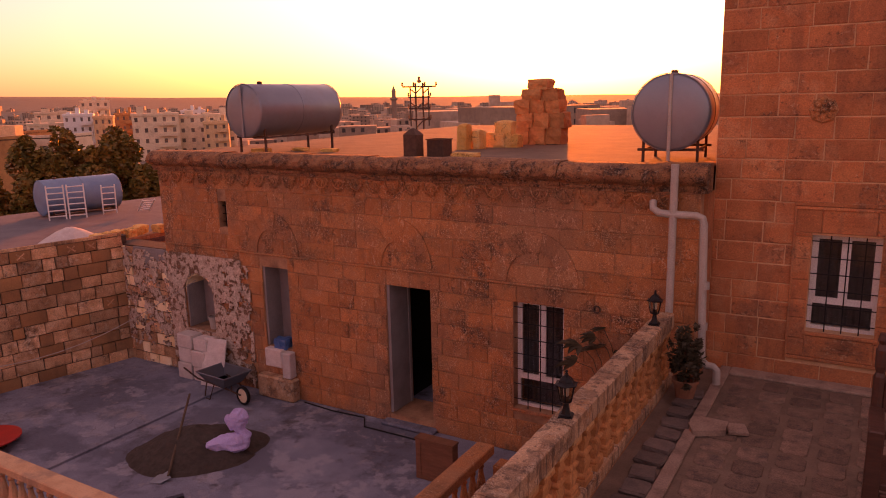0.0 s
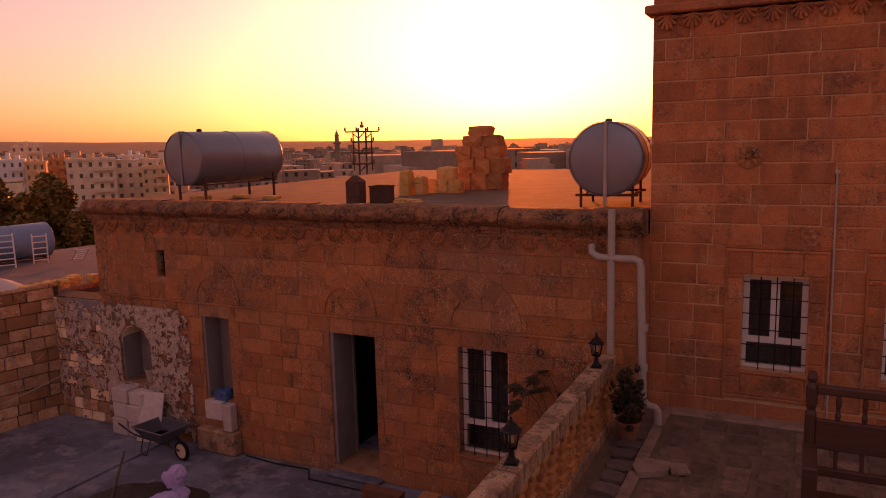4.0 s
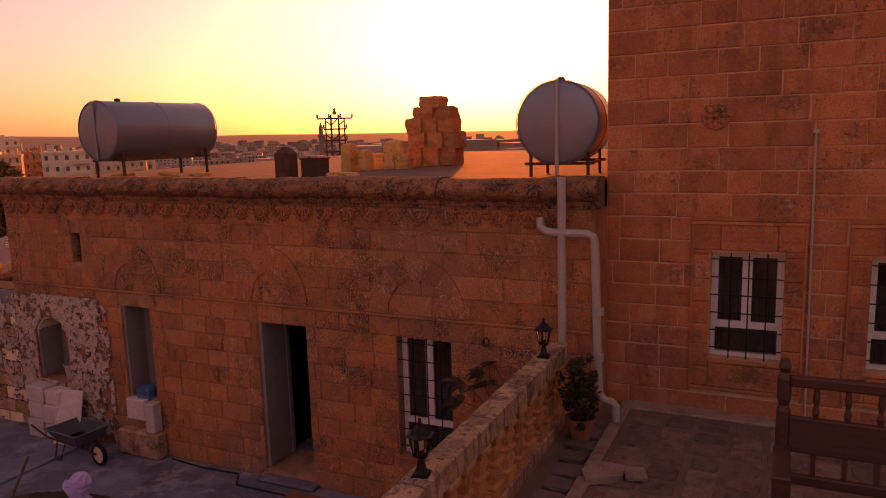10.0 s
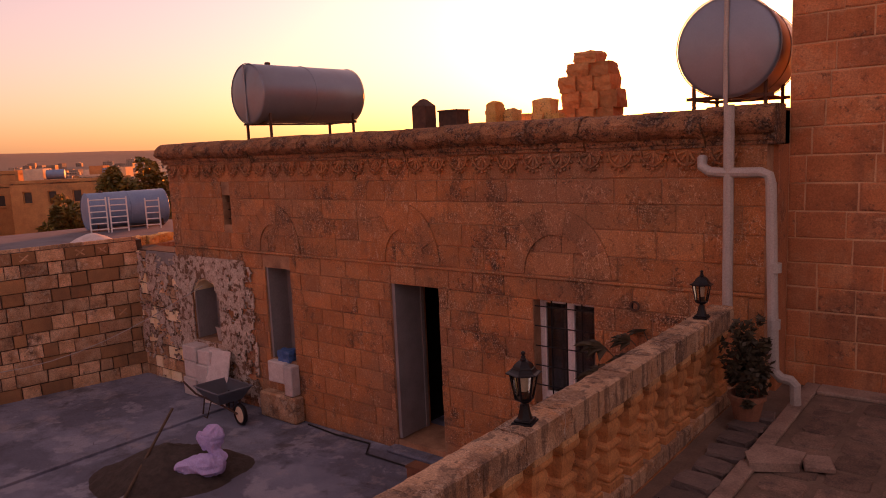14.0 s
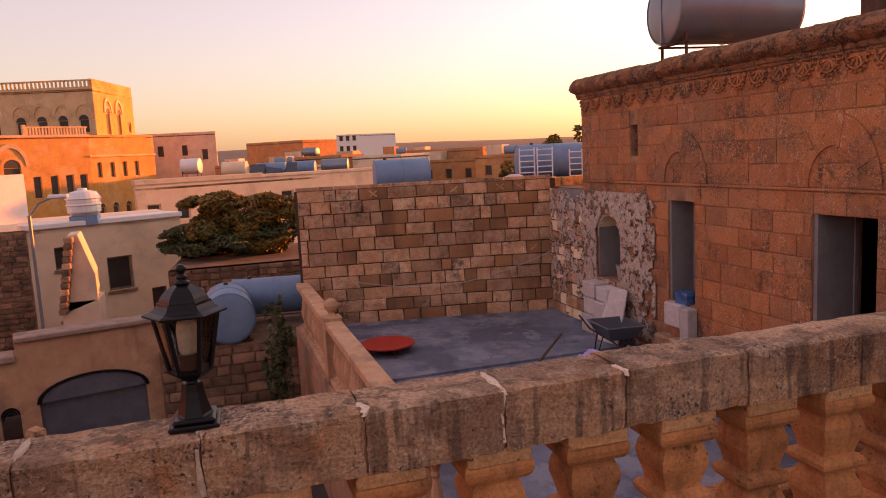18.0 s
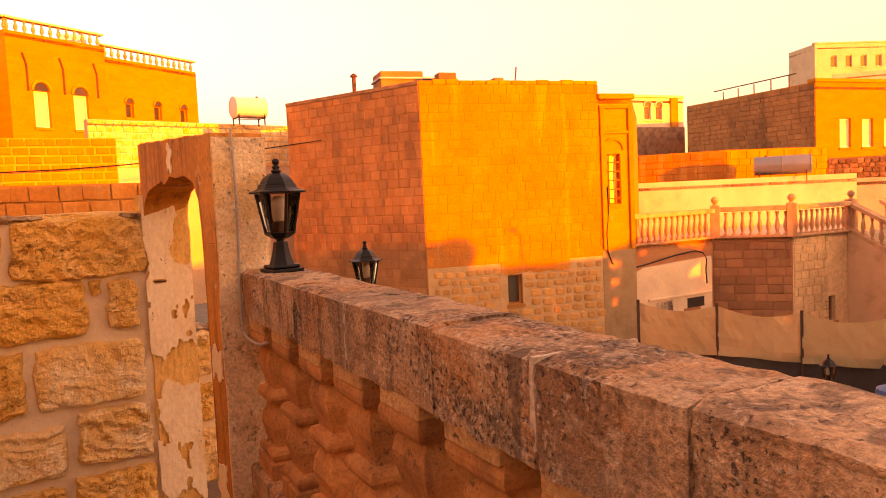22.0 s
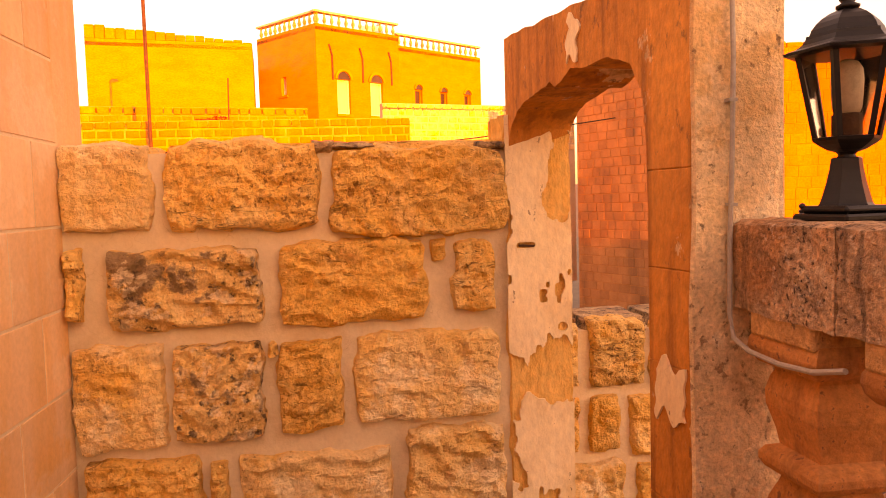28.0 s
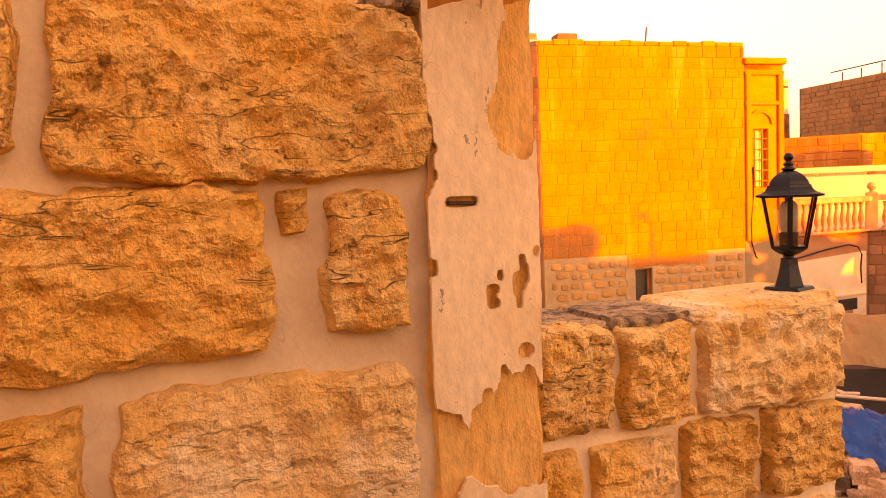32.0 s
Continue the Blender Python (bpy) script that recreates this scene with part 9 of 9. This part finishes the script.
# stones on the top and the end of the low wall, and ragged tops
for k, (a, b) in enumerate(((1.42, 1.66), (1.69, 1.95), (1.98, 2.23), (2.26, 2.81))):
    rough_stone("top_stone", -(a + b) / 2, -1.01, 0.478 if k < 3 else 0.487, (b - a), 0.3, 0.075, 500 + k, wall_l, CRUST if k < 3 else STONE_PALE, 4, 0.08)
for k, (a, b) in enumerate(((-0.17, 0.12), (0.16, 0.66), (0.7, 1.31))):
    rough_stone("top_stone", -(a + b) / 2, YS - 0.13, 1.178, (b - a) * 1.0, 0.24, 0.085, 510 + k, wall_s, STONE_S, 5, 0.09)
for k in range(4):
    rugged(wall_l, Matrix.Translation((-2.80, 0, 0)) @ Matrix.Rotation(radians(-90), 4, "Z"), 0.88, 1.14, -0.5 + 0.26 * k, -0.27 + 0.26 * k, k + 60, STONE_S)

# paving of the terrace
pav_stone = surface("paving_stone", (0.22, 0.145, 0.105), (0.14, 0.095, 0.07), (0.07, 0.055, 0.05), 7, 0.4, stain_scale=3.5, vary=0.3, bump=0.6, grit=0.7)
paving = bpy.data.objects["floor_terrace"]
slabs = []
for k in range(5):
    bm = bmesh.new()
    rng = random.Random(k)
    ring = [(0.5 * math.cos(a) * q, 0.5 * math.sin(a) * q) for a, q in [(2 * math.pi * j / 12, (1.1 if j % 3 == 0 else 1.42) * rng.uniform(0.93, 1.02)) for j in range(12)]]
    ring = [(max(-0.5, min(0.5, x)), max(-0.5, min(0.5, y))) for x, y in ring]
    lo = [bm.verts.new((x, y, 0)) for x, y in ring]
    hi = [bm.verts.new((x * 0.95, y * 0.95, 1)) for x, y in ring]
    bm.faces.new(hi)
    for j in range(12):
        bm.faces.new((lo[j], lo[(j + 1) % 12], hi[(j + 1) % 12], hi[j]))
    me = bpy.data.meshes.new("paving_slab")
    bm.to_mesh(me)
    bm.free()
    me.materials.append(pav_stone)
    slabs.append(me)
rng = random.Random(31)
for i in range(9):
    for j in range(24):
        x, y = -0.7 + 0.375 * i, YB - 0.48 - 0.34 * j
        if y < 3.6 or (x > 0.1 and y < 4.6):
            continue
        ob = new("paving_slab", slabs[rng.randrange(5)])
        ob.parent = paving
        ob.matrix_basis = Matrix.Translation((x, y, -0.014)) @ Matrix.Rotation(rng.choice((0, 1, 2, 3)) * math.pi / 2 + rng.uniform(-0.06, 0.06), 4, "Z") @ Matrix.Diagonal((rng.uniform(0.29, 0.35), rng.uniform(0.26, 0.315), rng.uniform(0.014, 0.02), 1))

# ashlar of the ochre house and the stones of its rubble base
m, run = edge_frame(E1, E2)
big = [c for c in ochre.children if c.name.startswith("wall")][1]
left = [c for c in ochre.children if c.name.startswith("wall")][0]
ashlar(big, m, 0, run, -0.6, 4.1, [], 0.235, (0.24, 0.4), (OCHRE_STONE,), 0.011, 0.012, 20, 300, 2.5)
rr = random.Random(77)
cushions = []
for k in range(6):
    bm = bmesh.new()
    rim = [(0.5 + 0.5 * abs(math.cos(t)) ** 0.55 * math.copysign(1, math.cos(t)) * (1 + 0.12 * noise.noise((k, j, 3))), 0.5 + 0.5 * abs(math.sin(t)) ** 0.55 * math.copysign(1, math.sin(t)) * (1 + 0.12 * noise.noise((k, j, 9))))
           for j, t in enumerate(2 * math.pi * (j + 0.5) / 9 for j in range(9))]
    rings = [[bm.verts.new((0.5 + (x - 0.5) * s, -d, 0.5 + (z - 0.5) * s)) for x, z in rim] for s, d in ((1.0, 0.0), (0.96, 0.6), (0.72, 1.0))]
    for lo, hi in zip(rings, rings[1:]):
        for j in range(9):
            bm.faces.new((lo[j], lo[(j + 1) % 9], hi[(j + 1) % 9], hi[j]))
    bm.faces.new(rings[-1])
    me = bpy.data.meshes.new("rubble_stone")
    fix_normals(bm).to_mesh(me)
    me.materials.append(RUBBLE_STONE)
    cushions.append(me)
for a, b, c, d in ((0.01, run * 0.475 - 0.213, -4.4, -0.62), (run * 0.475 + 0.213, run - 0.01, -4.4, -0.62), (run * 0.475 - 0.212, run * 0.475 + 0.212, -4.4, -1.752), (run * 0.475 - 0.212, run * 0.475 + 0.212, -0.948, -0.62)):
    part("mortar_bed", block(a, b, -0.012, -0.002, c, d, 0, m), RUBBLE_MORTAR, big)
z = -2.75
while z < -0.75:
    u, high = rr.uniform(-0.1, 0.0), rr.uniform(0.2, 0.26)
    while u < run - 0.2:
        wide = rr.uniform(0.2, 0.4)
        if not (run * 0.475 - 0.42 < u + wide / 2 < run * 0.475 + 0.42 and z > -2.0) and not (run * 0.42 < u < run * 0.78 and z > -1.1) and u > 0:
            ob = new("rubble_stone", cushions[rr.randrange(6)])
            ob.parent = big
            ob.matrix_basis = m @ Matrix.Translation((u, -0.008, z + rr.uniform(-0.02, 0.02))) @ Matrix.Rotation(rr.uniform(-0.12, 0.12), 4, "Y") @ Matrix.Diagonal((wide - 0.05, rr.uniform(0.02, 0.04), high - rr.uniform(0.04, 0.06), 1))
        u += wide
    z += high
for a, b, c, d in ((run * 0.475 - 0.44, run * 0.475 - 0.215, -2.0, -0.9), (run * 0.475 + 0.215, run * 0.475 + 0.44, -2.0, -0.9), (run * 0.4, run * 0.8, -0.92, -0.6)):
    patch = block(a, b, -0.03, -0.012, c, d)
    bmesh.ops.subdivide_edges(patch, edges=[e for e in patch.edges if e.calc_length() > 0.1], cuts=14, use_grid_fill=True)
    for v in patch.verts:
        v.co += Vector((0.07 * noise.noise((a, 1, v.co.z * 5)), 0, 0.09 * noise.noise((v.co.x * 4, 1, c)))) * (1 if c > -1 or abs(v.co.x - run * 0.475) > 0.25 else 0)
        v.co = m @ v.co
    part("smooth_patch", patch, OCHRE_STONE if c > -1 else RUBBLE_MORTAR, big)
m, run = edge_frame(E0, E1)
# this flank's browner stone carries its shade as well as its weathering
ashlar(left, m, 0, run, -3, 4.1, [], 0.235, (0.24, 0.42), (WEATHERED_SHADED,), 0.012, 0.012, 22, 200, run)
for pts, z0, z1, owner, seed, cs in ((((6.0, -15.4), (-2.4, -15.5)), 1.0, 2.98, "long sunlit stone garden wall with pale joints", 23, 0.2), (((8.0, -17.0), (0.1, -18.4)), 2.4, 3.6, "sunlit rubble garden wall", 24, 0.2),
                                     (((3.2, -7.1), (-2.2, -7.6)), 0.8, 1.62, "low red-orange stone wall", 25, 0.2), (((-2.1, -21.3), (-8.9, -23.0)), 2.6, 4.1, "pale stone house wall with a tank on its roof", 26, 0.22)):
    m, run = edge_frame(*pts)
    own = [o for o in scene.objects if o.get("label") == owner][0]
    w0 = [c for c in own.children if c.name.startswith("wall")][0]
    ashlar(w0, m, 0, run, z0, z1, [], cs, (cs, cs * 2), (STONE_PALE if seed == 26 else OCHRE_STONE,), 0.03, 0.016 if seed == 25 else 0.045, seed, 150, run * 0.4, "wall_stone", 0.22)

# masonry of the town walls
def masonry(p, q, z0, z1, mat, course, wide, seed, parent, shift=0.0):
    mm, rr2 = edge_frame(p, q)
    rough = mat is RUBBLE
    ashlar(parent, mm @ Matrix.Translation((0, shift, 0)), 0.02, rr2 - 0.02, z0, z1, [], course, wide, (mat,), 0.05 if rough else 0.03, 0.03 if rough else 0.02, seed, 0, 0.0, "stone", 0.22 if rough else 0.08)


def thing_of(name, k=0):
    return bpy.data.objects[name if k == 0 else "%s.%03d" % (name, k)]


# flank stones browned for the side turned from the sun
masonry((-31.7, -25.3), (-30.9, -17.2), 0.0, 5.45, WEATHERED_SHADED, 0.24, (0.3, 0.75), 61, thing_of("three_window_house"))
masonry((-21.0, -23.2), (-25.5, -17.5), 0.0, 2.55, OCHRE_STONE, 0.28, (0.35, 0.8), 62, thing_of("yellow_wall_house"))
masonry((-25.5, -17.5), (-30.2, -16.2), 0.0, 2.55, OCHRE_STONE, 0.28, (0.35, 0.8), 63, thing_of("yellow_wall_house"))
masonry((-30.2, -16.2), (-34.3, -11.3), -1.0, 2.05, RUBBLE, 0.2, (0.2, 0.5), 64, thing_of("rubble_house"))
masonry((-24.0, -6.9), (-24.2, -1.1), -4.0, -0.05, RUBBLE, 0.17, (0.18, 0.42), 65, thing_of("flat_roof_house"))
masonry((-19.98, 3.01), (-19.87, 6.53), -4.6, -1.06, RUBBLE, 0.17, (0.18, 0.42), 70, thing_of("yard_wall"))
masonry((-23.9, -4.2), (-24.3, -2.9), 0.0, 1.5, RUBBLE, 0.17, (0.18, 0.42), 67, thing_of("stair_hut"))
masonry((-20.42, -10.75), (-22.0, -10.68), -3.6, -0.5, HONEY, 0.26, (0.3, 0.6), 69, thing_of("terrace_house"))
masonry((-19.0, -12.5), (-20.42, -10.75), -4.0, -0.5, BRICKRED, 0.26, (0.3, 0.6), 68, thing_of("terrace_house"))
masonry((-14.9, 3.0), (-14.9, 6.2), -4.6, -2.05, RUBBLE, 0.22, (0.2, 0.5), 71, thing_of("wall_tank_yard"))
